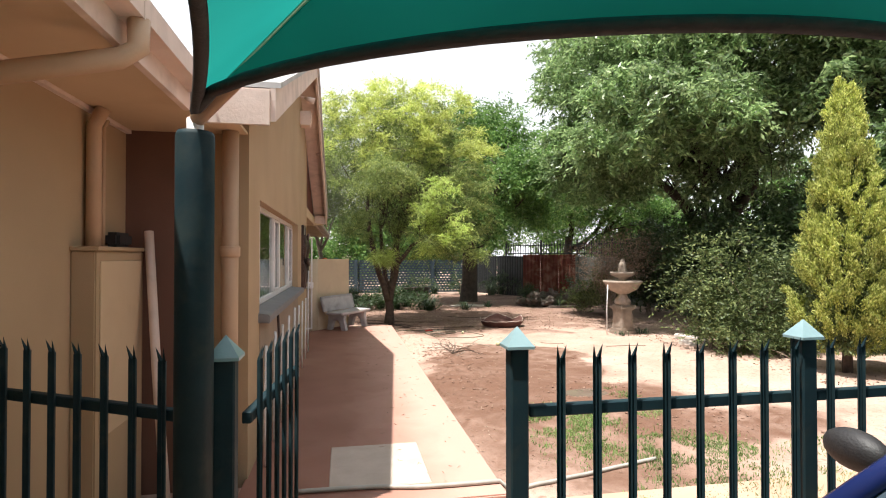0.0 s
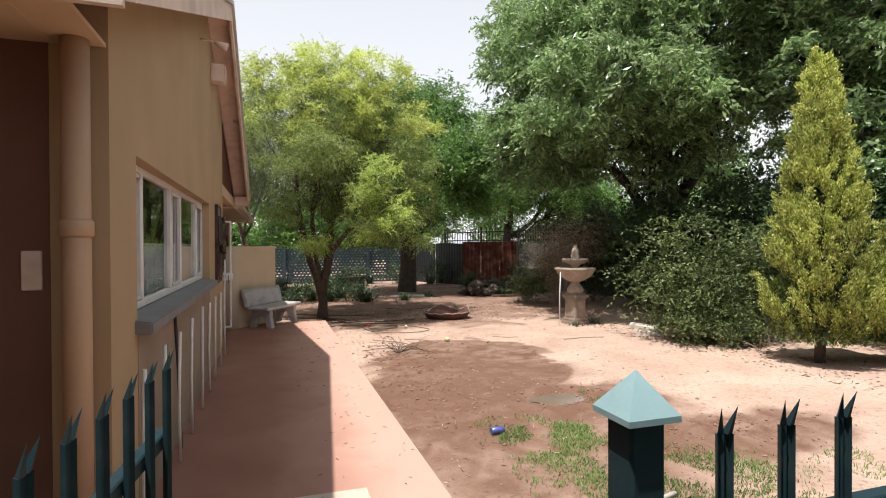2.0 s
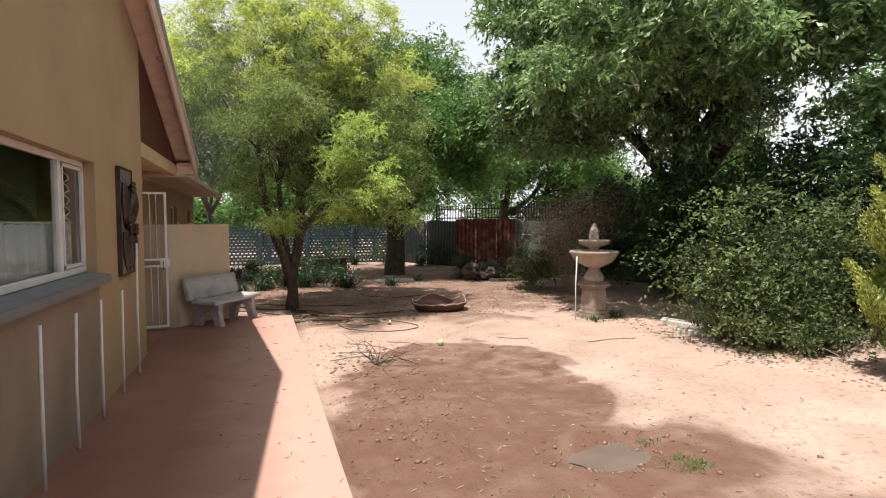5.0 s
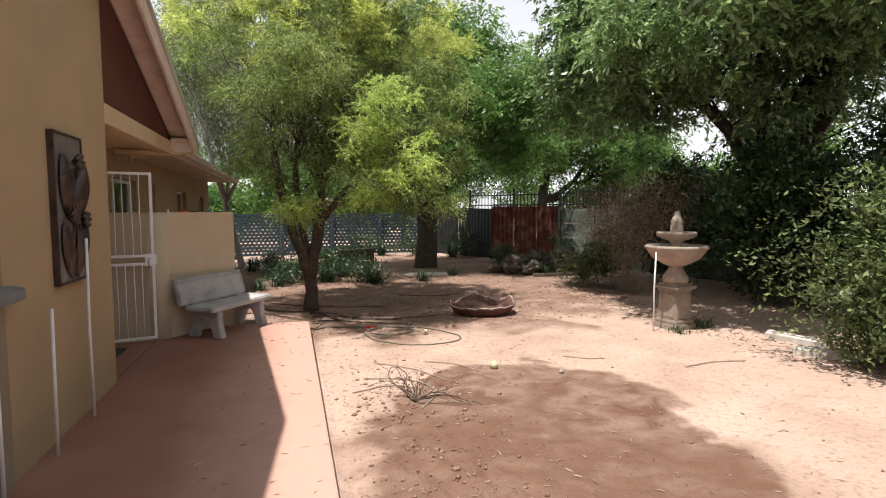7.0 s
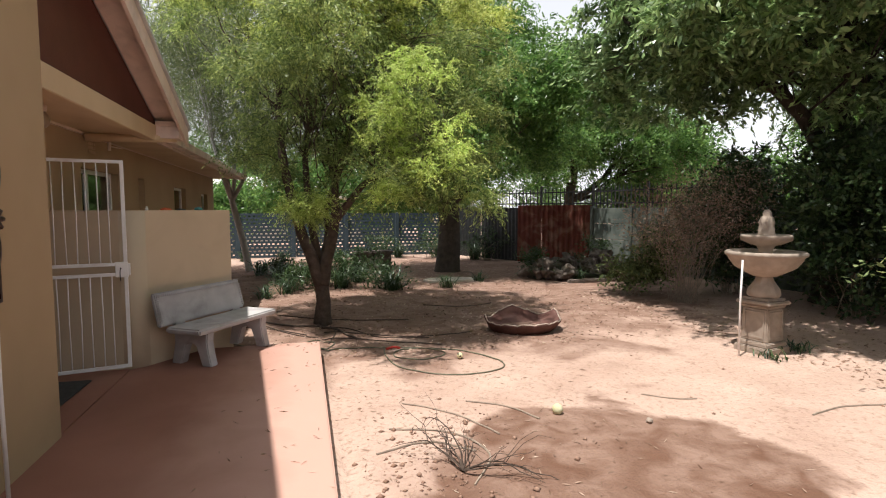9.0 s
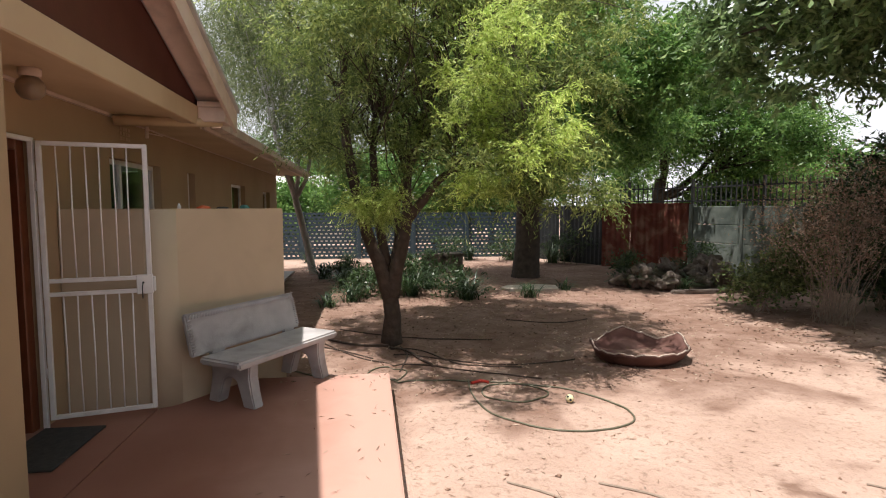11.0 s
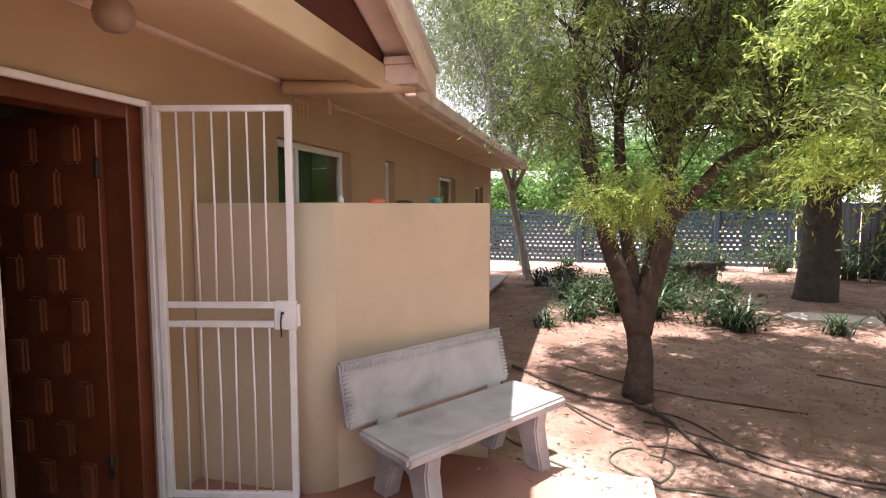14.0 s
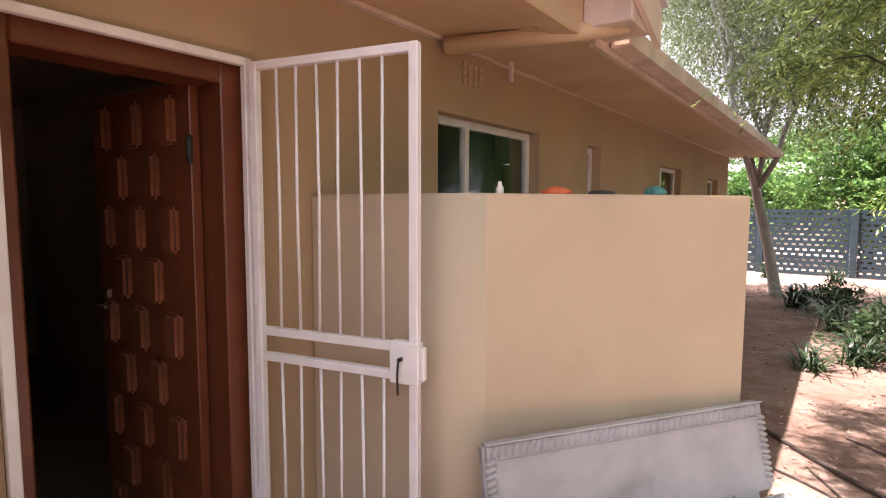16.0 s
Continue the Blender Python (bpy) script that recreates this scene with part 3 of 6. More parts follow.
def precast_fence():
    root = thing("precast_fence", (0, FENCE_Y, -0.16), 0, "blue-grey pierced precast fence with square posts", "fence")
    pane = bmesh.new()
    w, h, rows, cols = 1.72, 1.48, 12, 11
    ch, cw = h / rows, w / cols
    for r in range(rows + 1):
        z = r * ch
        box(pane, 0, -0.02, z - 0.038, w, 0.02, z + 0.038)
    for r in range(rows):
        for c in range(cols + 1):
            x = min(max((c + (0.5 if r % 2 else 0)) * cw, 0.02), w - 0.02)
            box(pane, x - 0.036, -0.019, r * ch + 0.038, x + 0.036, 0.019, (r + 1) * ch - 0.038)
    first = part("lattice_panel", pane, LATTICE, root)
    bm = bmesh.new()
    box(bm, -0.07, -0.07, -0.2, 0.07, 0.07, 1.62)
    post = part("post", bevelled(bm, 0.012), LATTICE, root)
    x = -12.5
    first.location, post.location = (x + 0.075, 0, 0.08), (x, 0, 0)
    while x < 6.0:
        x += 1.87
        for src, dx, z in ((first, 0.075, 0.08), (post, 0, 0)):
            if src is first and x > 5.5:
                continue
            o = src.copy()
            scene.collection.objects.link(o)
            o.location = (x + dx, 0, z)
    return root


precast_fence()


def sheet(name, p0, p1, h, material, label, category, pitch=0.16, amp=0.012):
    """A folded sheet panel between two ground points, with thickness."""
    p0, p1 = Vector(p0), Vector(p1)
    d = (p1 - p0)
    length = d.length
    d.normalize()
    nrm = Vector((-d.y, d.x, 0))
    k = max(2, int(length / (pitch / 4)))
    bm = bmesh.new()
    vs = []
    for i in range(k + 1):
        s = length * i / k
        off = amp * (1 if (i // 2) % 2 else -1)
        row = []
        for z, o in ((-0.1, off), (h + 0.01 * math.sin(3 * s), off), (h + 0.01 * math.sin(3 * s), off - 0.006), (-0.1, off - 0.006)):
            q = p0 + d * s + nrm * o
            row.append(bm.verts.new((q.x, q.y, p0.z + z)))
        vs.append(row)
    for a, b in zip(vs, vs[1:]):
        for j in range(4):
            bm.faces.new((a[j], a[(j + 1) % 4], b[(j + 1) % 4], b[j]))
    return tagged(part(name, bm, material), label, category)


for i in range(3):
    a, b = Vector((7.80, 22.66, -0.16)), Vector((9.64, 21.06, -0.16))
    sheet("rusty_sheet", a.lerp(b, i / 3 + 0.001), a.lerp(b, (i + 1) / 3 - 0.001), 1.86, RUST, "rust-red folded metal sheet standing in the corner of the yard", "metal sheet")["group"] = "rusty sheets"
for i in range(2):
    a, b = Vector((6.3, 25.9, -0.16)), Vector((7.86, 22.62, -0.16))
    sheet("dark_sheet", a.lerp(b, i / 2 + 0.004), a.lerp(b, (i + 1) / 2 - 0.004), 1.8, BLACKSTEEL, "dark folded metal sheet behind the big tree", "metal sheet")

BW = [Vector((9.6, 21.0, -0.16)), Vector((11.0, 15.0, -0.15)), Vector((12.0, 9.0, -0.1)), Vector((12.6, 2.0, -0.05)), Vector((13.0, -6.0, -0.02))]


def boundary():
    root = thing("panel_wall", BW[0], 0, "weathered green-grey concrete panel wall with posts", "wall")
    for a, b in zip(BW, BW[1:]):
        n = max(1, round((b - a).length / 1.5))
        d = (b - a).normalized()
        turn = Matrix.Rotation(math.atan2(d.y, d.x), 4, "Z")
        for i in range(n):
            p = a.lerp(b, i / n)
            q = a.lerp(b, (i + 1) / n)
            l = (q - p).length
            m = Matrix.Translation(p - BW[0]) @ turn
            for k in range(4):
                bm = bmesh.new()
                box(bm, 0.06, -0.025, -0.1 + 0.47 * k, l - 0.06, 0.025, 0.365 + 0.47 * k)
                o = part("wall_panel", bevelled(bm, 0.012), GREENPANEL, root)
                o.matrix_basis = m
            bm = bmesh.new()
            box(bm, -0.06, -0.07, -0.1, 0.06, 0.07, 1.84)
            part("wall_post", bevelled(bm, 0.01), GREENPANEL, root).matrix_basis = m
    root2 = thing("spiked_railing", BW[0] + Vector((0, 0, 1.78)), 0, "black steel spiked railing on top of the panel wall", "railing")
    bm = bmesh.new()
    box(bm, -0.012, -0.012, 0, 0.012, 0.012, 0.58)
    v = bm.verts.new((0, 0, 0.68))
    top = [q for q in bm.verts if abs(q.co.z - 0.58) < 1e-4]
    bm.faces.new((top[0], top[1], v)), bm.faces.new((top[1], top[2], v)), bm.faces.new((top[2], top[3], v)), bm.faces.new((top[3], top[0], v))
    spike = part("spike", bm, BLACKSTEEL, root2)
    for a, b in zip([Vector((7.6, 24.5, -0.16)), BW[0], BW[1]], [BW[0], BW[1], BW[2]]):
        d = b - a
        n = int(d.length / 0.15)
        turn = Matrix.Rotation(math.atan2(d.y, d.x), 4, "Z")
        m = Matrix.Translation(a - BW[0]) @ turn
        for z in (0.14, 0.50):
            bm = bmesh.new()
            box(bm, 0, -0.02, z - 0.02, d.length, 0.02, z + 0.02)
            part("rail", bm, BLACKSTEEL, root2).matrix_basis = m
        for i in range(n):
            o = spike.copy()
            scene.collection.objects.link(o)
            o.matrix_basis = m @ Matrix.Translation((i * 0.15, 0, 0))
        for i in range(0, n, 14):
            bm = bmesh.new()
            box(bm, -0.03, -0.03, -0.2, 0.03, 0.03, 0.72)
            part("railing_post", bm, BLACKSTEEL, root2).matrix_basis = m @ Matrix.Translation((i * 0.15, 0, 0))


boundary()


# trees
def in_blobs(blobs, n, shell=0.45):
    """n points spread through ellipsoids (centre, radii), denser towards their skins."""
    vol = np.array([b[1][0] * b[1][1] * b[1][2] for b in blobs]) ** 0.75
    pick = RNG.choice(len(blobs), n, p=vol / vol.sum())
    c, r = np.array([b[0] for b in blobs]), np.array([b[1] for b in blobs])
    d = unit(RNG.normal(size=(n, 3)))
    return c[pick] + d * r[pick] * (RNG.uniform(0, 1, (n, 1)) ** shell)


def limb(bm, a, b, r0, r1, sag=0.15, seg=6, steps=7):
    a, b = Vector(a), Vector(b)
    L = (b - a).length
    j = Vector(RNG.normal(size=3)) * L * 0.05
    pts, rad = [], []
    for i in range(steps + 1):
        s = i / steps
        p = a.lerp(b, s) + Vector((0, 0, L * sag * math.sin(math.pi * s))) + j * math.sin(2 * math.pi * s) + Vector(RNG.normal(size=3)) * L * 0.012
        pts.append(p)
        rad.append(r0 + (r1 - r0) * s ** 0.7)
    pts[0] = a
    tube(bm, pts, rad, seg)
    return pts


def spray_part(name, root, cen, sprays, per, spray_len, leaf, leaf_material, droop, rise, spread):
    """Leafy sprays that start near each centre and droop."""
    n = len(cen) * sprays
    start = np.repeat(cen, sprays, 0) + RNG.normal(size=(n, 3)) * spray_len * spread
    d = RNG.normal(size=(n, 3))
    d[:, 2] = d[:, 2] * 0.5 + rise
    d = unit(d) * spray_len * RNG.uniform(0.6, 1.3, (n, 1))
    s = np.tile(np.linspace(0.05, 1.0, per), n)[:, None]
    st, dd = np.repeat(start, per, 0), np.repeat(d, per, 0)
    pos = st + dd * s
    pos[:, 2:] -= droop * spray_len * s ** 2
    tan = dd / spray_len
    tan[:, 2:] -= 2 * droop * s
    way = unit(tan) + RNG.normal(size=pos.shape) * 0.45
    pos = pos + unit(RNG.normal(size=pos.shape)) * leaf[0] * 0.35
    return leaf_mesh(name, pos, way, leaf[0], leaf[1], leaf_material, root, lift=0.6)


def tree(name, base, trunk_top, r, blobs, clumps, sprays, per, spray_len, leaf, leaf_material, bark, label, droop=0.5, forks=4, limbs=14, twigs=0, shell=0.45, rise=0.5, spread=0.35, category="tree", stem_paths=()):
    """Trunk, limbs, and a crown of leafy sprays that leave each clump and droop."""
    base = Vector(base)
    root = thing(name, base, 0, label, category)
    top = Vector(trunk_top) - base
    if r > 0.02:
        bm = bmesh.new()
        flare = [1.5, 1.18, 1.02, 0.95, 0.5]
        pts = [Vector((0, 0, -0.1)), Vector((0, 0, 0.12)), top * 0.35 + Vector((0.03, 0.02, 0)), top * 0.7, top]
        tube(bm, pts, [r * f for f in flare], 14)
        part("trunk", bm, bark, root)
    cen = in_blobs(blobs, clumps, shell) - np.array(base)
    order = RNG.permutation(clumps)
    stems = []
    rest = bmesh.new()
    for path, r0, r1 in stem_paths:
        bm = bmesh.new()
        raw_pts = [Vector(q) - base for q in path]
        fine = []
        for a, b in zip(raw_pts[:-1], raw_pts[1:]):
            fine += [a.lerp(b, s / 3) + Vector(RNG.normal(size=3)) * 0.008 * (s > 0) for s in range(3)]
        fine.append(raw_pts[-1])
        smooth = [fine[0]] + [(fine[i - 1] + fine[i] * 2 + fine[i + 1]) / 4 for i in range(1, len(fine) - 1)] + [fine[-1]]
        tube(bm, smooth, [r0 + (r1 - r0) * i / (len(smooth) - 1) for i in range(len(smooth))], 10)
        part("limb", bm, bark, root)
        stems.append([smooth[round(i * (len(smooth) - 1) / 9)] for i in range(10)])
    forks = 0 if stem_paths else forks
    for k in range(limbs):
        tip = Vector(cen[order[k]])
        if k < forks:
            bm = bmesh.new()
            stems.append(limb(bm, top * 0.76 + Vector((r * 0.3 * math.cos(k * 2.4), r * 0.3 * math.sin(k * 2.4), 0)), tip, r * (0.66 if k < 3 else 0.45), r * 0.1, 0.08, 10, 9))
            part("limb", bm, bark, root)
        else:
            limb(rest, stems[k % len(stems)][RNG.integers(*((5, 9) if stem_paths else (2, 7)))], tip, r * (0.16 if stem_paths else 0.28), r * 0.05, 0.06, 6)
    for k in range(twigs):
        limb(rest, stems[k % len(stems)][RNG.integers(*((5, 10) if stem_paths else (2, 8)))], Vector(cen[order[(limbs + k) % clumps]]), max(r * 0.09, 0.006), 0.004, 0.05, 4, 5)
    tagged(part("branchwork", rest, bark, root), kind="stuff")
    spray_part("crown", root, cen, sprays, per, spray_len, leaf, leaf_material, droop, rise, spread)
    return root


FEATHER = [((0.75, 14.5, 4.5), (1.7, 1.7, 1.5)), ((2.0, 14.9, 4.3), (1.9, 1.8, 1.8)), ((1.3, 14.2, 3.1), (1.3, 1.2, 0.9)), ((2.9, 14.4, 2.6), (1.3, 1.2, 0.9)), ((1.4, 14.6, 5.15), (1.4, 1.4, 0.95)),
           ((2.25, 12.7, 2.25), (0.62, 0.55, 0.8)), ((2.9, 13.0, 1.95), (0.85, 0.6, 0.5)), ((0.96, 13.6, 1.6), (0.38, 0.3, 0.18)), ((1.9, 13.6, 2.0), (0.8, 0.6, 0.4)), ((0.5, 14.6, 2.5), (0.6, 0.7, 0.5)), ((2.2, 12.6, 3.1), (0.45, 0.4, 0.5)), ((0.6, 12.3, 3.5), (0.7, 0.7, 0.45)), ((1.05, 12.0, 3.5), (0.6, 0.6, 0.4)), ((3.3, 13.4, 3.3), (0.9, 0.9, 0.7))]
FORKS = [([(1.18, 14.42, 0.45), (1.09, 14.42, 0.78), (0.92, 14.42, 1.20), (0.72, 14.42, 2.02), (0.64, 14.42, 2.57), (0.62, 14.5, 3.3), (0.8, 14.6, 4.3), (0.75, 14.6, 5.2)], 0.10, 0.025),
         ([(1.18, 14.47, 0.5), (1.15, 14.5, 0.85), (1.06, 14.55, 1.37), (0.99, 14.6, 2.13), (1.0, 14.7, 2.7), (1.3, 14.8, 3.7), (1.5, 14.8, 4.9)], 0.075, 0.022),
         ([(1.20, 14.42, 0.45), (1.25, 14.42, 0.76), (1.36, 14.42, 1.17), (1.42, 14.42, 1.50), (1.42, 14.5, 2.08), (1.7, 14.6, 2.9), (2.0, 14.8, 4.2)], 0.11, 0.03),
         ([(1.41, 14.42, 1.42), (1.60, 14.36, 1.66), (1.79, 14.28, 1.94), (2.03, 14.15, 2.08), (2.35, 14.0, 2.12), (2.7, 13.6, 2.35), (2.5, 13.0, 2.6)], 0.065, 0.018),
         ([(1.2, 14.5, 0.8), (1.32, 14.62, 1.2), (1.28, 14.8, 1.7), (1.75, 15.0, 2.6), (2.5, 15.1, 3.8)], 0.06, 0.02)]
feathery = tree("feathery_tree", (1.20, 14.42, -0.14), (1.17, 14.45, 0.80), 0.106, FEATHER,
                480, 27, 15, 0.30, (0.060, 0.0135), LEAF_FEATHER, BARK, "feathery yellow-green tree with a forked grey-brown trunk", droop=0.65, limbs=24, twigs=170, shell=0.34, spread=0.2, rise=0.45,
                stem_paths=FORKS)
# crown tops and low cluster take the leaf colours brightened as sunlit
sunlit = in_blobs([((0.75, 14.4, 4.9), (1.75, 1.75, 1.3)), ((2.0, 14.7, 4.8), (1.95, 1.85, 1.5)), ((1.4, 14.5, 5.3), (1.45, 1.45, 0.95)), ((2.9, 14.4, 4.2), (1.2, 1.2, 1.0)), ((2.25, 12.65, 2.5), (0.68, 0.6, 0.9)), ((2.3, 12.7, 3.0), (0.5, 0.45, 0.8)), ((2.2, 12.6, 2.2), (0.6, 0.5, 0.6)), ((0.96, 13.55, 1.64), (0.38, 0.3, 0.18))], 420, 0.10)
sunlit = sunlit[(sunlit[:, 2] > 4.2) | ((sunlit[:, 1] < 13.6) & (sunlit[:, 2] > 1.6))] - np.array([1.20, 14.42, -0.14])
low = in_blobs([((0.98, 13.7, 1.62), (0.36, 0.3, 0.16))], 15, 0.4) - np.array([1.20, 14.42, -0.14])
spray_part("low_spray", feathery, low, 34, 20, 0.22, (0.036, 0.0075), LEAF_LIME_LIT, 0.6, 0.3, 0.3)["label"] = "bright drooping low spray"
near = sunlit[:, 2] < 3.8
spray_part("sunlit_low_cluster", feathery, sunlit[near], 24, 18, 0.28, (0.050, 0.011), LEAF_LIME_LIT, 0.5, 0.6, 0.2)["label"] = "lime-green leaves with sunlit tone low in the crown"
sunlit = sunlit[~near]
spray_part("sunlit_top", feathery, sunlit, 20, 15, 0.28, (0.060, 0.0145), LEAF_SUNLIT, 0.35, 0.7, 0.2)["label"] = "bright yellow-green leaves with sunlit tone at the crown top"
tree("leaning_tree", (-0.56, 22.0, -0.2), (-1.05, 21.65, 2.5), 0.09,
     [((-1.2, 21.2, 5.0), (2.3, 2.2, 1.8)), ((0.4, 20.2, 4.6), (1.7, 1.6, 1.4)), ((-0.2, 21.6, 3.4), (1.3, 1.2, 0.8)), ((-1.6, 19.0, 5.6), (1.8, 1.6, 1.2))],
     420, 18, 14, 0.5, (0.075, 0.018), LEAF_GREY, CONCRETE, "leaning grey-green tree with a pale trunk by the house corner", droop=1.1, forks=4, limbs=24, twigs=60, spread=0.35, rise=0.3)
tree("big_trunk_tree", (4.81, 20.5, -0.2), (4.9, 20.6, 2.4), 0.30,
     [((4.6, 20.6, 5.0), (2.6, 2.4, 2.2)), ((6.4, 21.4, 5.2), (2.4, 2.2, 2.2)), ((3.2, 20.2, 3.6), (1.6, 1.6, 1.2)), ((4.6, 18.8, 3.0), (1.8, 1.1, 0.9)), ((2.9, 18.4, 3.6), (1.2, 1.0, 0.8)), ((6.4, 17.9, 4.3), (1.6, 1.3, 0.8)), ((7.8, 21.0, 3.9), (1.5, 1.5, 1.2)), ((5.4, 21, 6.8), (1.8, 1.8, 1.1)), ((7.0, 18.6, 4.7), (1.6, 1.4, 0.8))],
     860, 14, 11, 0.5, (0.12, 0.045), LEAF_MID, DARKBARK, "mid-green garden tree with a thick dark trunk", droop=0.5, forks=5, limbs=28, twigs=40)
tree("corner_tree", (11.2, 25.5, -0.2), (11.0, 25.2, 2.6), 0.22,
     [((10.2, 24.6, 4.2), (2.2, 2.0, 1.4)), ((12.2, 24.6, 5.0), (2.4, 2.0, 2.0)), ((10.8, 25.0, 6.6), (2.2, 2.0, 1.5)), ((13.8, 23.0, 3.8), (1.8, 1.8, 1.4))],
     620, 13, 9, 0.5, (0.13, 0.05), LEAF_MID, DARKBARK, "bright green tree behind the corner of the yard wall", droop=0.5, forks=4, limbs=22, twigs=40)
tree("dark_shade_tree", (10.3, 13.8, -0.15), (10.1, 13.5, 2.5), 0.27,
     [((9.6, 13.2, 5.0), (2.8, 2.6, 2.2)), ((8.2, 14.5, 6.6), (2.7, 2.4, 2.4)), ((10.0, 11.6, 6.6), (3.0, 2.6, 2.4)), ((7.3, 14.6, 4.4), (1.7, 1.7, 1.3)), ((9.0, 16.0, 8.2), (2.8, 2.6, 1.9)), ((8.6, 10.4, 6.8), (1.7, 1.7, 1.0)), ((6.5, 11.7, 4.4), (1.3, 1.3, 0.7)), ((7.2, 9.9, 4.7), (1.3, 1.3, 0.7)), ((6.9, 13.5, 4.4), (1.3, 1.2, 0.8)), ((6.2, 10.6, 5.2), (1.0, 1.0, 0.5))],
     1500, 12, 11, 0.42, (0.15, 0.05), LEAF_BIG, DARKBARK, "large shade tree with glossy dark green leaves", shell=0.3, droop=0.6, forks=6, limbs=44, twigs=80, spread=0.22)
tree("tall_dark_tree", (12.9, 8.2, -0.1), (12.6, 8.2, 2.8), 0.28,
     [((11.0, 8.8, 4.8), (2.2, 2.4, 2.2)), ((12.4, 6.2, 5.0), (2.4, 2.6, 2.6)), ((11.5, 9.0, 8.0), (3.2, 3.0, 2.4)), ((12.0, 4.0, 4.4), (1.8, 2.0, 2.2)), ((10.6, 7.2, 2.6), (1.4, 1.8, 1.2))],
     1050, 12, 11, 0.42, (0.15, 0.052), LEAF_BIG, DARKBARK, "tall dense dark green tree by the yard wall", droop=0.6, forks=6, limbs=30, twigs=40, spread=0.22)
for i, (x, y, h) in enumerate(((-6.5, 44.0, 7.5), (0.9, 28.6, 4.6), (3.6, 29.0, 4.2), (6.0, 29.5, 5.0), (-2.6, 30.0, 3.0), (-2.0, 43.0, 7.0), (3.2, 44.0, 8.0), (8.5, 31.0, 6.0), (13.0, 31.5, 7.0), (17.5, 27.0, 6.0), (13.8, 24.6, 4.0), (15.2, 20.6, 3.6), (18.5, 20.0, 7.0), (17.5, 13.0, 8.0), (16.8, 6.0, 7.5), (16.5, 0.0, 7.0))):
    tree("background_tree", (x, y, -0.15), (x, y, 1.2), 0.13, [((x - 0.7, y, h * 0.55), (1.7, 1.5, h * 0.33)), ((x + 0.9, y + 0.4, h * 0.6), (1.6, 1.5, h * 0.36)), ((x + 0.1, y - 0.5, h * 0.28), (1.5, 1.0, h * 0.22))],
         230, 10, 7, 0.5, (0.16, 0.065), LEAF_MID, BARK, "leafy green tree beyond the yard fence", droop=0.4, forks=3, limbs=10, twigs=0)["group"] = "trees beyond the fence"


# camera-side steel: palisade, gate, shade net
def palisade_post(x, y, group):
    root = thing("palisade_post", (x, y, -0.02), 0, "dark green square steel post with a pyramid cap", "post", group)
    bm = bmesh.new()
    box(bm, -0.036, -0.036, -0.1, 0.036, 0.036, 1.315)
    part("post", bevelled(bm, 0.006), GREENSTEEL, root)
    bm = bmesh.new()
    q = [bm.verts.new((sx * 0.053, sy * 0.053, 1.315)) for sx, sy in ((-1, -1), (1, -1), (1, 1), (-1, 1))]
    q2 = [bm.verts.new((sx * 0.053, sy * 0.053, 1.326)) for sx, sy in ((-1, -1), (1, -1), (1, 1), (-1, 1))]
    t = bm.verts.new((0, 0, 1.398))
    bm.faces.new(q[::-1])
    for i in range(4):
        bm.faces.new((q[i], q[(i + 1) % 4], q2[(i + 1) % 4], q2[i]))
        bm.faces.new((q2[i], q2[(i + 1) % 4], t))
    part("cap", bm, CAPM, root, "pale green pyramid cap")
    return root


def pale(bm, h=1.275):
    """A W-section pale with a split, splayed tip."""
    w, d, t = 0.018, 0.012, 0.003
    prof = [(-w, 0), (-w * 0.55, d), (0, d * 0.35), (w * 0.55, d), (w, 0)]
    back = [(x, y - t) for x, y in prof][::-1]
    prism(bm, prof + back, "z", 0.06, h)
    for s in (-1, 1):
        a = [bm.verts.new(p) for p in ((s * w, 0, h), (s * w * 0.25, d, h), (s * w * 0.25, -t, h))]
        tip = bm.verts.new((s * w * 1.05, -0.012, h + 0.055))
        for i in range(3):
            bm.faces.new((a[i], a[(i + 1) % 3], tip))


def palisade(p0, p1, n, label, category="palisade fence", first=0.5):
    p0, p1 = Vector(p0), Vector(p1)
    d = p1 - p0
    root = thing("palisade_fence", p0, math.degrees(math.atan2(d.y, d.x)), label, category)
    L = d.length
    for z in (0.22, 1.07):
        bm = bmesh.new()
        box(bm, 0, -0.02, z - 0.022, L, 0.016, z + 0.022)
        part("rail", bevelled(bm, 0.004), GREENSTEEL, root)
    bm = bmesh.new()
    pale(bm)
    src = part("pale", bm, GREENSTEEL, root)
    src.location = (L * first / n, -0.035, 0)
    for i in range(1, n):
        o = src.copy()
        scene.collection.objects.link(o)
        o.location = (L * (i + first) / n, -0.035, 0)
    return root


palisade_post(-0.40, 2.09, "gate posts")
palisade_post(0.66, 2.12, "gate posts")
for x in (1.95, 3.31, 4.66, 6.01):
    palisade_post(x, 2.12, "fence posts")
FL = "dark green steel palisade fence panel with split tips"
palisade((0.705, 2.12, -0.02), (1.905, 2.12, -0.02), 8, FL, first=0.8)
for x in (1.995, 3.355, 4.705):
    palisade((x, 2.12, -0.02), (x + 1.265, 2.12, -0.02), 8, FL, first=0.35)
palisade((-1.48, 2.80, -0.02), (-0.46, 2.22, -0.02), 8, FL)
gate = palisade((-0.355, 2.22, -0.02), (-0.26, 3.05, -0.02), 6, "open dark green palisade gate leaf swung back along the path", "gate")
gate.name = "palisade_gate"


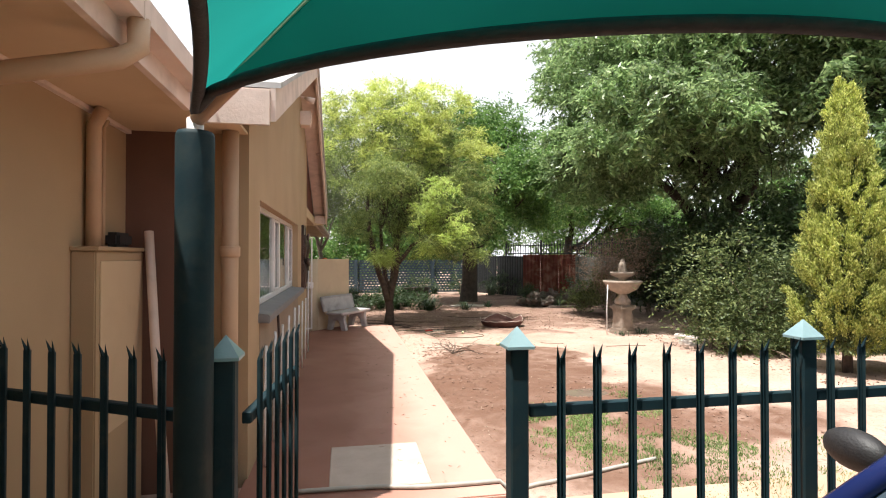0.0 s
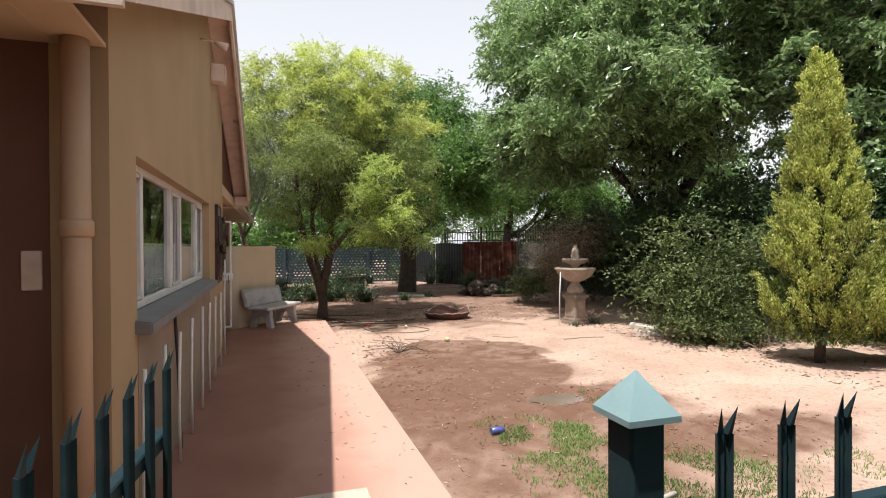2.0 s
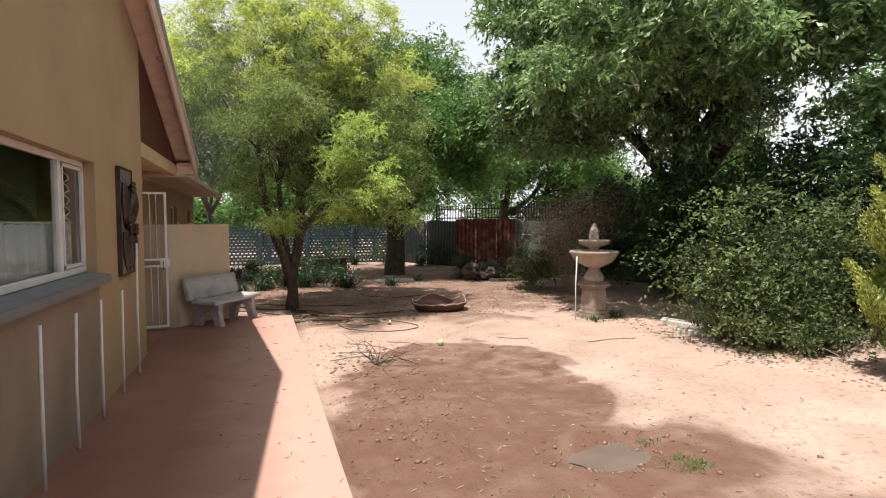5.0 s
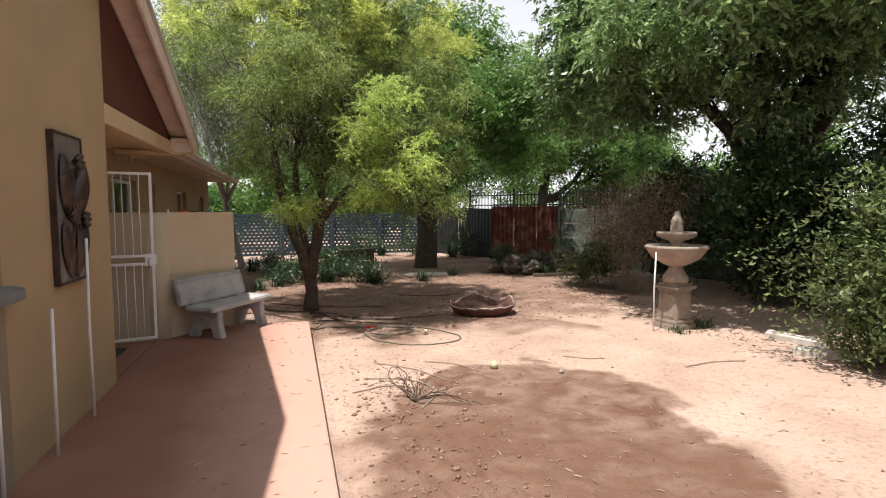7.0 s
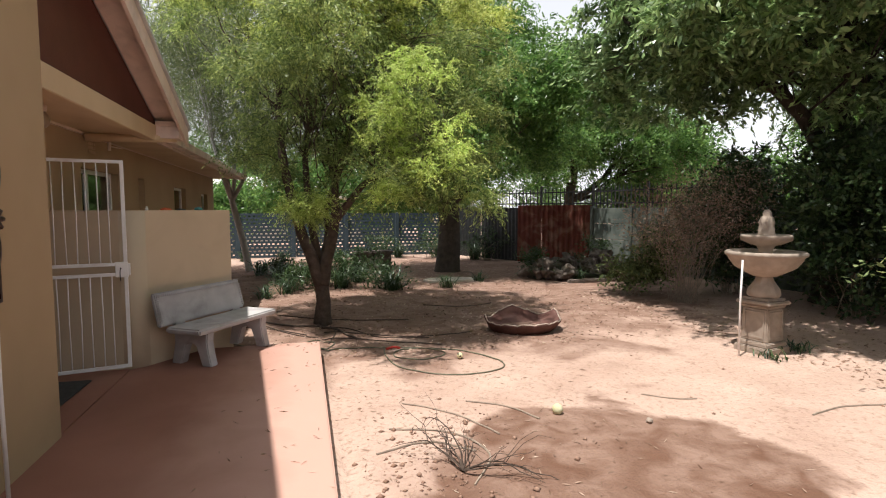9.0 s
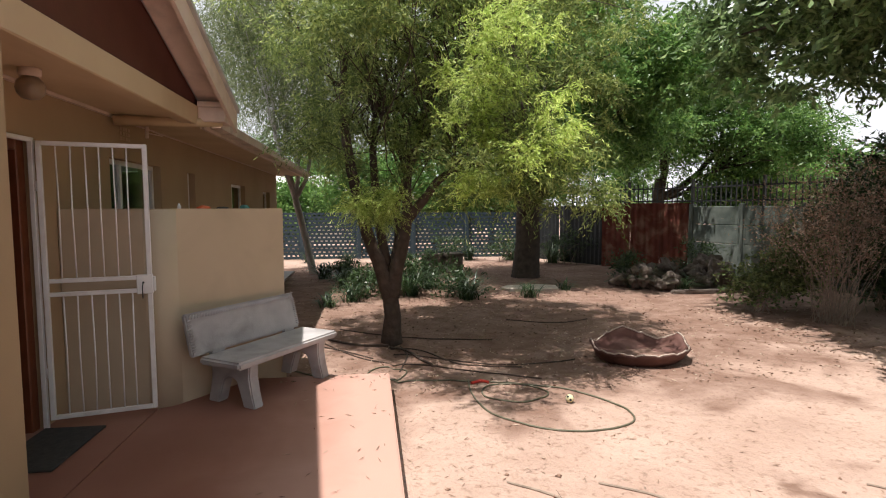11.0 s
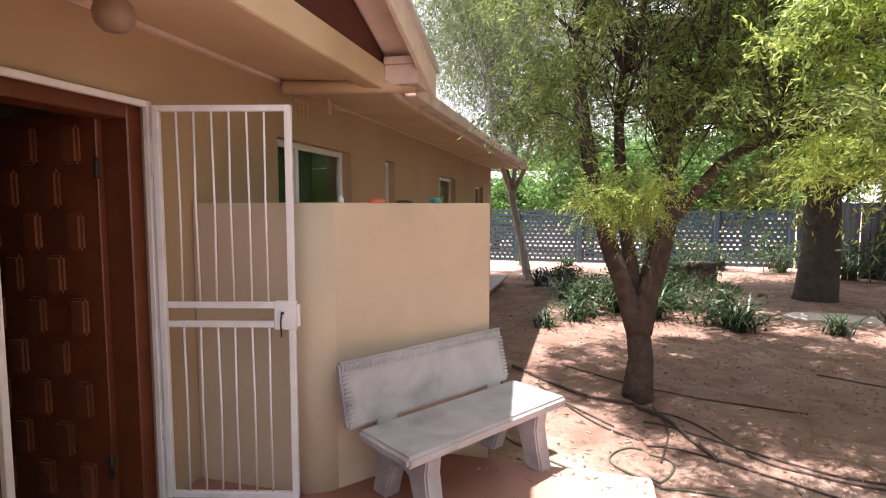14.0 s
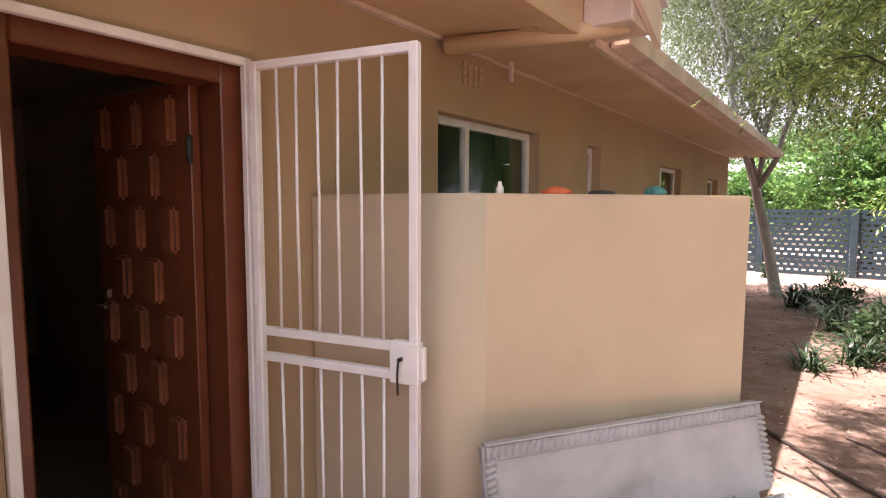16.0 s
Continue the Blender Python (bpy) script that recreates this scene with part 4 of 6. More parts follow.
def shade_net():
    root = thing("shade_net", (-0.48, 2.0, 0), 0, "teal shade net carport stretched over a pipe frame", "shade net")
    A = [Vector((0, 0, 2.12)), Vector((3.1, 0, 2.12)), Vector((3.1, -3.1, 2.12)), Vector((0, -3.1, 2.12))]
    top = Vector((1.55, -1.55, 3.05))
    bm = bmesh.new()
    n, k = 28, 10
    edge = bmesh.new()
    for i in range(4):
        a, b = A[i], A[(i + 1) % 4]
        mid = (a + b) / 2
        inward = (top - mid)
        inward.z = 0
        inward.normalize()
        rows = []
        for j in range(k + 1):
            w = j / k
            row = []
            for s in range(n + 1):
                u = s / n
                e = a.lerp(b, u) + inward * (0.94 * max(0.0, math.sin(math.pi * u)) ** 0.6 if i % 2 == 0 else 0.29 * math.sin(math.pi * u)) * (1 - w)
                p = e.lerp(top, w)
                p.z -= 0.10 * math.sin(math.pi * w) * math.sin(math.pi * u)
                row.append(bm.verts.new(p))
            rows.append(row)
        for r0, r1 in zip(rows, rows[1:]):
            for s in range(n):
                bm.faces.new((r0[s], r0[s + 1], r1[s + 1], r1[s])).smooth = True
        tube(edge, [v.co.copy() for v in rows[0]], 0.018, 6)
    bmesh.ops.remove_doubles(bm, verts=bm.verts, dist=0.002)
    part("net", bm, CLOTH, root)
    part("edge_webbing", edge, WEBBING, root, "dark edge webbing")
    for i, p in enumerate(A):
        bm = bmesh.new()
        tube(bm, [(p.x, p.y, -0.1), (p.x, p.y, 2.04), (p.x, p.y, 2.055)], [0.06, 0.06, 0.055], 20)
        part("post", bm, GREENSTEEL, root)
        bm = bmesh.new()
        tube(bm, [(p.x, p.y, 1.98), (p.x, p.y, 2.1)], 0.026, 12)
        part("post_pin", bm, WHITE, root, "bare white pipe stub")
        bm = bmesh.new()
        tube(bm, [p + Vector((0, 0, -0.03)), p.lerp(top, 0.5) + Vector((0, 0, -0.03)), top + Vector((0, 0, -0.05))], 0.024, 10)
        part("hip_pipe", bm, PINKPIPE, root)


    return root


net = shade_net()
net["group"] = "bays of the shade net"
# five unseen bays added to keep sun and sky off the carport
for bx, by in ((0, 1), (1, 0), (1, 1), (0, 2), (1, 2)):
    copy_thing(net, pose(-0.48 + 3.3 * bx, 2.0 - 3.3 * by, 0))
# unseen wall added to close off the open side at the back
bm = bmesh.new()
box(bm, NX, -7.2, -0.3, 13.2, -7.0, 2.2)
wall("wall_back", bm, "plain plastered wall added out of view to close the yard")


# window of the gable wall
def gable_window():
    root = thing("window_1", (WX - 0.10, 4.72, WIN[2]), 0, "wide white steel window with five panes and lace curtains", "window")
    root["kind"] = "structure"
    marks = [0.0, 0.51, 1.55, 2.06, 3.11, WIN[1] - WIN[0]]
    h = WIN[3] - WIN[2]
    bm = bmesh.new()
    L = marks[-1]
    for a in ((0, 0, L, 0.05), (0, h - 0.045, L, h), ):
        box(bm, -0.02, a[0], a[1], 0.02, a[2], a[3])
    for y in (0.0, L - 0.045):
        box(bm, -0.02, y, 0.05, 0.02, y + 0.045, h - 0.045)
    part("window_frame", bevelled(bm, 0.004), WHITE, root)
    for y in marks[1:-1]:
        bm = bmesh.new()
        box(bm, -0.024, y - 0.03, 0.05, 0.024, y + 0.03, h - 0.045)
        part("mullion", bevelled(bm, 0.004), WHITE, root)
    for i, (a, b) in enumerate(zip(marks, marks[1:])):
        bm = bmesh.new()
        box(bm, -0.004, a + 0.03, 0.045, 0.0, b - 0.03, h - 0.04)
        p = part("pane", bm, PANE, root)
        p.visible_shadow = False
        if i % 2 == 0:      # opening lights with a second frame and scrolled burglar bars
            bm = bmesh.new()
            a2, b2 = a + 0.045, b - 0.045
            for y in (a2, b2 - 0.025):
                box(bm, 0.004, y, 0.06, 0.026, y + 0.025, h - 0.055)
            box(bm, 0.004, a2, 0.06, 0.026, b2, 0.085)
            box(bm, 0.004, a2, h - 0.08, 0.026, b2, h - 0.055)
            part("casement", bm, WHITE, root)
            bm = bmesh.new()
            mid = (a2 + b2) / 2
            for k in range(4):
                z0 = 0.1 + k * (h - 0.2) / 4
                z1 = z0 + (h - 0.2) / 4
                w = (b2 - a2) * 0.32
                tube(bm, [(-0.05, mid + w * math.sin(2 * math.pi * s / 10), z0 + (z1 - z0) * s / 10) for s in range(11)], 0.005, 5)
                tube(bm, [(-0.05, mid - w * math.sin(2 * math.pi * s / 10), z0 + (z1 - z0) * s / 10) for s in range(11)], 0.005, 5)
            part("burglar_bar", bm, WHITE, root)


gable_window()
LACE = mat("grey_lace_curtain", (0.74, 0.72, 0.74), (0.82, 0.80, 0.82), 40, 0.9, 0.5, 90)
DRAPE = mat("brown_drape", (0.10, 0.06, 0.035), (0.16, 0.10, 0.055), 9, 0.9, 0.2, 60)


def curtain(name, y0, y1, z0, z1, x, material, label, folds):
    bm = bmesh.new()
    n = folds * 8
    rows = []
    for i in range(n + 1):
        y = y0 + (y1 - y0) * i / n
        off = 0.022 * math.sin(2 * math.pi * folds * i / n) + 0.008 * math.sin(5.1 * i / 7)
        top = z1 + 0.008 * math.sin(2 * math.pi * folds * i / n * 2)
        rows.append([bm.verts.new(p) for p in ((x + off, y, z0), (x + off * 0.7, y, top), (x + off * 0.7 - 0.004, y, top), (x + off - 0.004, y, z0))])
    for a, b in zip(rows, rows[1:]):
        for j in range(4):
            bm.faces.new((a[j], a[(j + 1) % 4], b[(j + 1) % 4], b[j])).smooth = True
    return tagged(part(name, bm, material), label, "curtain")


curtain("lace_curtain", 4.78, 8.34, 1.20, 1.60, WX - 0.17, LACE, "grey-white half-height lace curtain inside the window", 22)
bm = bmesh.new()
tube(bm, [(WX - 0.17, 4.72, 1.61), (WX - 0.17, 8.40, 1.61)], 0.008, 8)
tagged(part("curtain_rail", bm, WHITE), "thin white rail of the lace curtain", "curtain rail")
curtain("brown_drape", 4.76, 5.15, 0.04, 2.455, WX - 0.40, DRAPE, "dark brown drape drawn to the window's side", 4)
bm = bmesh.new()
prism(bm, [(WX - 0.235, WIN[2] - 0.078), (WX + 0.09, WIN[2] - 0.10), (WX + 0.09, WIN[2] - 0.03), (WX - 0.12, WIN[2])], "y", 4.66, 8.46)
tagged(part("window_sill", bevelled(bm, 0.008, 2), SILLM), "grey painted sloping window sill", "window sill", kind="structure")


def small_window(k, a, b, lo, hi):
    root = thing("window_%d" % k, (DX - 0.10, a, lo), 0, "white steel window under the eaves", "window")
    root["kind"] = "structure"
    L, h = b - a, hi - lo
    bm = bmesh.new()
    box(bm, -0.02, 0, 0, 0.02, L, 0.045)
    box(bm, -0.02, 0, h - 0.045, 0.02, L, h)
    box(bm, -0.02, 0, 0.045, 0.02, 0.045, h - 0.045)
    box(bm, -0.02, L - 0.045, 0.045, 0.02, L, h - 0.045)
    if L > 0.5:
        box(bm, -0.021, L * 0.33 - 0.022, 0.045, 0.021, L * 0.33 + 0.022, h - 0.045)
    part("window_frame", bm, WHITE, root)
    bm = bmesh.new()
    box(bm, -0.004, 0.03, 0.03, 0.0, L - 0.03, h - 0.03)
    part("pane", bm, PANE, root).visible_shadow = False
    if k == 2:
        bm = bmesh.new()
        for i in range(7):
            t = i / 6
            tube(bm, [(-0.06, 0.05, 0.06 + (h - 0.12) * t), (-0.06, 0.05 + 0.28 * math.cos(t * 2.2), 0.06 + (h - 0.12) * (0.5 + 0.5 * math.sin(t * 2.2 - 1.1)))], 0.004, 5)
        part("burglar_bar", bm, WHITE, root)


for i, w in enumerate(WINS):
    small_window(i + 2, *w)
bm = bmesh.new()
box(bm, DX - 0.5, 12.6, 1.0, DX - 0.47, 14.1, 2.2)
tagged(part("dark_blind", bm, mat("dark_grey_blind", (0.022, 0.024, 0.024), (0.032, 0.034, 0.034), 6, 0.8)), "dark grey blind hanging behind the window", "blind")


# front door, its frame and the security gate
def door():
    root = thing("door_frame", (DX, DOOR[0], 0.03), 0, "dark varnished meranti door frame", "door frame")
    root["kind"] = "structure"
    L = DOOR[1] - DOOR[0]
    h = DOOR[2] - 0.03
    for name, b in (("jamb", (-0.20, 0.0, 0, -0.03, 0.075, h)), ("jamb", (-0.20, L - 0.085, 0, -0.03, L, h)), ("head", (-0.20, 0.075, h - 0.09, -0.03, L - 0.085, h))):
        bm = bmesh.new()
        box(bm, *b)
        part(name, bevelled(bm, 0.006), DOORWOOD, root)
    leaf = thing("door_1", (DX - 0.17, DOOR[1] - 0.09, 0.04), 184.5, "open front door of dark meranti with raised oblong blocks", "door")
    leaf["kind"] = "structure"
    bm = bmesh.new()
    box(bm, 0.0, 0.0, 0.0, 0.72, 0.04, 1.95)
    part("door_leaf", bevelled(bm, 0.004), DOORWOOD, leaf)
    bm = bmesh.new()
    box(bm, -0.045, 0, -0.09, 0.045, 0.038, 0.09)
    blk = part("block", bevelled(bm, 0.014, 2), DOORBLOCK, leaf)
    k = 0
    for c in range(5):
        for r in range(5):
            x, z = 0.12 + c * 0.12, 0.17 + r * 0.41 + (0.205 if c % 2 else 0)
            if z > 1.86:
                continue
            o = blk if k == 0 else blk.copy()
            if k:
                scene.collection.objects.link(o)
            o.location = (x, 0.04, z)
            k += 1
    bm = bmesh.new()
    box(bm, 0.645, 0.04, 0.92, 0.685, 0.048, 1.12)
    tube(bm, [(0.665, 0.048, 1.06), (0.665, 0.095, 1.06), (0.56, 0.095, 1.06)], 0.009, 8)
    part("door_handle", bm, mat("worn_chrome", (0.5, 0.5, 0.5), (0.6, 0.6, 0.6), 20, 0.25, 0, metal=1.0), leaf, "chrome lever handle")
    for z in (0.25, 1.7):
        bm = bmesh.new()
        tube(bm, [(0.0, 0.045, z - 0.05), (0.0, 0.045, z + 0.05)], 0.012, 10)
        part("hinge", bm, BLACKSTEEL, leaf)


door()


def security_gate():
    fr = thing("gate_frame", (DX + 0.005, DOOR[0], 0.04), 0, "white steel surround of the security gate", "gate frame")
    L = DOOR[1] - DOOR[0]
    for b in ((0, 0, 0, 0.03, 0.03, 2.02), (0, L - 0.03, 0, 0.03, L, 2.02), (0, 0.03, 1.99, 0.03, L - 0.03, 2.02)):
        bm = bmesh.new()
        box(bm, *b)
        part("frame_bar", bevelled(bm, 0.003), WHITE, fr)
    a, b = Vector((DX + 0.05, 11.605, 0.10)), Vector((-0.655, 11.765, 0.10))
    g = thing("security_gate", a, math.degrees(math.atan2(b.y - a.y, b.x - a.x)), "open white steel security gate with upright bars", "gate")
    W, H = (b - a).length, 1.94
    for q in ((0, -0.015, 0, 0.032, 0.015, H), (W - 0.032, -0.015, 0, W, 0.015, H)):
        bm = bmesh.new()
        box(bm, *q)
        part("stile", bevelled(bm, 0.003), WHITE, g)
    for z in (0.0, 0.87, 0.965, H - 0.03):
        bm = bmesh.new()
        box(bm, 0.032, -0.014, z, W - 0.032, 0.014, z + 0.03)
        part("cross_rail", bevelled(bm, 0.003), WHITE, g)
    n = 6
    for i in range(n):
        x = 0.027 + (W - 0.064) * (i + 1) / (n + 1) * 0.985
        for z0, z1 in ((0.03, 0.87), (0.995, H - 0.03)):
            bm = bmesh.new()
            tube(bm, [(x + 0.002 * math.sin(i * 2), 0, z0), (x + 0.004 * math.cos(i * 3), 0, (z0 + z1) / 2), (x, 0, z1)], 0.0055, 6)
            part("bar", bm, WHITE, g)
    bm = bmesh.new()
    box(bm, W - 0.10, -0.02, 0.86, W + 0.005, 0.02, 1.0)
    box(bm, W + 0.005, -0.012, 0.875, W + 0.022, 0.012, 0.985)
    part("lock_box", bevelled(bm, 0.004), WHITE, g)
    bm = bmesh.new()
    tube(bm, [(W - 0.055, -0.021, 0.945), (W - 0.055, -0.04, 0.945)], 0.007, 8)
    tube(bm, [(W - 0.058, -0.036, 0.94), (W - 0.062, -0.037, 0.90), (W - 0.060, -0.036, 0.83)], 0.004, 6)
    part("key", bm, BLACKSTEEL, g, "dark keys hanging in the lock")
    for z in (0.3, 1.6):
        bm = bmesh.new()
        tube(bm, [(-0.008, 0, z), (-0.008, 0, z + 0.07)], 0.011, 8)
        part("hinge", bm, WHITE, g)


security_gate()
bm = bmesh.new()
box(bm, -1.33, 10.92, 0.04, -0.93, 11.58, 0.055)
tagged(part("doormat", bevelled(bm, 0.006), mat("black_rubber_mat", (0.03, 0.028, 0.026), (0.055, 0.05, 0.045), 30, 0.95, 0.6, 90)), "black worn doormat at the front door", "doormat")


def globe_lamp():
    root = thing("porch_lamp", (-1.08, 11.2, 2.42), 0, "round porch lamp globe on the soffit", "lamp")
    bm = bmesh.new()
    lathe(bm, [(0.055, -0.05), (0.06, -0.03), (0.06, 0.0)], 20)
    part("holder", bm, PALE, root)
    bm = bmesh.new()
    lathe(bm, [(0.01, -0.185), (0.045, -0.177), (0.07, -0.15), (0.078, -0.115), (0.07, -0.08), (0.045, -0.05)], 24)
    part("globe", bm, mat("dusty_opal_glass", (0.26, 0.18, 0.12), (0.32, 0.23, 0.16), 9, 0.35, 0.05), root)


globe_lamp()


def bench():
    root = thing("concrete_bench", (0.02, 11.80, 0.04), 56.5, "grey cast concrete garden bench with moulded backrest", "bench")
    for x in (0.02, 0.84):
        bm = bmesh.new()
        prof = [(-0.05, 0), (0.07, 0), (0.10, 0.10), (0.135, 0.20), (0.20, 0.23), (0.265, 0.20), (0.30, 0.10), (0.33, 0), (0.45, 0), (0.42, 0.12), (0.40, 0.24), (0.41, 0.34), (-0.01, 0.34), (0.0, 0.24), (-0.02, 0.12)]
        prism(bm, prof, "x", x - 0.05, x + 0.05)
        part("leg", bevelled(bm, 0.010, 2), CONCRETE, root)
    bm = bmesh.new()
    box(bm, -0.17, -0.05, 0.34, 1.02, 0.37, 0.40)
    part("seat", bevelled(bm, 0.016, 3), CONCRETE, root)
    tilt = pose(0, 0.37, 0.42, -14, 0, 0)
    bm = bmesh.new()
    box(bm, -0.22, 0.0, -0.01, 0.98, 0.05, 0.325, tilt)
    bevelled(bm, 0.012, 2)
    for x in (0.02, 0.84):
        box(bm, x - 0.06, 0.004, -0.05, x + 0.06, 0.046, 0.03, tilt)
    part("backrest", bm, CONCRETE, root)
    bm = bmesh.new()

    def lobe(x, z, lean):
        m = tilt @ pose(x, 0.0, z, 0, lean, 0)
        rows = [[bm.verts.new(m @ Vector((w * c, -d, h))) for c, d in ((-1, -0.002), (-0.55, 0.011 * g), (0.1, 0.015 * g), (0.7, 0.009 * g), (1, -0.002))] for h, w, g in ((-0.021, 0.004, 0.3), (-0.012, 0.009, 0.9), (0.004, 0.0105, 1.0), (0.015, 0.008, 0.8), (0.021, 0.003, 0.3))]
        for a, b in zip(rows, rows[1:]):
            for j in range(4):
                bm.faces.new((a[j], a[j + 1], b[j + 1], b[j])).smooth = True
    for i in range(44):
        lobe(-0.185 + i * 1.13 / 43, 0.293, 28)
    for i in range(12):
        for x in (-0.197, 0.957):
            lobe(x, 0.03 + i * 0.0215, 70 if x < 0 else -70)
    for b in ((-0.215, 0.262, 0.975, 0.268), (-0.215, 0.317, 0.975, 0.324)):
        box(bm, b[0], -0.006, b[1], b[2], 0.003, b[3], tilt)
    part("moulding", bm, CONCRETE, root, "cast leaf moulding round the backrest")


bench()


def plaque():
    root = thing("relief_plaque", (WX, 9.08, 1.10), 0, "dark metal relief plaque of lilies hung on the wall", "wall art")
    dark = mat("dark_beaten_metal", (0.05, 0.032, 0.028), (0.10, 0.065, 0.055), 14, 0.45, 0.4, 40, (0.16, 0.12, 0.11), 5, 0.5, metal=0.6)
    back = mat("grey_brushed_sheet", (0.22, 0.19, 0.19), (0.32, 0.28, 0.28), 7, 0.5, 0.2, 40, (0.10, 0.08, 0.08), 4, 0.6, metal=0.5)
    W, H = 0.50, 1.04
    bm = bmesh.new()
    box(bm, 0.012, 0.0, 0.0, 0.03, W, H)
    part("backing", bevelled(bm, 0.003), back, root)
    for b in ((0.0, -0.012, -0.012, 0.04, 0.006, H + 0.012), (0.0, W - 0.006, -0.012, 0.04, W + 0.012, H + 0.012), (0.0, 0.006, H - 0.006, 0.04, W - 0.006, H + 0.012), (0.0, 0.006, -0.012, 0.04, W - 0.006, 0.006)):
        bm = bmesh.new()
        box(bm, *b)
        part("frame_bar", bm, dark, root)

    def petal(y, z, w, h, lean, out):
        bm = bmesh.new()
        m = pose(0.035, y, z, lean, 0, 0)
        k = 12
        rows = []
        for i in range(k + 1):
            s = i / k
            half = w * math.sin(math.pi * min(0.999, s * 0.93 + 0.05)) ** 0.8
            rows.append([bm.verts.new(m @ Vector((out * math.sin(math.pi * s * 0.8) * c, half * a, h * s))) for a, c in ((-1, 0.35), (-0.5, 0.9), (0, 1.15), (0.5, 0.9), (1, 0.35))])
        for a, b in zip(rows, rows[1:]):
            for j in range(4):
                bm.faces.new((a[j], a[j + 1], b[j + 1], b[j])).smooth = True
        geo = bmesh.ops.extrude_face_region(bm, geom=list(bm.faces))["geom"]
        for q in geo:
            if isinstance(q, bmesh.types.BMVert):
                q.co.x -= 0.012
        part("petal", bm, dark, root)
    petal(0.21, 0.45, 0.10, 0.46, 12, 0.045)
    petal(0.36, 0.40, 0.10, 0.46, -8, 0.07)
    petal(0.24, 0.02, 0.10, 0.42, 20, 0.035)
    petal(0.32, 0.02, 0.10, 0.42, -14, 0.06)
    for cy, cz in ((0.30, 0.86), (0.16, 0.46), (0.38, 0.44)):
        bm = bmesh.new()
        for i in range(7):
            a = 2 * math.pi * i / 7
            tube(bm, [(0.05, cy, cz), (0.09, cy + 0.035 * math.cos(a), cz + 0.035 * math.sin(a)), (0.10, cy + 0.06 * math.cos(a), cz + 0.06 * math.sin(a))], [0.016, 0.02, 0.012], 6)
        part("flower_head", bm, dark, root)
    for y in (0.2, 0.27, 0.33):
        bm = bmesh.new()
        tube(bm, [(0.05, y, 0.1), (0.06, y + 0.02, 0.4), (0.05, 0.27, 0.8)], 0.009, 6)
        part("stem", bm, dark, root)


plaque()

# thin white rods standing along the gable wall
for i, (y, h) in enumerate(((4.42, 0.96), (4.97, 0.99), (5.55, 0.98), (6.15, 1.0), (6.85, 1.02), (7.47, 0.99), (8.08, 1.0), (8.75, 0.99), (9.42, 1.40))):
    bm = bmesh.new()
    tube(bm, [(-0.59, y, 0.02), (-0.592 + 0.004 * math.sin(i * 2.1), y + 0.006 * math.cos(i), h * 0.5), (-0.585, y + 0.01 * math.sin(i * 3), h)], 0.011, 8)
    tagged(part("white_rod", bm, WHITE), "thin white upright rod standing in the path by the wall", "rod", "white rods")
bm = bmesh.new()
tube(bm, [(WX + 0.05, 5.85, 0.041), (WX + 0.035, 5.86, 0.6), (WX + 0.014, 5.85, 1.09)], 0.012, 8)
tagged(part("dark_rod", bm, mat("dark_rusty_rod", (0.05, 0.03, 0.025), (0.09, 0.05, 0.04), 20, 0.8)), "dark rusty rod leaning against the wall under the sill", "rod")


# near corner: downpipes, meter box, leaning plank, gutters
def downpipe(name, pts, r, label, joints=()):
    root = thing(name, pts[0], 0, label, "downpipe")
    o = Vector(pts[0])
    bm = bmesh.new()
    tube(bm, [Vector(p) - o for p in pts], r, 16)
    part("pipe", bm, PINKPIPE, root)
    for z in joints:
        bm = bmesh.new()
        tube(bm, [(0, 0, z - 0.04 - o.z), (0, 0, z - 0.03 - o.z), (0, 0, z + 0.03 - o.z), (0, 0, z + 0.04 - o.z)], [r * 1.05, r * 1.22, r * 1.22, r * 1.05], 16)
        part("socket", bm, PINKPIPE, root)


downpipe("downpipe", [(-0.79, 4.115, 0.0), (-0.79, 4.115, 2.53)], 0.057, "tan painted round downpipe with a socket joint", (1.68,))
downpipe("thin_pipe", [(NX + 0.03, 3.77, 1.68), (NX + 0.03, 3.77, 2.45), (NX + 0.03, 3.83, 2.50)], 0.014, "thin painted pipe on the side wall")
downpipe("brown_pipe", [(NX + 0.05, 3.60, 1.68), (NX + 0.05, 3.60, 2.42), (NX + 0.10, 3.60, 2.525)], 0.04, "brown painted pipe running up the side wall")
meter = thing("meter_box", (NX, 3.44, -0.02), 0, "tan plastered meter box against the side wall", "meter box")
bm = bmesh.new()
box(bm, 0, 0, 0, 0.13, 0.718, 1.70)
part("housing", bevelled(bm, 0.008, 2), WALL, meter)
bm = bmesh.new()
box(bm, 0.13, 0.05, 0.62, 0.138, 0.67, 1.64)
part("panel", bevelled(bm, 0.003), SOFFIT, meter, "flat tan cover panel")
bm = bmesh.new()
box(bm, -0.0, -0.015, 1.70, 0.15, 0.716, 1.725)
part("capping", bevelled(bm, 0.004), WALL, meter)
bm = bmesh.new()
box(bm, NX + 0.02, 3.80, 1.705, NX + 0.11, 4.03, 1.80)
tagged(part("black_box", bevelled(bm, 0.02, 2), BLACKSTEEL), "small black box lying on the meter box", "box")
bm = bmesh.new()
box(bm, -1.03, 4.185, 1.40, -0.95, 4.199, 1.58)
tagged(part("wall_box", bevelled(bm, 0.004), PALE), "small cream electrical box on the wall", "electrical box")
bm = bmesh.new()
tube(bm, [(-1.12, 3.86, -0.005), (-1.23, 4.0, 0.91), (-1.33, 4.145, 1.82)], 0.03, 10)
tagged(part("leaning_pole", bm, PALE), "long pale pole leaning into the wall corner", "pole")


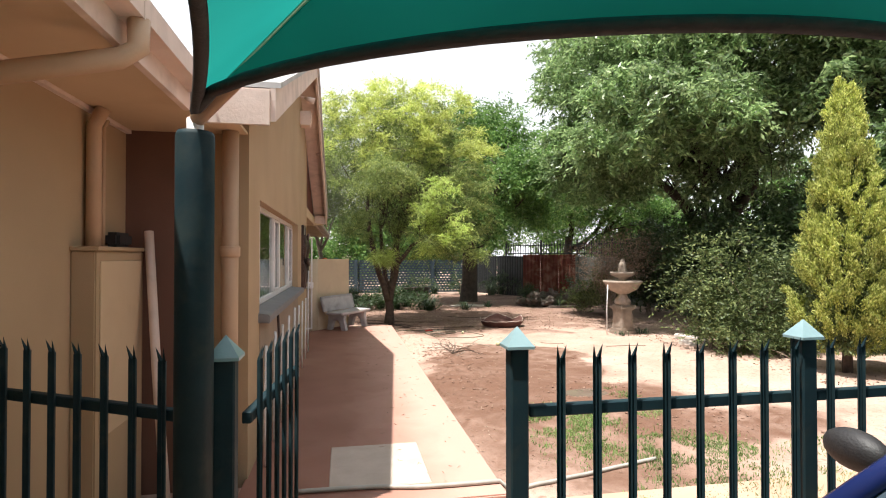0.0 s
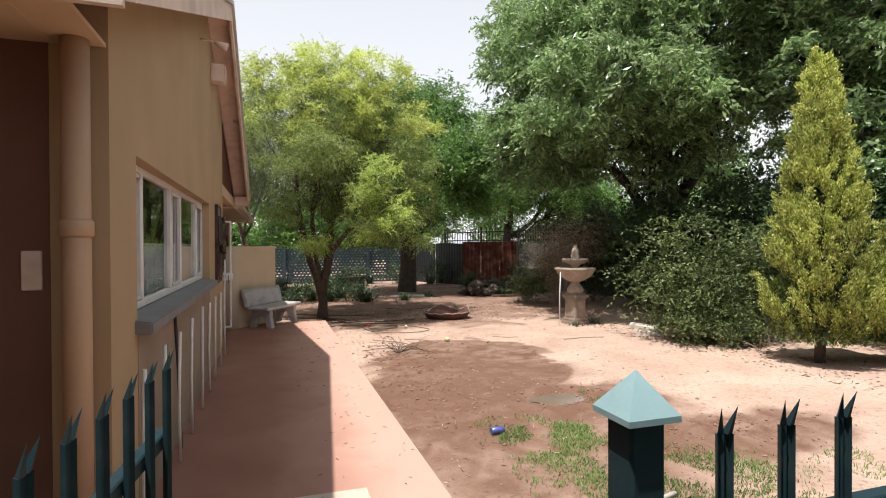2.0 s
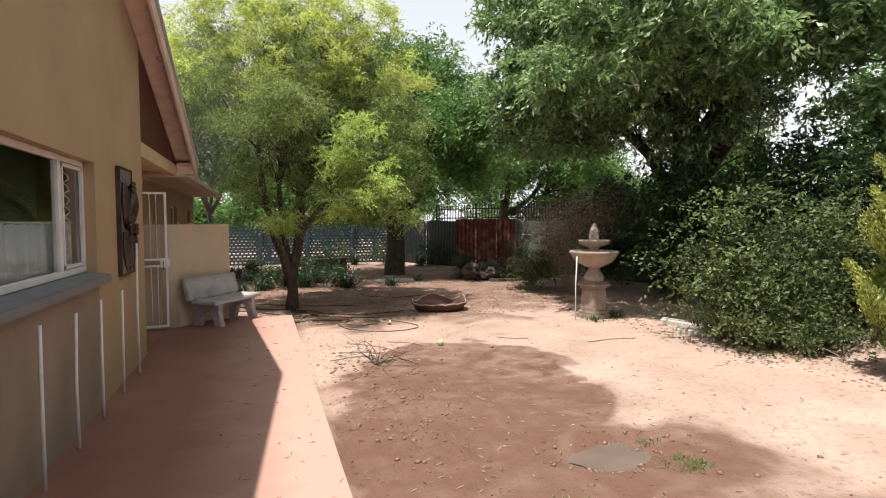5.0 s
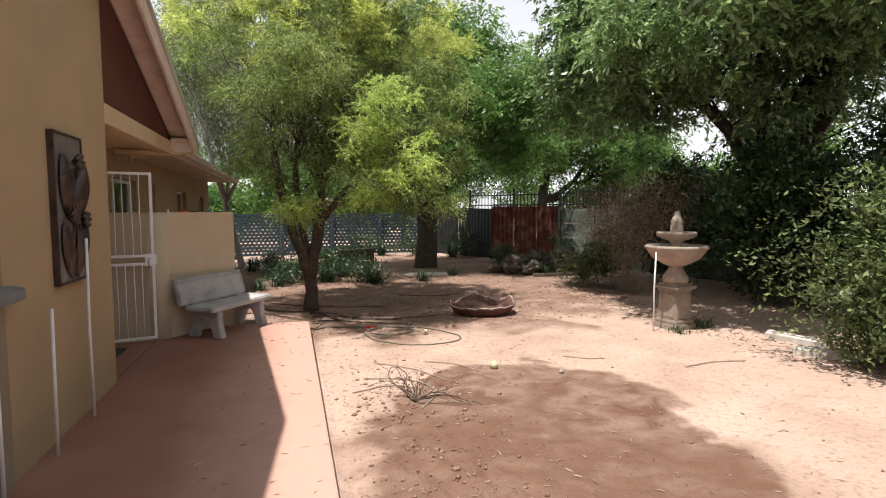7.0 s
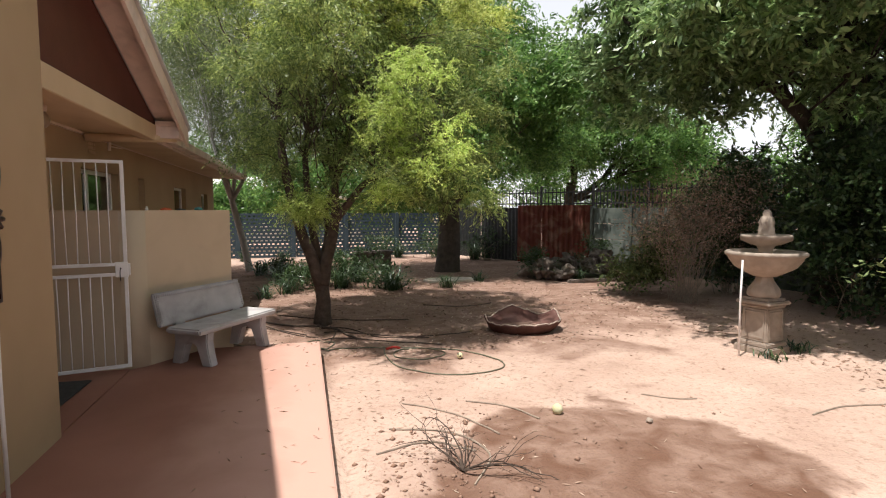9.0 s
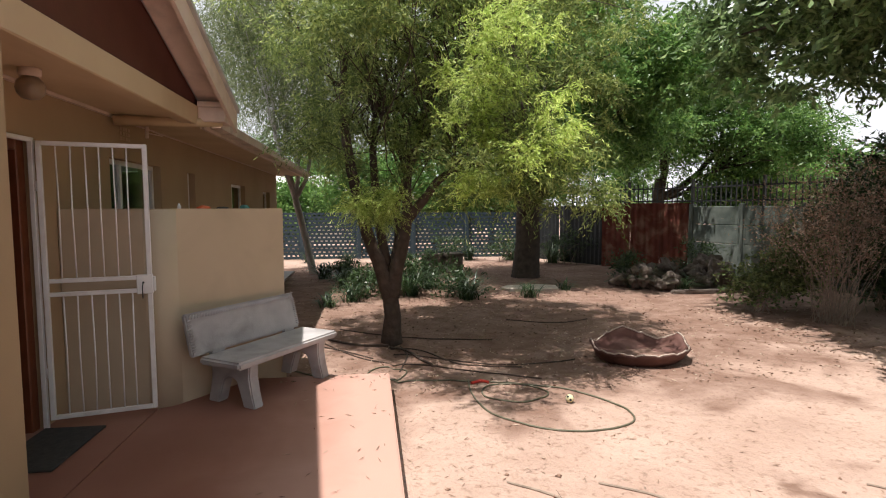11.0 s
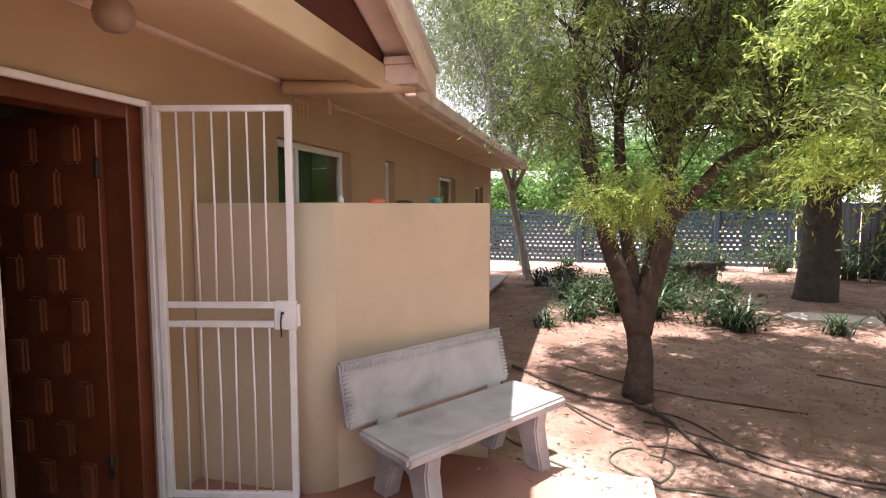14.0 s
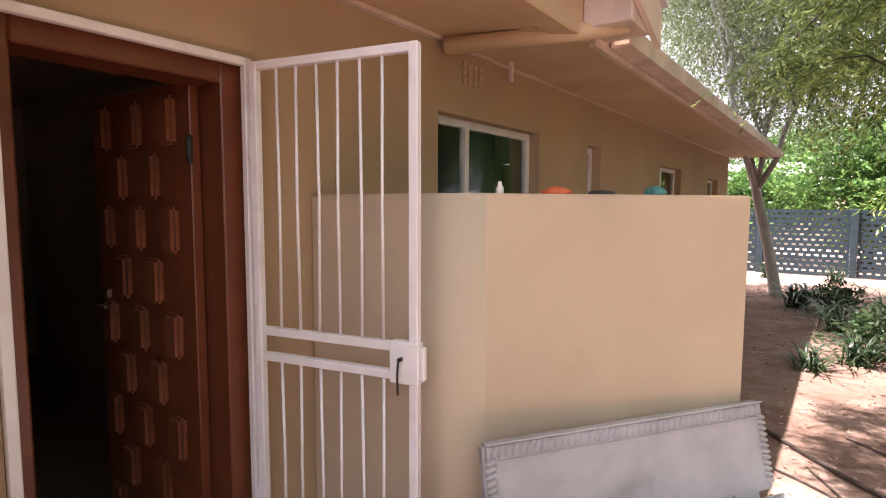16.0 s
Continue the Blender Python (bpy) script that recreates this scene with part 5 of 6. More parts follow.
def gutter(name, a, b, label):
    a, b = Vector(a), Vector(b)
    d = (b - a)
    root = thing(name, a, math.degrees(math.atan2(d.y, d.x)), label, "gutter")
    L = d.length
    bm = bmesh.new()
    w, h = 0.055, 0.10
    prof = [(-w, 0), (-w, h), (-w + 0.012, h), (-w + 0.012, 0.012), (w - 0.012, 0.012), (w - 0.012, h), (w, h), (w, 0)]
    lo = [bm.verts.new((0, y, z)) for y, z in prof]
    hi = [bm.verts.new((L, y, z)) for y, z in prof]
    for i in range(len(prof)):
        j = (i + 1) % len(prof)
        bm.faces.new((lo[i], lo[j], hi[j], hi[i]))
    bm.faces.new(lo[::-1])
    bm.faces.new(hi)
    part("channel", bm, PALE, root)
    for k in range(1, int(L / 1.2) + 1):
        bm = bmesh.new()
        box(bm, k * 1.2 - 0.012, -w - 0.004, -0.004, k * 1.2 + 0.012, w + 0.004, h + 0.004)
        part("bracket", bm, PALE, root)


gutter("long_gutter", (-0.60, 13.4, 2.39), (-0.60, 21.75, 2.31), "weathered cream gutter along the low eaves")
gutter("near_gutter", (-0.825, -6.0, 2.58), (-0.825, 3.36, 2.56), "weathered cream gutter along the near eaves")
bm = bmesh.new()
box(bm, -0.90, -6.0, 2.48, -0.865, 3.388, 2.60)
tagged(part("fascia_side", bm, PALE), "cream fascia board of the near eaves", "fascia", kind="structure")
bm = bmesh.new()
box(bm, -0.70, 13.2, 2.36, -0.665, 21.75, 2.47)
tagged(part("fascia_long", bm, PALE), "cream fascia board of the long eaves", "fascia", kind="structure")
bm = bmesh.new()
tube(bm, [(-0.80, 2.42, 2.585), (-0.80, 2.42, 2.47), (-0.86, 2.40, 2.42), (NX + 0.06, 2.25, 2.24)], 0.042, 12)
tagged(part("swan_neck_pipe", bm, PINKPIPE), "tan swan-neck pipe from gutter to wall", "downpipe")
bm = bmesh.new()
tube(bm, [(-0.50, 13.2, 2.43), (-0.80, 13.0, 2.39), (DX + 0.05, 12.75, 2.36)], 0.045, 12)
tagged(part("porch_pipe", bm, SOFFIT), "cream pipe running under the porch eaves", "pipe")
bm = bmesh.new()
box(bm, WX + 0.002, 8.70, 3.70, WX + 0.16, 8.92, 3.92)
for k in range(3):
    box(bm, WX + 0.16, 8.69, 3.74 + k * 0.06, WX + 0.175, 8.93, 3.78 + k * 0.06)
tagged(part("louvre_vent", bevelled(bm, 0.006), PALE), "pale louvred vent box high on the gable", "vent")
bm = bmesh.new()
for r in range(3):
    for c in range(4):
        box(bm, DX, 12.98 + c * 0.055, 2.22 + r * 0.045, DX + 0.008, 13.02 + c * 0.055, 2.25 + r * 0.045)
tagged(part("air_brick", bm, PINKPIPE), "pierced air brick high on the wall", "air brick")
bm = bmesh.new()
tube(bm, [(DX + 0.10, 13.35, 2.40), (DX + 0.10, 13.35, 2.28)], 0.018, 8)
tube(bm, [(DX + 0.10, 13.35, 2.33), (DX + 0.22, 13.42, 2.31)], 0.006, 6)
tagged(part("tap_bracket", bm, PALE), "small bracket hanging from the soffit", "bracket")

for y, z in ((7.65, 3.80), (10.58, 3.60)):
    lamp = thing("floodlight", (WX + 0.20, y, z), 0, "small pale floodlight fixed under the barge board", "floodlight", "floodlights on the gable")
    bm = bmesh.new()
    tube(bm, [(-0.05, 0, 0.02), (0.0, 0, 0.0), (0.07, 0.01, -0.02), (0.075, 0.01, -0.022)], [0.022, 0.034, 0.046, 0.040], 14)
    part("lamp_head", bm, PALE, lamp)
    bm = bmesh.new()
    tube(bm, [(-0.045, 0, 0.02), (-0.12, 0, 0.04), (-0.20, 0, 0.04)], 0.011, 8)
    part("lamp_arm", bm, PALE, lamp)

# small things along the screen wall's top
ORANGE = mat("faded_orange_plastic", (0.5, 0.09, 0.03), (0.6, 0.13, 0.04), 12, 0.5)
TEAL = mat("teal_plastic", (0.04, 0.16, 0.15), (0.06, 0.22, 0.2), 12, 0.5)


def on_wall(s):
    return SC0 + SD * s - SN * 0.06 + Vector((0, 0, 1.58))


def heap(name, s, w, h, material, label, category):
    bm = bmesh.new()
    bmesh.ops.create_icosphere(bm, subdivisions=3, radius=1)
    for v in bm.verts:
        k = 1 + 0.25 * noise.noise(v.co * 1.8 + Vector((s * 9, 0, 0)))
        v.co = Vector((v.co.x * w * k, v.co.y * 0.05, max(v.co.z, -0.2) * h * k + 0.2 * h))
    for f in bm.faces:
        f.smooth = True
    o = part(name, bm, material)
    o.matrix_basis = Matrix.Translation(on_wall(s)) @ pose(0, 0, 0, 0, 0, 52)
    return tagged(o, label, category)


heap("orange_glove", 0.42, 0.055, 0.022, ORANGE, "faded orange rubber glove lying on the wall", "glove")
heap("dark_rag", 0.60, 0.05, 0.014, BLACKSTEEL, "dark rag lying on the wall", "rag")
heap("teal_sponge", 0.83, 0.035, 0.028, TEAL, "teal plastic scourer on the wall", "scourer")
bm = bmesh.new()
lathe(bm, [(0.012, 0), (0.014, 0.003), (0.014, 0.02), (0.007, 0.03), (0.007, 0.042)], 14)
o = part("small_bottle", bm, WHITE)
o.location = on_wall(0.20)
tagged(o, "small white bottle standing on the wall", "bottle")


# yard things
def fountain():
    root = thing("stone_fountain", (6.26, 11.36, -0.11), 12, "weathered stone garden fountain with two basins", "fountain")
    for name, w, z0, z1 in (("plinth", 0.215, -0.05, 0.07), ("base_moulding", 0.19, 0.07, 0.13), ("neck_moulding", 0.175, 0.53, 0.57), ("cap_slab", 0.21, 0.57, 0.615), ("stem_foot", 0.17, 0.615, 0.65)):
        bm = bmesh.new()
        box(bm, -w, -w, z0, w, w, z1)
        part(name, bevelled(bm, 0.012, 2), STONE, root)
    bm = bmesh.new()
    v = box(bm, -0.165, -0.165, 0.13, 0.165, 0.165, 0.53)
    for q in v[4:]:
        q.co.x *= 0.92
        q.co.y *= 0.92
    part("pedestal", bevelled(bm, 0.012, 2), STONE, root)
    for side in range(4):
        bm = bmesh.new()
        m = pose(0, 0, 0, 0, 0, 90 * side)
        for b in ((-0.125, 0.17, -0.105, 0.49), (0.105, 0.17, 0.125, 0.49), (-0.105, 0.47, 0.105, 0.49), (-0.105, 0.17, 0.105, 0.19)):
            box(bm, b[0], -0.168, b[1], b[2], -0.150, b[3], m)
        part("panel_moulding", bm, STONE, root)
    flute = lambda a, z: 0.012 * abs(math.sin(6 * a)) if 0.66 < z < 0.86 else 0.0
    bm = bmesh.new()
    lathe(bm, [(0.16, 0.65), (0.172, 0.68), (0.165, 0.74), (0.125, 0.80), (0.092, 0.85), (0.088, 0.89), (0.12, 0.92)], 48, flute)
    part("stem", bm, STONE, root)
    bm = bmesh.new()
    lathe(bm, [(0.12, 0.90), (0.20, 0.94), (0.32, 1.01), (0.38, 1.09), (0.40, 1.13), (0.43, 1.15), (0.435, 1.18), (0.415, 1.20), (0.385, 1.19), (0.36, 1.13), (0.26, 1.06), (0.11, 1.04)], 56, lambda a, z: 0.006 * math.cos(20 * a) if z < 1.1 else 0)
    part("basin", bm, STONE, root)
    bm = bmesh.new()
    lathe(bm, [(0.09, 1.04), (0.075, 1.12), (0.07, 1.20), (0.10, 1.26), (0.19, 1.29), (0.26, 1.33), (0.275, 1.37), (0.27, 1.395), (0.245, 1.39), (0.19, 1.35), (0.07, 1.34)], 48, lambda a, z: 0.012 * math.cos(16 * a) if 1.3 < z < 1.36 else 0)
    part("upper_basin", bm, STONE, root)
    bm = bmesh.new()
    lathe(bm, [(0.085, 1.34), (0.09, 1.38), (0.085, 1.46), (0.075, 1.52), (0.082, 1.54), (0.06, 1.60), (0.04, 1.62), (0.045, 1.645), (0.02, 1.69)], 36, lambda a, z: 0.008 * math.sin(8 * a + 22 * z))
    part("finial", bm, STONE, root)


fountain()
bm = bmesh.new()
tube(bm, [(5.80, 11.22, -0.15), (5.81, 11.24, 0.5), (5.85, 11.27, 1.0)], 0.011, 8)
tagged(part("white_pipe", bm, WHITE), "thin white pipe standing beside the fountain", "pipe")


def clay_bowl():
    root = thing("broken_bowl", (3.95, 13.2, ground_z(4, 13.1) - 0.01), 0, "broken red-brown clay basin lying in the yard", "basin")

    def rim(a):
        lift = 0.13 * max(0.0, math.cos(a - 1.6)) ** 8 + 0.08 * max(0.0, math.cos(a - 2.95)) ** 24 + 0.11 * max(0.0, math.cos(a - 0.25)) ** 24
        return 0.155 + lift + 0.008 * math.sin(13 * a) + 0.006 * math.sin(29 * a)
    bm = bmesh.new()
    n = 72
    rings = []
    for r, k in ((0.30, 0.0), (0.42, 0.0), (0.50, 0.4), (0.545, 0.8), (0.57, 1.0), (0.53, 1.0), (0.50, 0.8), (0.47, 0.62), (0.38, 0.55), (0.2, 0.5)):
        rings.append([bm.verts.new((r * math.cos(a), r * math.sin(a) * 0.74, rim(a) * k if k > 0.5 else 0.16 * k)) for a in [2 * math.pi * i / n for i in range(n)]])
    for a, b in zip(rings, rings[1:]):
        for i in range(n):
            bm.faces.new((a[i], a[(i + 1) % n], b[(i + 1) % n], b[i])).smooth = True
    bm.faces.new(rings[0][::-1])
    bm.faces.new(rings[-1])
    part("bowl", bm, CLAY, root)
    bm = bmesh.new()
    bmesh.ops.create_circle(bm, cap_ends=True, segments=40, radius=0.475)
    for v in bm.verts:
        v.co.y, v.co.z = v.co.y * 0.76, 0.086
    part("soil_filling", bm, mat("dry_soil_filling", (0.16, 0.09, 0.065), (0.24, 0.145, 0.11), 9, 0.95, 0.6, 30), root, "dry brown soil filling")
    bm = bmesh.new()
    pts = [(0.55 * math.cos(a), 0.407 * math.sin(a), rim(a) + 0.008) for a in [2 * math.pi * i / n for i in range(n + 1)]]
    tube(bm, pts, 0.009, 6)
    part("rim", bm, mat("pale_broken_clay_rim", (0.42, 0.33, 0.27), (0.52, 0.42, 0.35), 12, 0.9, 0.3), root, "pale chipped rim")


clay_bowl()


def lump(name, place, size, material, label, category, seed, flat=1.0, detail=3, rough=0.35):
    bm = bmesh.new()
    bmesh.ops.create_icosphere(bm, subdivisions=detail, radius=1)
    for v in bm.verts:
        k = 1 + rough * noise.noise(v.co * 1.3 + Vector((seed * 7.3, seed, 0))) + rough * 0.35 * noise.noise(v.co * 4 + Vector((seed, 0, 3)))
        v.co = Vector((v.co.x * size[0] * k, v.co.y * size[1] * k, v.co.z * size[2] * k * flat))
    for f in bm.faces:
        f.smooth = detail > 2
    lo = min(v.co.z for v in bm.verts)
    for v in bm.verts:
        v.co.z -= lo + 0.12 * size[2]
    o = part(name, bm, material)
    o.matrix_basis = pose(*place, 0, 0, seed * 47)
    return tagged(o, label, category)


ROCK = mat("rockery_stone", (0.10, 0.075, 0.06), (0.19, 0.15, 0.125), 7, 0.95, 0.9, 25, (0.07, 0.05, 0.04), 4, 0.6, depth=0.03)
for i in range(26):
    a, rr = RNG.uniform(0, 2 * math.pi), math.sqrt(RNG.uniform(0, 1))
    x, y = 7.6 + 1.25 * rr * math.cos(a), 18.4 + 0.75 * rr * math.sin(a)
    k = RNG.uniform(0.13, 0.30)
    lump("rock", (x, y, ground_z(x, y) + 0.22 * (1 - rr)), (k, k * 0.8, k * RNG.uniform(0.5, 1.0)), ROCK, "rough brown-grey stone of the rockery", "rock", i + 1, rough=0.9)["group"] = "rockery stones"
bm = bmesh.new()
box(bm, 6.9, 17.35, -0.15, 8.5, 17.5, -0.06)
tagged(part("rockery_edging", bevelled(bm, 0.02, 2), ROCK), "low stone edging of the rockery", "edging")
bm = bmesh.new()
prism(bm, [(-0.55, -0.3), (0.5, -0.36), (0.62, 0.1), (0.3, 0.34), (-0.4, 0.32), (-0.66, 0.05)], "z", 0, 0.05)
o = part("flat_stone", bevelled(bm, 0.012, 2), mat("pale_flat_stone", (0.45, 0.38, 0.32), (0.56, 0.48, 0.41), 5, 0.9, 0.4, 40))
o.location = (4.35, 18.6, -0.15)
tagged(o, "pale flat stepping stone under the trees", "stone")
for i, x in enumerate((2.55, 3.12)):
    root = thing("stone_planter", (x, 21.6 + 0.1 * i, -0.15), i * 20, "rough square stone planter near the back fence", "planter", "pair of planters")
    bm = bmesh.new()
    box(bm, -0.23, -0.23, 0, 0.23, 0.23, 0.45)
    part("body", bevelled(bm, 0.03, 2), ROCK, root)
    bm = bmesh.new()
    box(bm, -0.26, -0.26, 0.45, 0.26, 0.26, 0.53)
    part("rim", bevelled(bm, 0.02, 2), ROCK, root)
for i, (x, y, rz) in enumerate(((7.05, 10.05, -74), (6.75, 9.35, -50))):
    bm = bmesh.new()
    box(bm, -0.38, -0.07, -0.06, 0.38, 0.07, 0.10)
    o = part("kerb_stone", bevelled(bm, 0.03, 3), mat("whitewashed_stone", (0.55, 0.50, 0.45), (0.66, 0.61, 0.55), 7, 0.9, 0.4, 40, (0.35, 0.27, 0.22), 4, 0.5))
    o.matrix_basis = pose(x, y, ground_z(x, y), 0, 0, rz)
    tagged(o, "whitewashed kerb stone edging the shrub bed", "kerb stone", "bed edging")

# ball, can, bottle top, sticks, hoses
bm = bmesh.new()
bmesh.ops.create_uvsphere(bm, u_segments=20, v_segments=12, radius=0.045)
for f in bm.faces:
    f.smooth = True
o = part("ball", bm, mat("dirty_yellow_ball", (0.52, 0.50, 0.25), (0.62, 0.60, 0.42), 14, 0.8, 0.3, 60, (0.25, 0.2, 0.12), 12, 0.5))
o.location = (2.94, 10.11, ground_z(3, 10.1) + 0.04)
tagged(o, "dirty yellow ball lying on the bare soil", "ball")
bm = bmesh.new()
bmesh.ops.create_uvsphere(bm, u_segments=20, v_segments=12, radius=0.036)
for f in bm.faces:
    f.smooth = True
patched = thing("patched_ball", (2.66, 12.0, ground_z(2.7, 12.0) + 0.032), 0, "small cream ball with dark patches inside the hose loop", "ball")
part("skin", bm, mat("cream_ball_skin", (0.60, 0.55, 0.32), (0.72, 0.66, 0.42), 14, 0.7, 0.2), patched)
for q in range(9):
    way = Vector((math.sin(2.4 * q) * math.sqrt(1 - (q / 4.5 - 0.9) ** 2), math.cos(2.4 * q) * math.sqrt(1 - (q / 4.5 - 0.9) ** 2), q / 4.5 - 0.9)).normalized()
    bm = bmesh.new()
    bmesh.ops.create_circle(bm, cap_ends=True, segments=5, radius=0.012, matrix=Matrix.Translation(way * 0.0352) @ way.to_track_quat("Z", "Y").to_matrix().to_4x4())
    geo = bmesh.ops.extrude_face_region(bm, geom=list(bm.faces))["geom"]
    for v in geo:
        if isinstance(v, bmesh.types.BMVert):
            v.co += way * 0.003
    part("patch", bm, BLACKSTEEL, patched)
bm = bmesh.new()
tube(bm, [(-0.062, 0, 0.03), (-0.058, 0, 0.03), (0.058, 0, 0.03), (0.062, 0, 0.03)], [0.023, 0.029, 0.029, 0.023], 20)
o = part("drink_can", bm, mat("blue_printed_can", (0.10, 0.12, 0.42), (0.16, 0.18, 0.5), 8, 0.3, 0.0, metal=0.4))
o.matrix_basis = pose(1.87, 5.50, ground_z(1.9, 5.5) + 0.004, 0, 0, 5)
tagged(o, "blue drink can lying beside the grass", "can")
for x, y, s in ((3.55, 9.75, 2),):
    lump("clod", (x, y, ground_z(x, y)), (0.03, 0.025, 0.02), STONE, "pale clod of earth on the bare soil", "clod", s + 30, detail=2)


def strand(name, pts, r, material, label, category, seg=6):
    """A line lying on the ground through the given points, smoothed."""
    p = [Vector((x, y, 0)) for x, y in pts]
    out = []
    for i in range(len(p) - 1):
        a, b, c, d = p[max(i - 1, 0)], p[i], p[i + 1], p[min(i + 2, len(p) - 1)]
        for k in range(8):
            s = k / 8
            q = 0.5 * ((2 * b) + (c - a) * s + (2 * a - 5 * b + 4 * c - d) * s * s + (3 * b - a - 3 * c + d) * s ** 3)
            on_path = -0.7 < q.x < 1.1 and 3.62 < q.y < 12.55
            q.z = (0.042 if on_path else rough_z(q.x, q.y)) + r
            out.append(q)
    bm = bmesh.new()
    tube(bm, out, r, seg)
    return tagged(part(name, bm, material), label, category)


HOSE = mat("faded_olive_hose", (0.085, 0.085, 0.05), (0.14, 0.13, 0.085), 9, 0.6, 0.1)
strand("garden_hose", [(-0.2, 13.6), (0.6, 12.9), (1.15, 12.85), (1.3, 13.15), (1.05, 13.3), (0.9, 13.05), (1.2, 12.8), (1.7, 12.75), (2.3, 12.55), (2.55, 12.25), (2.25, 12.05), (1.95, 12.25), (2.1, 12.55), (2.7, 12.35), (3.05, 11.85), (2.95, 11.45), (2.4, 11.38), (1.95, 11.75), (1.85, 12.3), (1.9, 12.8)], 0.008, HOSE, "faded olive hose lying in loops on the soil", "hose")
strand("pale_hose", [(-0.3, 3.88), (0.2, 3.86), (0.55, 3.80), (1.15, 3.80), (1.5, 3.86), (1.9, 3.96), (2.55, 4.12)], 0.016, mat("pale_grey_hose", (0.36, 0.34, 0.30), (0.46, 0.43, 0.38), 9, 0.6), "pale grey hose lying across the path's start", "hose")
strand("red_hose_end", [(1.9, 12.62), (2.0, 12.66), (2.07, 12.6)], 0.016, mat("red_plastic", (0.45, 0.03, 0.02), (0.5, 0.05, 0.03), 9, 0.4), "red hose connector on the soil", "hose connector")
for i, pts in enumerate([[(4.88, 9.5), (5.3, 9.6), (5.77, 9.55)], [(1.75, 10.7), (2.1, 10.35), (2.35, 9.8)], [(1.55, 10.15), (2.0, 9.95), (2.15, 9.55), (1.9, 9.15)], [(1.4, 9.75), (1.8, 9.85), (2.1, 9.6)], [(2.3, 10.6), (2.6, 10.35), (2.75, 10.0)], [(3.9, 10.35), (4.15, 10.15), (4.3, 10.1)], [(0.3, 14.5), (0.9, 13.6), (1.7, 13.2), (2.7, 12.6)], [(1.2, 13.9), (2.3, 13.2), (3.3, 13.3)], [(0.5, 15.2), (1.4, 14.6), (2.6, 14.3)], [(-0.4, 14.6), (0.4, 14.2), (1.0, 13.6)], [(3.0, 15.5), (3.7, 15.2), (4.3, 15.4)], [(0.0, 15.0), (0.7, 14.3), (1.25, 14.1), (1.5, 13.5), (1.6, 13.2)], [(0.9, 14.25), (1.5, 13.95), (1.9, 13.3), (2.6, 13.05)], [(1.3, 14.2), (1.35, 13.7), (1.22, 13.1)]]):
    strand("fallen_branch", pts, 0.007 + 0.001 * (i > 5) + 0.008 * (i == 11), (TWIG if i < 6 else BARK), "dry fallen branch lying on the soil", "branch", 5)["group"] = "fallen branches"


# a pulled-up dead bush lying by the path
dead = thing("dead_bush", (1.9, 9.35, rough_z(1.9, 9.35)), 0, "dry uprooted bush of thin twigs lying on the soil", "dead bush")
for i in range(10):
    bm = bmesh.new()
    a = RNG.uniform(-0.9, 3.4)
    d = Vector((math.cos(a), math.sin(a), 0)) * RNG.uniform(0.3, 0.75)
    pts = limb(bm, (0, 0, 0.02), d + Vector((0, 0, RNG.uniform(0.0, 0.05))), 0.007, 0.002, RNG.uniform(0.05, 0.3), 5, 8)
    for k in range(3):
        q = pts[2 + k]
        limb(bm, q, q + d * 0.3 + Vector(RNG.normal(size=3)) * 0.10 + Vector((0, 0, 0.05)), 0.003, 0.001, 0.1, 4, 4)
    part("twig", bm, BARK, dead)


# small plants
def strap_plant(place, n, length, name="strap_leaf_plant", label="clump of dark green strap leaves in the shade", wide=0.03, material=None):
    """A clump of arching strap leaves."""
    v, f = [], []
    for i in range(int(n * 1.5)):
        a = RNG.uniform(0, 2 * math.pi)
        L = length * RNG.uniform(0.6, 1.15)
        up, w = RNG.uniform(0.7, 1.7), wide * RNG.uniform(0.7, 1.2)
        d, s = np.array([math.cos(a), math.sin(a), 0]), np.array([-math.sin(a), math.cos(a), 0])
        k0 = len(v)
        b = np.array([RNG.normal() * 0.07, RNG.normal() * 0.07, 0])
        for k in range(6):
            t = k / 5
            p = b + d * L * t * (0.45 + 0.4 * t) + np.array([0, 0, 1]) * L * up * (t - 0.72 * t * t)
            ww = w * (0.6 + 0.8 * t - 1.38 * t * t) if k < 5 else 0.002
            v += [p - s * ww * 0.5, p + s * ww * 0.5]
        f += [(k0 + 2 * k, k0 + 2 * k + 1, k0 + 2 * k + 3, k0 + 2 * k + 2) for k in range(5)]
    o = raw(name, np.array(v), np.array(f), material or LEAF_STRAP)
    o.location = place
    return tagged(o, label, "plant")


for x, y, n, L in ((1.72, 18.0, 110, 1.15), (2.76, 17.4, 120, 1.0), (0.59, 17.5, 70, 0.7), (1.25, 18.5, 110, 1.25), (4.0, 17.5, 60, 0.6), (2.2, 18.9, 90, 1.0), (5.0, 18.3, 40, 0.5), (6.6, 18.3, 90, 0.95), (7.3, 17.7, 60, 0.7), (8.4, 19.2, 90, 0.9), (7.6, 19.0, 70, 0.9), (5.6, 24.8, 90, 1.2), (4.2, 25.0, 80, 1.1), (3.4, 25.2, 60, 0.9), (6.6, 23.6, 90, 1.4), (0.35, 19.2, 70, 0.9), (1.0, 20.2, 60, 0.8), (7.2, 24.0, 80, 1.3), (2.0, 24.9, 60, 0.8), (0.2, 17.0, 50, 0.5), (0.3, 25.0, 50, 0.7), (-1.0, 24.8, 50, 0.7)):
    strap_plant((x, y, ground_z(x, y) - 0.01), n * 2 // 3, L * 0.88)["group"] = "strap-leaved clumps"
strap_plant((-0.15, 20.9, -0.15), 45, 0.75, "aloe", "spiky dark aloe by the corner of the house", 0.07)
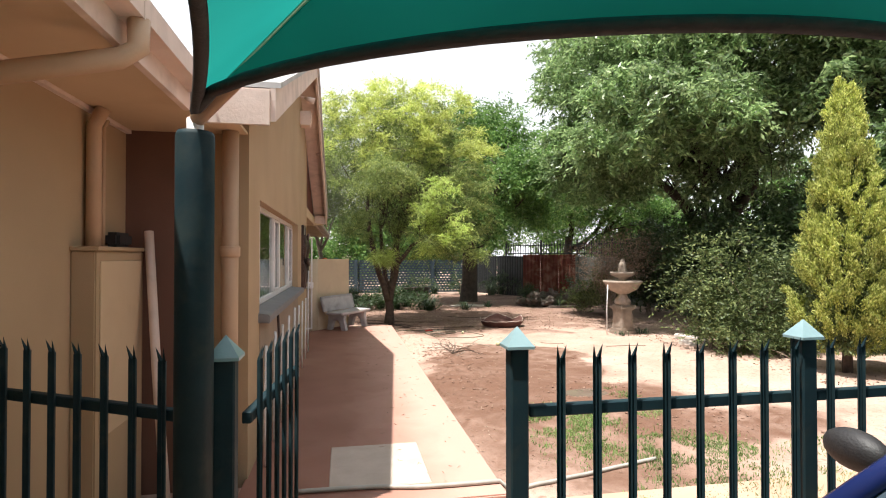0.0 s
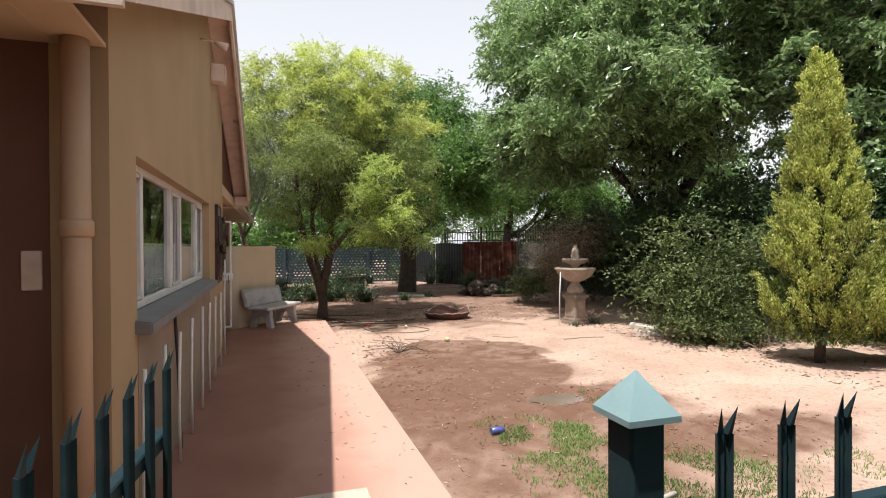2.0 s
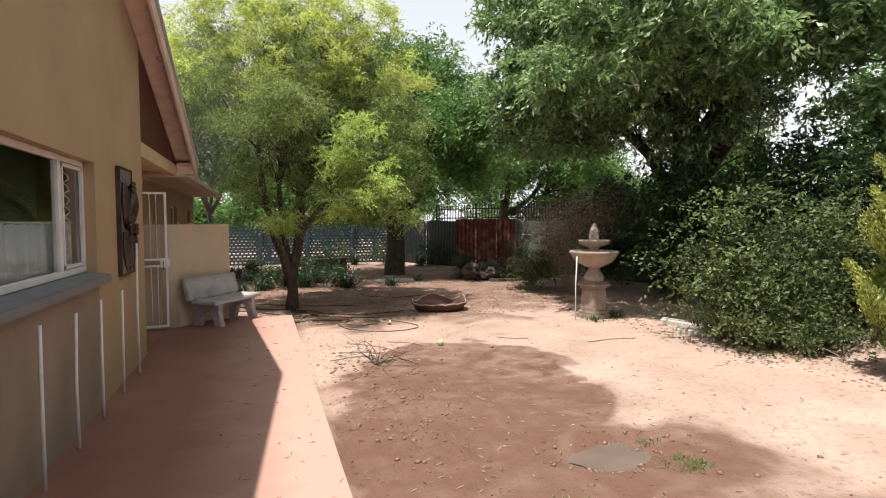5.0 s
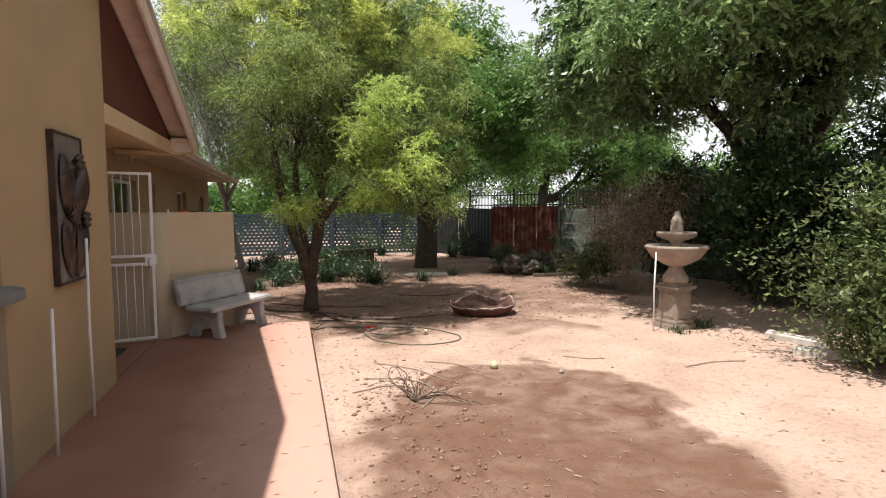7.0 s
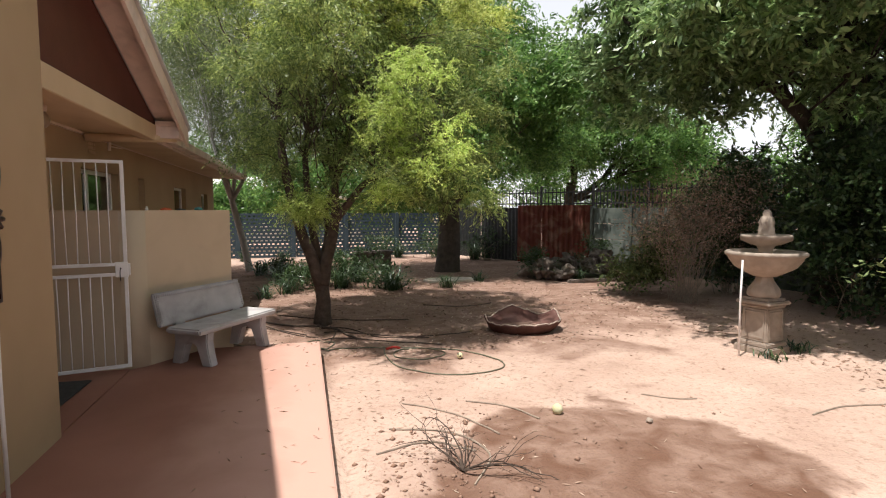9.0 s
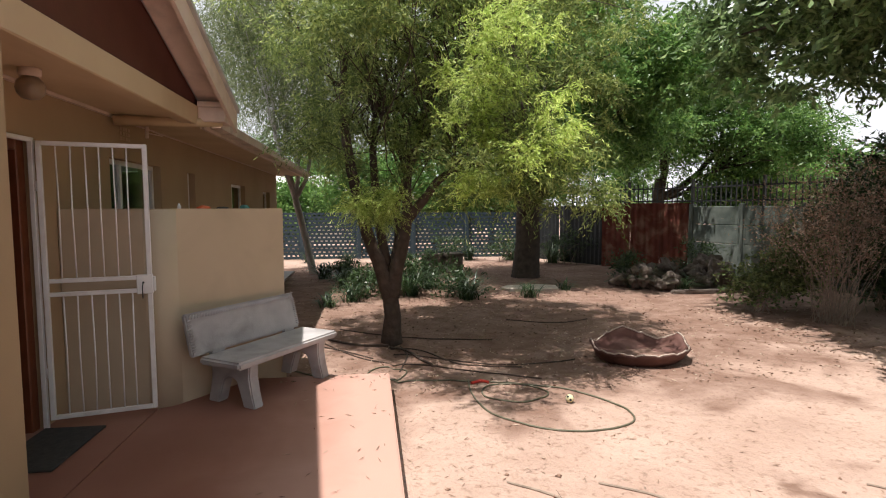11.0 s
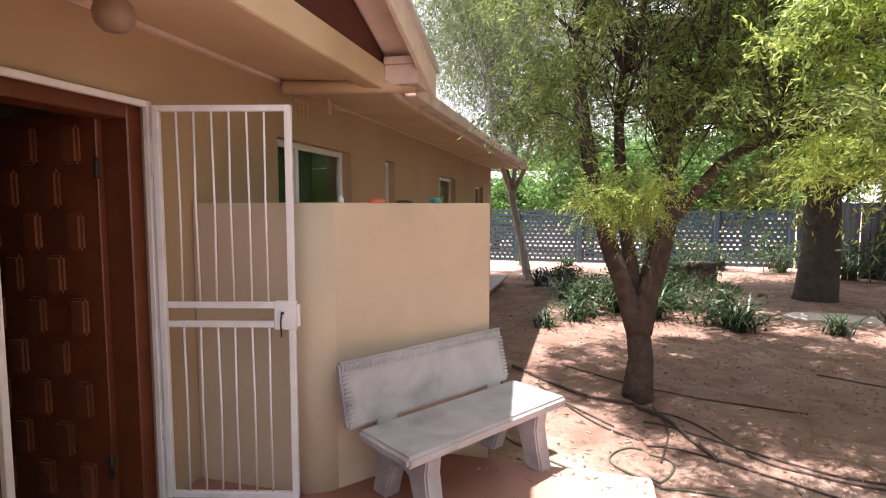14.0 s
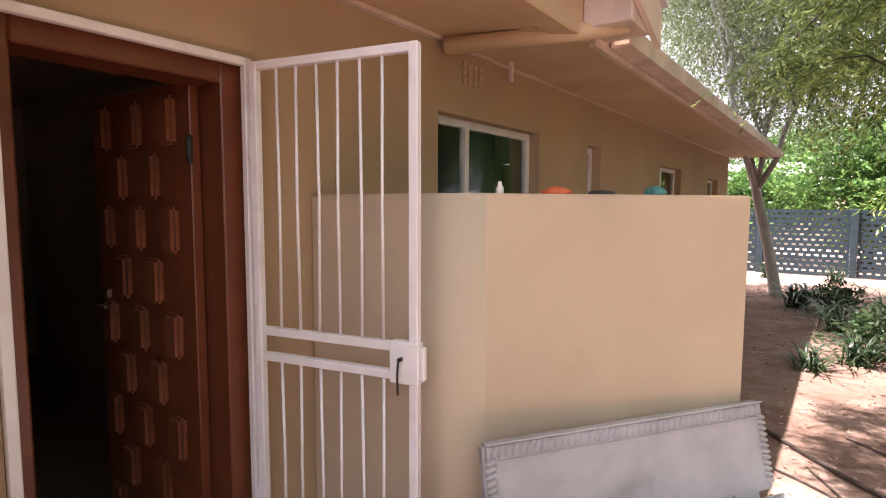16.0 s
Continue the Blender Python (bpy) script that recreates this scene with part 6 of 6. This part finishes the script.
strap_plant((2.6, 21.65, 0.36), 25, 0.3, "planter_plant", "short green plant growing in the stone planter")
strap_plant((6.05, 11.02, -0.11), 20, 0.2, "weed", "small green weed at the foot of the fountain", 0.02)
strap_plant((6.62, 11.2, -0.11), 30, 0.25, "weed", "small green weed at the foot of the fountain", 0.02)


def bush(name, place, blobs, clumps, sprays, per, length, leaf, material, label, stems=9, droop=0.3, rise=0.5, category="shrub", stem_r=0.011):
    """Many thin stems from one foot, with leafy sprays."""
    base = Vector(place)
    root = thing(name, base, 0, label, category)
    cen = in_blobs(blobs, clumps) - np.array(base)
    bm = bmesh.new()
    for k in range(stems):
        limb(bm, (RNG.normal() * 0.12, RNG.normal() * 0.12, -0.05), Vector(cen[k]), stem_r, 0.002, 0.15, 5, 6)
    tagged(part("stemwork", bm, TWIG, root), kind="stuff")
    n = clumps * sprays
    st = np.repeat(cen, sprays, 0) + RNG.normal(size=(n, 3)) * length * 0.3
    d = RNG.normal(size=(n, 3))
    d[:, 2] = d[:, 2] * 0.4 + rise
    d = unit(d) * length * RNG.uniform(0.6, 1.2, (n, 1))
    s = np.tile(np.linspace(0.05, 1, per), n)[:, None]
    dd = np.repeat(d, per, 0)
    pos = np.repeat(st, per, 0) + dd * s
    pos[:, 2:] -= droop * length * s ** 2
    pos[:, 2] = np.maximum(pos[:, 2], 0.02)
    way = dd / length + RNG.normal(size=pos.shape) * 0.6
    leaf_mesh("foliage", pos + RNG.normal(size=pos.shape) * leaf[0] * 0.3, way, leaf[0], leaf[1], material, root, lift=1.0)
    return root


def at(x, y):
    return (x, y, ground_z(x, y))


bush("arching_shrub", at(7.35, 8.75), [((7.4, 8.8, 0.8), (1.1, 1.0, 0.6)), ((6.4, 9.2, 1.1), (0.6, 0.4, 0.2)), ((6.6, 8.7, 0.65), (0.6, 0.5, 0.2)), ((7.9, 8.4, 1.45), (0.7, 0.7, 0.35)), ((7.1, 8.9, 1.75), (0.55, 0.5, 0.28)), ((7.2, 8.3, 0.35), (0.9, 0.5, 0.3))], 105, 10, 12, 0.6, (0.08, 0.036), LEAF_SHRUB, "spreading grey-green shrub with arching branches", 30, 0.35, 0.12)
for i, (x, y, r, h) in enumerate(((1.5, 18.4, 0.55, 0.7), (2.7, 17.7, 0.5, 0.55), (0.75, 18.0, 0.4, 0.45), (2.1, 19.2, 0.5, 0.6), (6.7, 18.9, 0.5, 0.6), (5.4, 24.6, 0.8, 0.9), (3.6, 25.0, 0.7, 0.7), (0.3, 20.4, 0.4, 0.4), (8.8, 19.6, 0.6, 0.9), (6.9, 23.2, 0.8, 1.2))):
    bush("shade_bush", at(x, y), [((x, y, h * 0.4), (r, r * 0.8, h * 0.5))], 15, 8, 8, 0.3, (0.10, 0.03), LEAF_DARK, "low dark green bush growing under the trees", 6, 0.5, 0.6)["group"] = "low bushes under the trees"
bush("low_border_plant", at(7.35, 7.85), [((7.2, 7.9, 0.15), (0.75, 0.22, 0.14)), ((6.7, 8.4, 0.22), (0.35, 0.3, 0.18))], 70, 8, 8, 0.16, (0.05, 0.022), LEAF_SHRUB, "low grey-green border plant at the edge of the bed", 10, 0.1, 0.8)
bush("pale_border_plant", at(6.75, 8.95), [((6.75, 8.9, 0.3), (0.45, 0.4, 0.28))], 50, 8, 9, 0.2, (0.05, 0.02), LEAF_SHRUB, "pale grey-green bushy plant behind the kerb stones", 10, 0.1, 0.8)
bush("dry_shrub", at(7.7, 14.6), [((7.6, 14.6, 1.3), (0.9, 0.8, 0.85)), ((8.2, 14.2, 1.6), (0.8, 0.8, 0.7))], 150, 10, 6, 0.5, (0.045, 0.02), DRYLEAF, "half-dry twiggy brown shrub against the wall", 70, 0.1, 0.4, stem_r=0.005)
bush("wall_shrub", at(7.2, 15.6), [((7.3, 15.4, 0.35), (0.6, 0.4, 0.38)), ((7.9, 15.4, 0.7), (0.5, 0.5, 0.6))], 90, 8, 9, 0.3, (0.07, 0.04), LEAF_SHRUB, "leafy green shrub growing beside the panel wall", 16, 0.3, 0.5)
# dark bushes added to stand in for the black shade along the wall
for i, (x, y, rx, ry, h) in enumerate(((9.3, 12.6, 1.3, 1.3, 2.6), (9.6, 10.6, 1.3, 1.4, 2.9), (9.6, 8.6, 1.2, 1.3, 2.8), (9.8, 6.6, 1.2, 1.3, 3.0), (9.8, 4.6, 1.2, 1.3, 2.8), (9.3, 15.2, 0.9, 1.0, 2.4), (9.9, 2.6, 1.2, 1.3, 2.4))):
    bush("shade_fill_bush", at(x, y), [((x, y, h * 0.5), (rx, ry, h * 0.5)), ((x + 0.3, y, h * 0.85), (rx * 0.8, ry * 0.8, h * 0.3))], 200, 9, 8, 0.42, (0.11, 0.05), LEAF_DARK, "dense dark green bush added to fill in shade under the trees", 16, 0.4, 0.4)["group"] = "dark bushes along the wall"


def cypress(x, y, h, rad, label):
    base = Vector((x, y, ground_z(x, y)))
    root = thing("golden_cypress", base, 0, label, "conifer")
    bm = bmesh.new()
    tube(bm, [(0, 0, -0.1), (0, 0, 0.4), (0.02, 0, h * 0.6), (0, 0.02, h * 0.92)], [0.075, 0.06, 0.035, 0.008], 10)
    part("trunk", bm, BARK, root)
    n = 620
    t = RNG.uniform(0, 1, n) ** 1.25
    prof = rad * np.clip((1 - t) ** 0.85 * (0.55 + 0.45 * np.minimum(t / 0.12, 1)), 0, None) + 0.02
    a = RNG.uniform(0, 2 * math.pi, n)
    rr = prof * RNG.uniform(0.80, 1.08, n) * (1 + 0.07 * np.sin(3 * a + 9 * t) + 0.05 * np.sin(7 * a + 4 * t))
    foot = np.stack([rr * np.cos(a), rr * np.sin(a), 0.30 + t * (h - 0.50)], 1)
    per = 150
    out = np.stack([np.cos(a), np.sin(a), np.zeros(n)], 1)
    axis = unit(out * 0.42 + np.array([0, 0, 1.0]) + RNG.normal(size=(n, 3)) * 0.18)
    L = 0.30 * RNG.uniform(0.7, 1.3, (n, 1)) * (1 - 0.35 * t[:, None])
    s = np.tile(np.linspace(0, 1, per), n)[:, None]
    ax, LL = np.repeat(axis, per, 0), np.repeat(L, per, 0)
    pos = np.repeat(foot, per, 0) + ax * LL * s + RNG.normal(size=(n * per, 3)) * 0.045 * np.sqrt(np.maximum(1.02 - s, 0)) * (0.4 + 1.2 * s)
    m = 16000
    t2, a2 = RNG.uniform(0, 1, m) ** 1.25, RNG.uniform(0, 2 * math.pi, m)
    r2 = rad * (1 - t2) ** 0.85 * 0.88 * np.sqrt(RNG.uniform(0, 1, m))
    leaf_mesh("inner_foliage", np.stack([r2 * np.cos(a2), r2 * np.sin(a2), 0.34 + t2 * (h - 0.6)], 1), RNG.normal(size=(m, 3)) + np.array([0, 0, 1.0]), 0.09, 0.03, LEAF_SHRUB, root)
    leaf_mesh("foliage", pos, ax + RNG.normal(size=pos.shape) * 0.4, 0.05, 0.015, LEAF_CYP, root)


cypress(7.15, 6.65, 4.25, 0.66, "golden-green conical cypress in the border")
cypress(7.95, 6.15, 2.0, 0.5, "small golden-green cypress beside the tall one")


# lawn patch, litter, clods: too many to count
def scatter_grass(patches):
    v, f = [], []
    for cx, cy, rx, ry, n in patches:
        a, r = RNG.uniform(0, 2 * math.pi, n), np.sqrt(RNG.uniform(0, 1, n))
        for x, y in zip(cx + rx * r * np.cos(a), cy + ry * r * np.sin(a)):
            if noise.noise((x * 3.0, y * 3.0, 5)) + 0.35 * noise.noise((x * 11, y * 11, 2)) < RNG.uniform(-0.35, 0.15):
                continue
            h = RNG.uniform(0.014, 0.038)
            b = RNG.uniform(0, 2 * math.pi)
            w, lean = RNG.uniform(0.0025, 0.0045), RNG.uniform(0.2, 0.9) * h
            dx, dy = math.cos(b), math.sin(b)
            z = rough_z(float(x), float(y)) - 0.004
            k = len(v)
            v += [(x - dy * w, y + dx * w, z), (x + dy * w, y - dx * w, z), (x + dx * lean * 0.4 + dy * w * 0.7, y + dy * lean * 0.4 - dx * w * 0.7, z + h * 0.65), (x + dx * lean, y + dy * lean, z + h)]
            f.append((k, k + 1, k + 2, k + 3))
    return tagged(raw("grass", np.array(v), np.array(f), GRASSM), "patchy bright green grass in the bare soil", "grass", kind="stuff")


scatter_grass([(2.3, 5.25, 0.5, 0.36, 5200), (2.75, 4.3, 0.8, 0.40, 5600), (2.3, 5.2, 0.7, 0.5, 900), (2.7, 4.3, 1.1, 0.6, 1400), (2.1, 5.75, 0.35, 0.18, 500), (3.3, 6.0, 0.22, 0.12, 500), (2.0, 4.7, 0.35, 0.3, 1500), (3.2, 5.3, 0.18, 0.1, 250), (3.0, 3.5, 1.1, 0.4, 4500), (4.2, 4.1, 0.5, 0.25, 900), (7.0, 5.4, 0.4, 0.2, 400), (3.35, 6.4, 0.12, 0.1, 200)])


def scatter_leaves(name, n, place, size, material, label):
    xy = np.array([place() for _ in range(n)])
    z = np.array([(0.043 if (-0.68 < x < 1.09 and 3.65 < y < 12.5) else rough_z(float(x), float(y)) + 0.004) for x, y in xy])
    way = RNG.normal(size=(n, 3)) * np.array([1, 1, 0.12])
    o = leaf_mesh(name, np.column_stack([xy, z + 0.004]), way, size[0], size[1], material, None, 0.1)
    return tagged(o, label, "litter", kind="stuff")


scatter_leaves("leaf_litter", 9000, lambda: (RNG.normal(3.0, 2.6), RNG.uniform(12.3, 24)), (0.05, 0.016), DRYLEAF, "dry brown leaf litter under the trees")
scatter_leaves("yard_litter", 1000, lambda: (1.15 + abs(RNG.normal(0, 1.6)), RNG.uniform(3.7, 12.5)), (0.06, 0.008), DRYLEAF, "dry straw and leaf bits on the bare soil")
scatter_leaves("path_litter", 160, lambda: (RNG.uniform(0.3, 1.08), RNG.uniform(3.7, 12.5)), (0.06, 0.008), DRYLEAF, "straw bits on the sunny edge of the path")
scatter_leaves("border_litter", 1800, lambda: (6.2 + abs(RNG.normal(0, 1.2)), RNG.uniform(4.0, 16)), (0.06, 0.02), DRYLEAF, "dry leaves along the shrub border")


def clods():
    v, f = [], []
    spots = [(1.75, 7.9, 0.45, 1.6, 520), (3.7, 4.95, 1.2, 0.4, 380), (2.95, 6.3, 0.6, 0.4, 200), (1.75, 9.4, 0.4, 0.7, 220), (3.5, 8.0, 2.5, 4.0, 350), (2.0, 10.0, 0.5, 0.5, 160)]
    base = np.array([(1, 0, 0), (0, 1, 0), (-1, 0, 0), (0, -1, 0), (0, 0, 1), (0, 0, -1)], float)
    tri = ((0, 1, 4), (1, 2, 4), (2, 3, 4), (3, 0, 4), (1, 0, 5), (2, 1, 5), (3, 2, 5), (0, 3, 5))
    for cx, cy, sx, sy, n in spots:
        for _ in range(n):
            x, y = RNG.normal(cx, sx * 0.6), RNG.normal(cy, sy * 0.6)
            if x < 1.14:
                continue
            s = min(RNG.gamma(2.0, 0.0042), 0.024)
            k = len(v)
            q = base * (s * RNG.uniform(0.6, 1.4, (6, 3))) * np.array([1, 1, 0.7]) + np.array([x, y, rough_z(float(x), float(y)) + s * 0.2])
            v += list(q)
            f += [(k + a, k + b, k + c) for a, b, c in tri]
    return tagged(raw("soil_clods", np.array(v), np.array(f), mat("damp_soil_clod", (0.20, 0.115, 0.08), (0.33, 0.205, 0.145), 20, 0.95, 0.4)), "crumbled clods of reddish soil", "soil", kind="stuff")


clods()
bm = bmesh.new()
k = 40
ring = [bm.verts.new(((0.36 + 0.05 * math.sin(3 * a) + 0.03 * math.sin(5 * a + 1)) * math.cos(a), (0.2 + 0.03 * math.sin(2 * a)) * math.sin(a), 0)) for a in [2 * math.pi * i / k for i in range(k)]]
bm.faces.new(ring)
o = part("water", bm, mat("muddy_puddle", (0.16, 0.115, 0.09), (0.20, 0.15, 0.12), 3, 0.08, 0.02, 20))
o.location = (2.95, 6.3, ground_z(2.95, 6.3) - 0.012)
tagged(o, "shallow muddy puddle in the bare soil", "puddle", kind="structure")


# beyond the yard
def neighbour_house():
    root = thing("neighbour_house", (-3.0, 36.0, -0.2), 0, "pale neighbouring house with a light roof beyond the fence", "house")
    cream = mat("pale_house_plaster", (0.62, 0.57, 0.50), (0.70, 0.65, 0.58), 3, 0.85, 0.1)
    bm = bmesh.new()
    box(bm, -9.0, 0, 0, 9.5, 5, 2.5)
    part("wall", bm, cream, root)
    bm = bmesh.new()
    prism(bm, [(-0.6, 2.4), (2.5, 3.5), (5.6, 2.4), (5.6, 2.5), (2.5, 3.62), (-0.6, 2.52)], "x", -9.6, 10.1)
    part("roof", bm, mat("pale_sheet_roof", (0.62, 0.60, 0.58), (0.72, 0.70, 0.68), 5, 0.6, 0.1), root)
    for x in (-6, -2.5, 1.0, 4.0, 7.0):
        bm = bmesh.new()
        box(bm, x, -0.03, 1.0, x + 1.3, 0.02, 2.0)
        w = part("window", bm, WHITE, root)
        bm = bmesh.new()
        box(bm, x + 0.06, -0.04, 1.06, x + 1.24, -0.031, 1.94)
        part("pane", bm, BLACKSTEEL, w)


neighbour_house()
bm = bmesh.new()
tube(bm, [(22.7, 32.8, -0.2), (22.7, 32.8, 3.0), (22.7, 32.8, 4.9)], [0.09, 0.075, 0.06], 10)
tagged(part("white_mast", bm, WHITE), "slender white mast beyond the yard wall", "mast")
bm = bmesh.new()
tube(bm, [(-0.9, 4.6, 3.05), (-0.9, 4.6, 3.36)], 0.05, 14)
tube(bm, [(-0.9, 4.6, 3.33), (-0.9, 4.6, 3.38)], 0.065, 14)
tagged(part("flue_pipe", bm, GREENSTEEL), "short dark green flue pipe on the roof", "flue")


# the blue vehicle whose corner shows under the net
def car():
    root = thing("parked_car", (2.42, 0.79, -0.005), 180, "dark blue hatchback car parked under the shade net", "car")
    blue = mat("dark_blue_car_paint", (0.012, 0.022, 0.10), (0.016, 0.028, 0.12), 3, 0.25, 0.0)
    rubber = mat("tyre_rubber", (0.02, 0.02, 0.02), (0.03, 0.03, 0.03), 20, 0.9)
    trim = mat("black_plastic_trim", (0.018, 0.016, 0.017), (0.028, 0.025, 0.025), 30, 0.55, 0.2, 120)
    side = [(-1.7, 0.25), (1.75, 0.25), (1.85, 0.5), (1.8, 0.72), (1.0, 0.90), (-1.6, 0.92), (-1.75, 0.6)]
    bm = bmesh.new()
    prism(bm, side, "y", -0.74, 0.74)
    part("body", bevelled(bm, 0.05, 3), blue, root)
    bm = bmesh.new()
    v = box(bm, -1.45, -0.70, 0.90, 0.98, 0.70, 1.40)
    for q in v[4:]:
        q.co.y *= 0.78
        q.co.x = -1.2 if q.co.x < 0 else 0.30
    part("cabin", bevelled(bm, 0.03, 2), mat("tinted_car_glass", (0.05, 0.07, 0.09), (0.06, 0.08, 0.10), 2, 0.08, 0.0), root)
    bm = bmesh.new()
    v = box(bm, -1.25, -0.56, 1.37, 0.34, 0.56, 1.42)
    part("roof", bevelled(bm, 0.02, 2), blue, root)
    for s in (-1, 1):
        bm = bmesh.new()
        tube(bm, [(1.0, s * 0.695, 0.91), (0.32, s * 0.55, 1.39)], 0.035, 8)
        part("pillar", bm, blue, root)
        bm = bmesh.new()
        bmesh.ops.create_icosphere(bm, subdivisions=3, radius=1)
        for q in bm.verts:
            q.co = Vector((0.06 * q.co.x + 0.72, 0.115 * q.co.y + s * 0.87, 0.07 * q.co.z + 1.0))
        for f in bm.faces:
            f.smooth = True
        m = part("mirror", bm, trim, root, "black plastic wing mirror")
        for x in (-1.15, 1.2):
            bm = bmesh.new()
            tube(bm, [(x, s * 0.60, 0.29), (x, s * 0.76, 0.29)], 0.29, 24)
            w = part("wheel", bm, rubber, root)
            bm = bmesh.new()
            tube(bm, [(x, s * 0.745, 0.29), (x, s * 0.768, 0.29)], 0.18, 20)
            part("rim", bm, WHITE, w)


car()
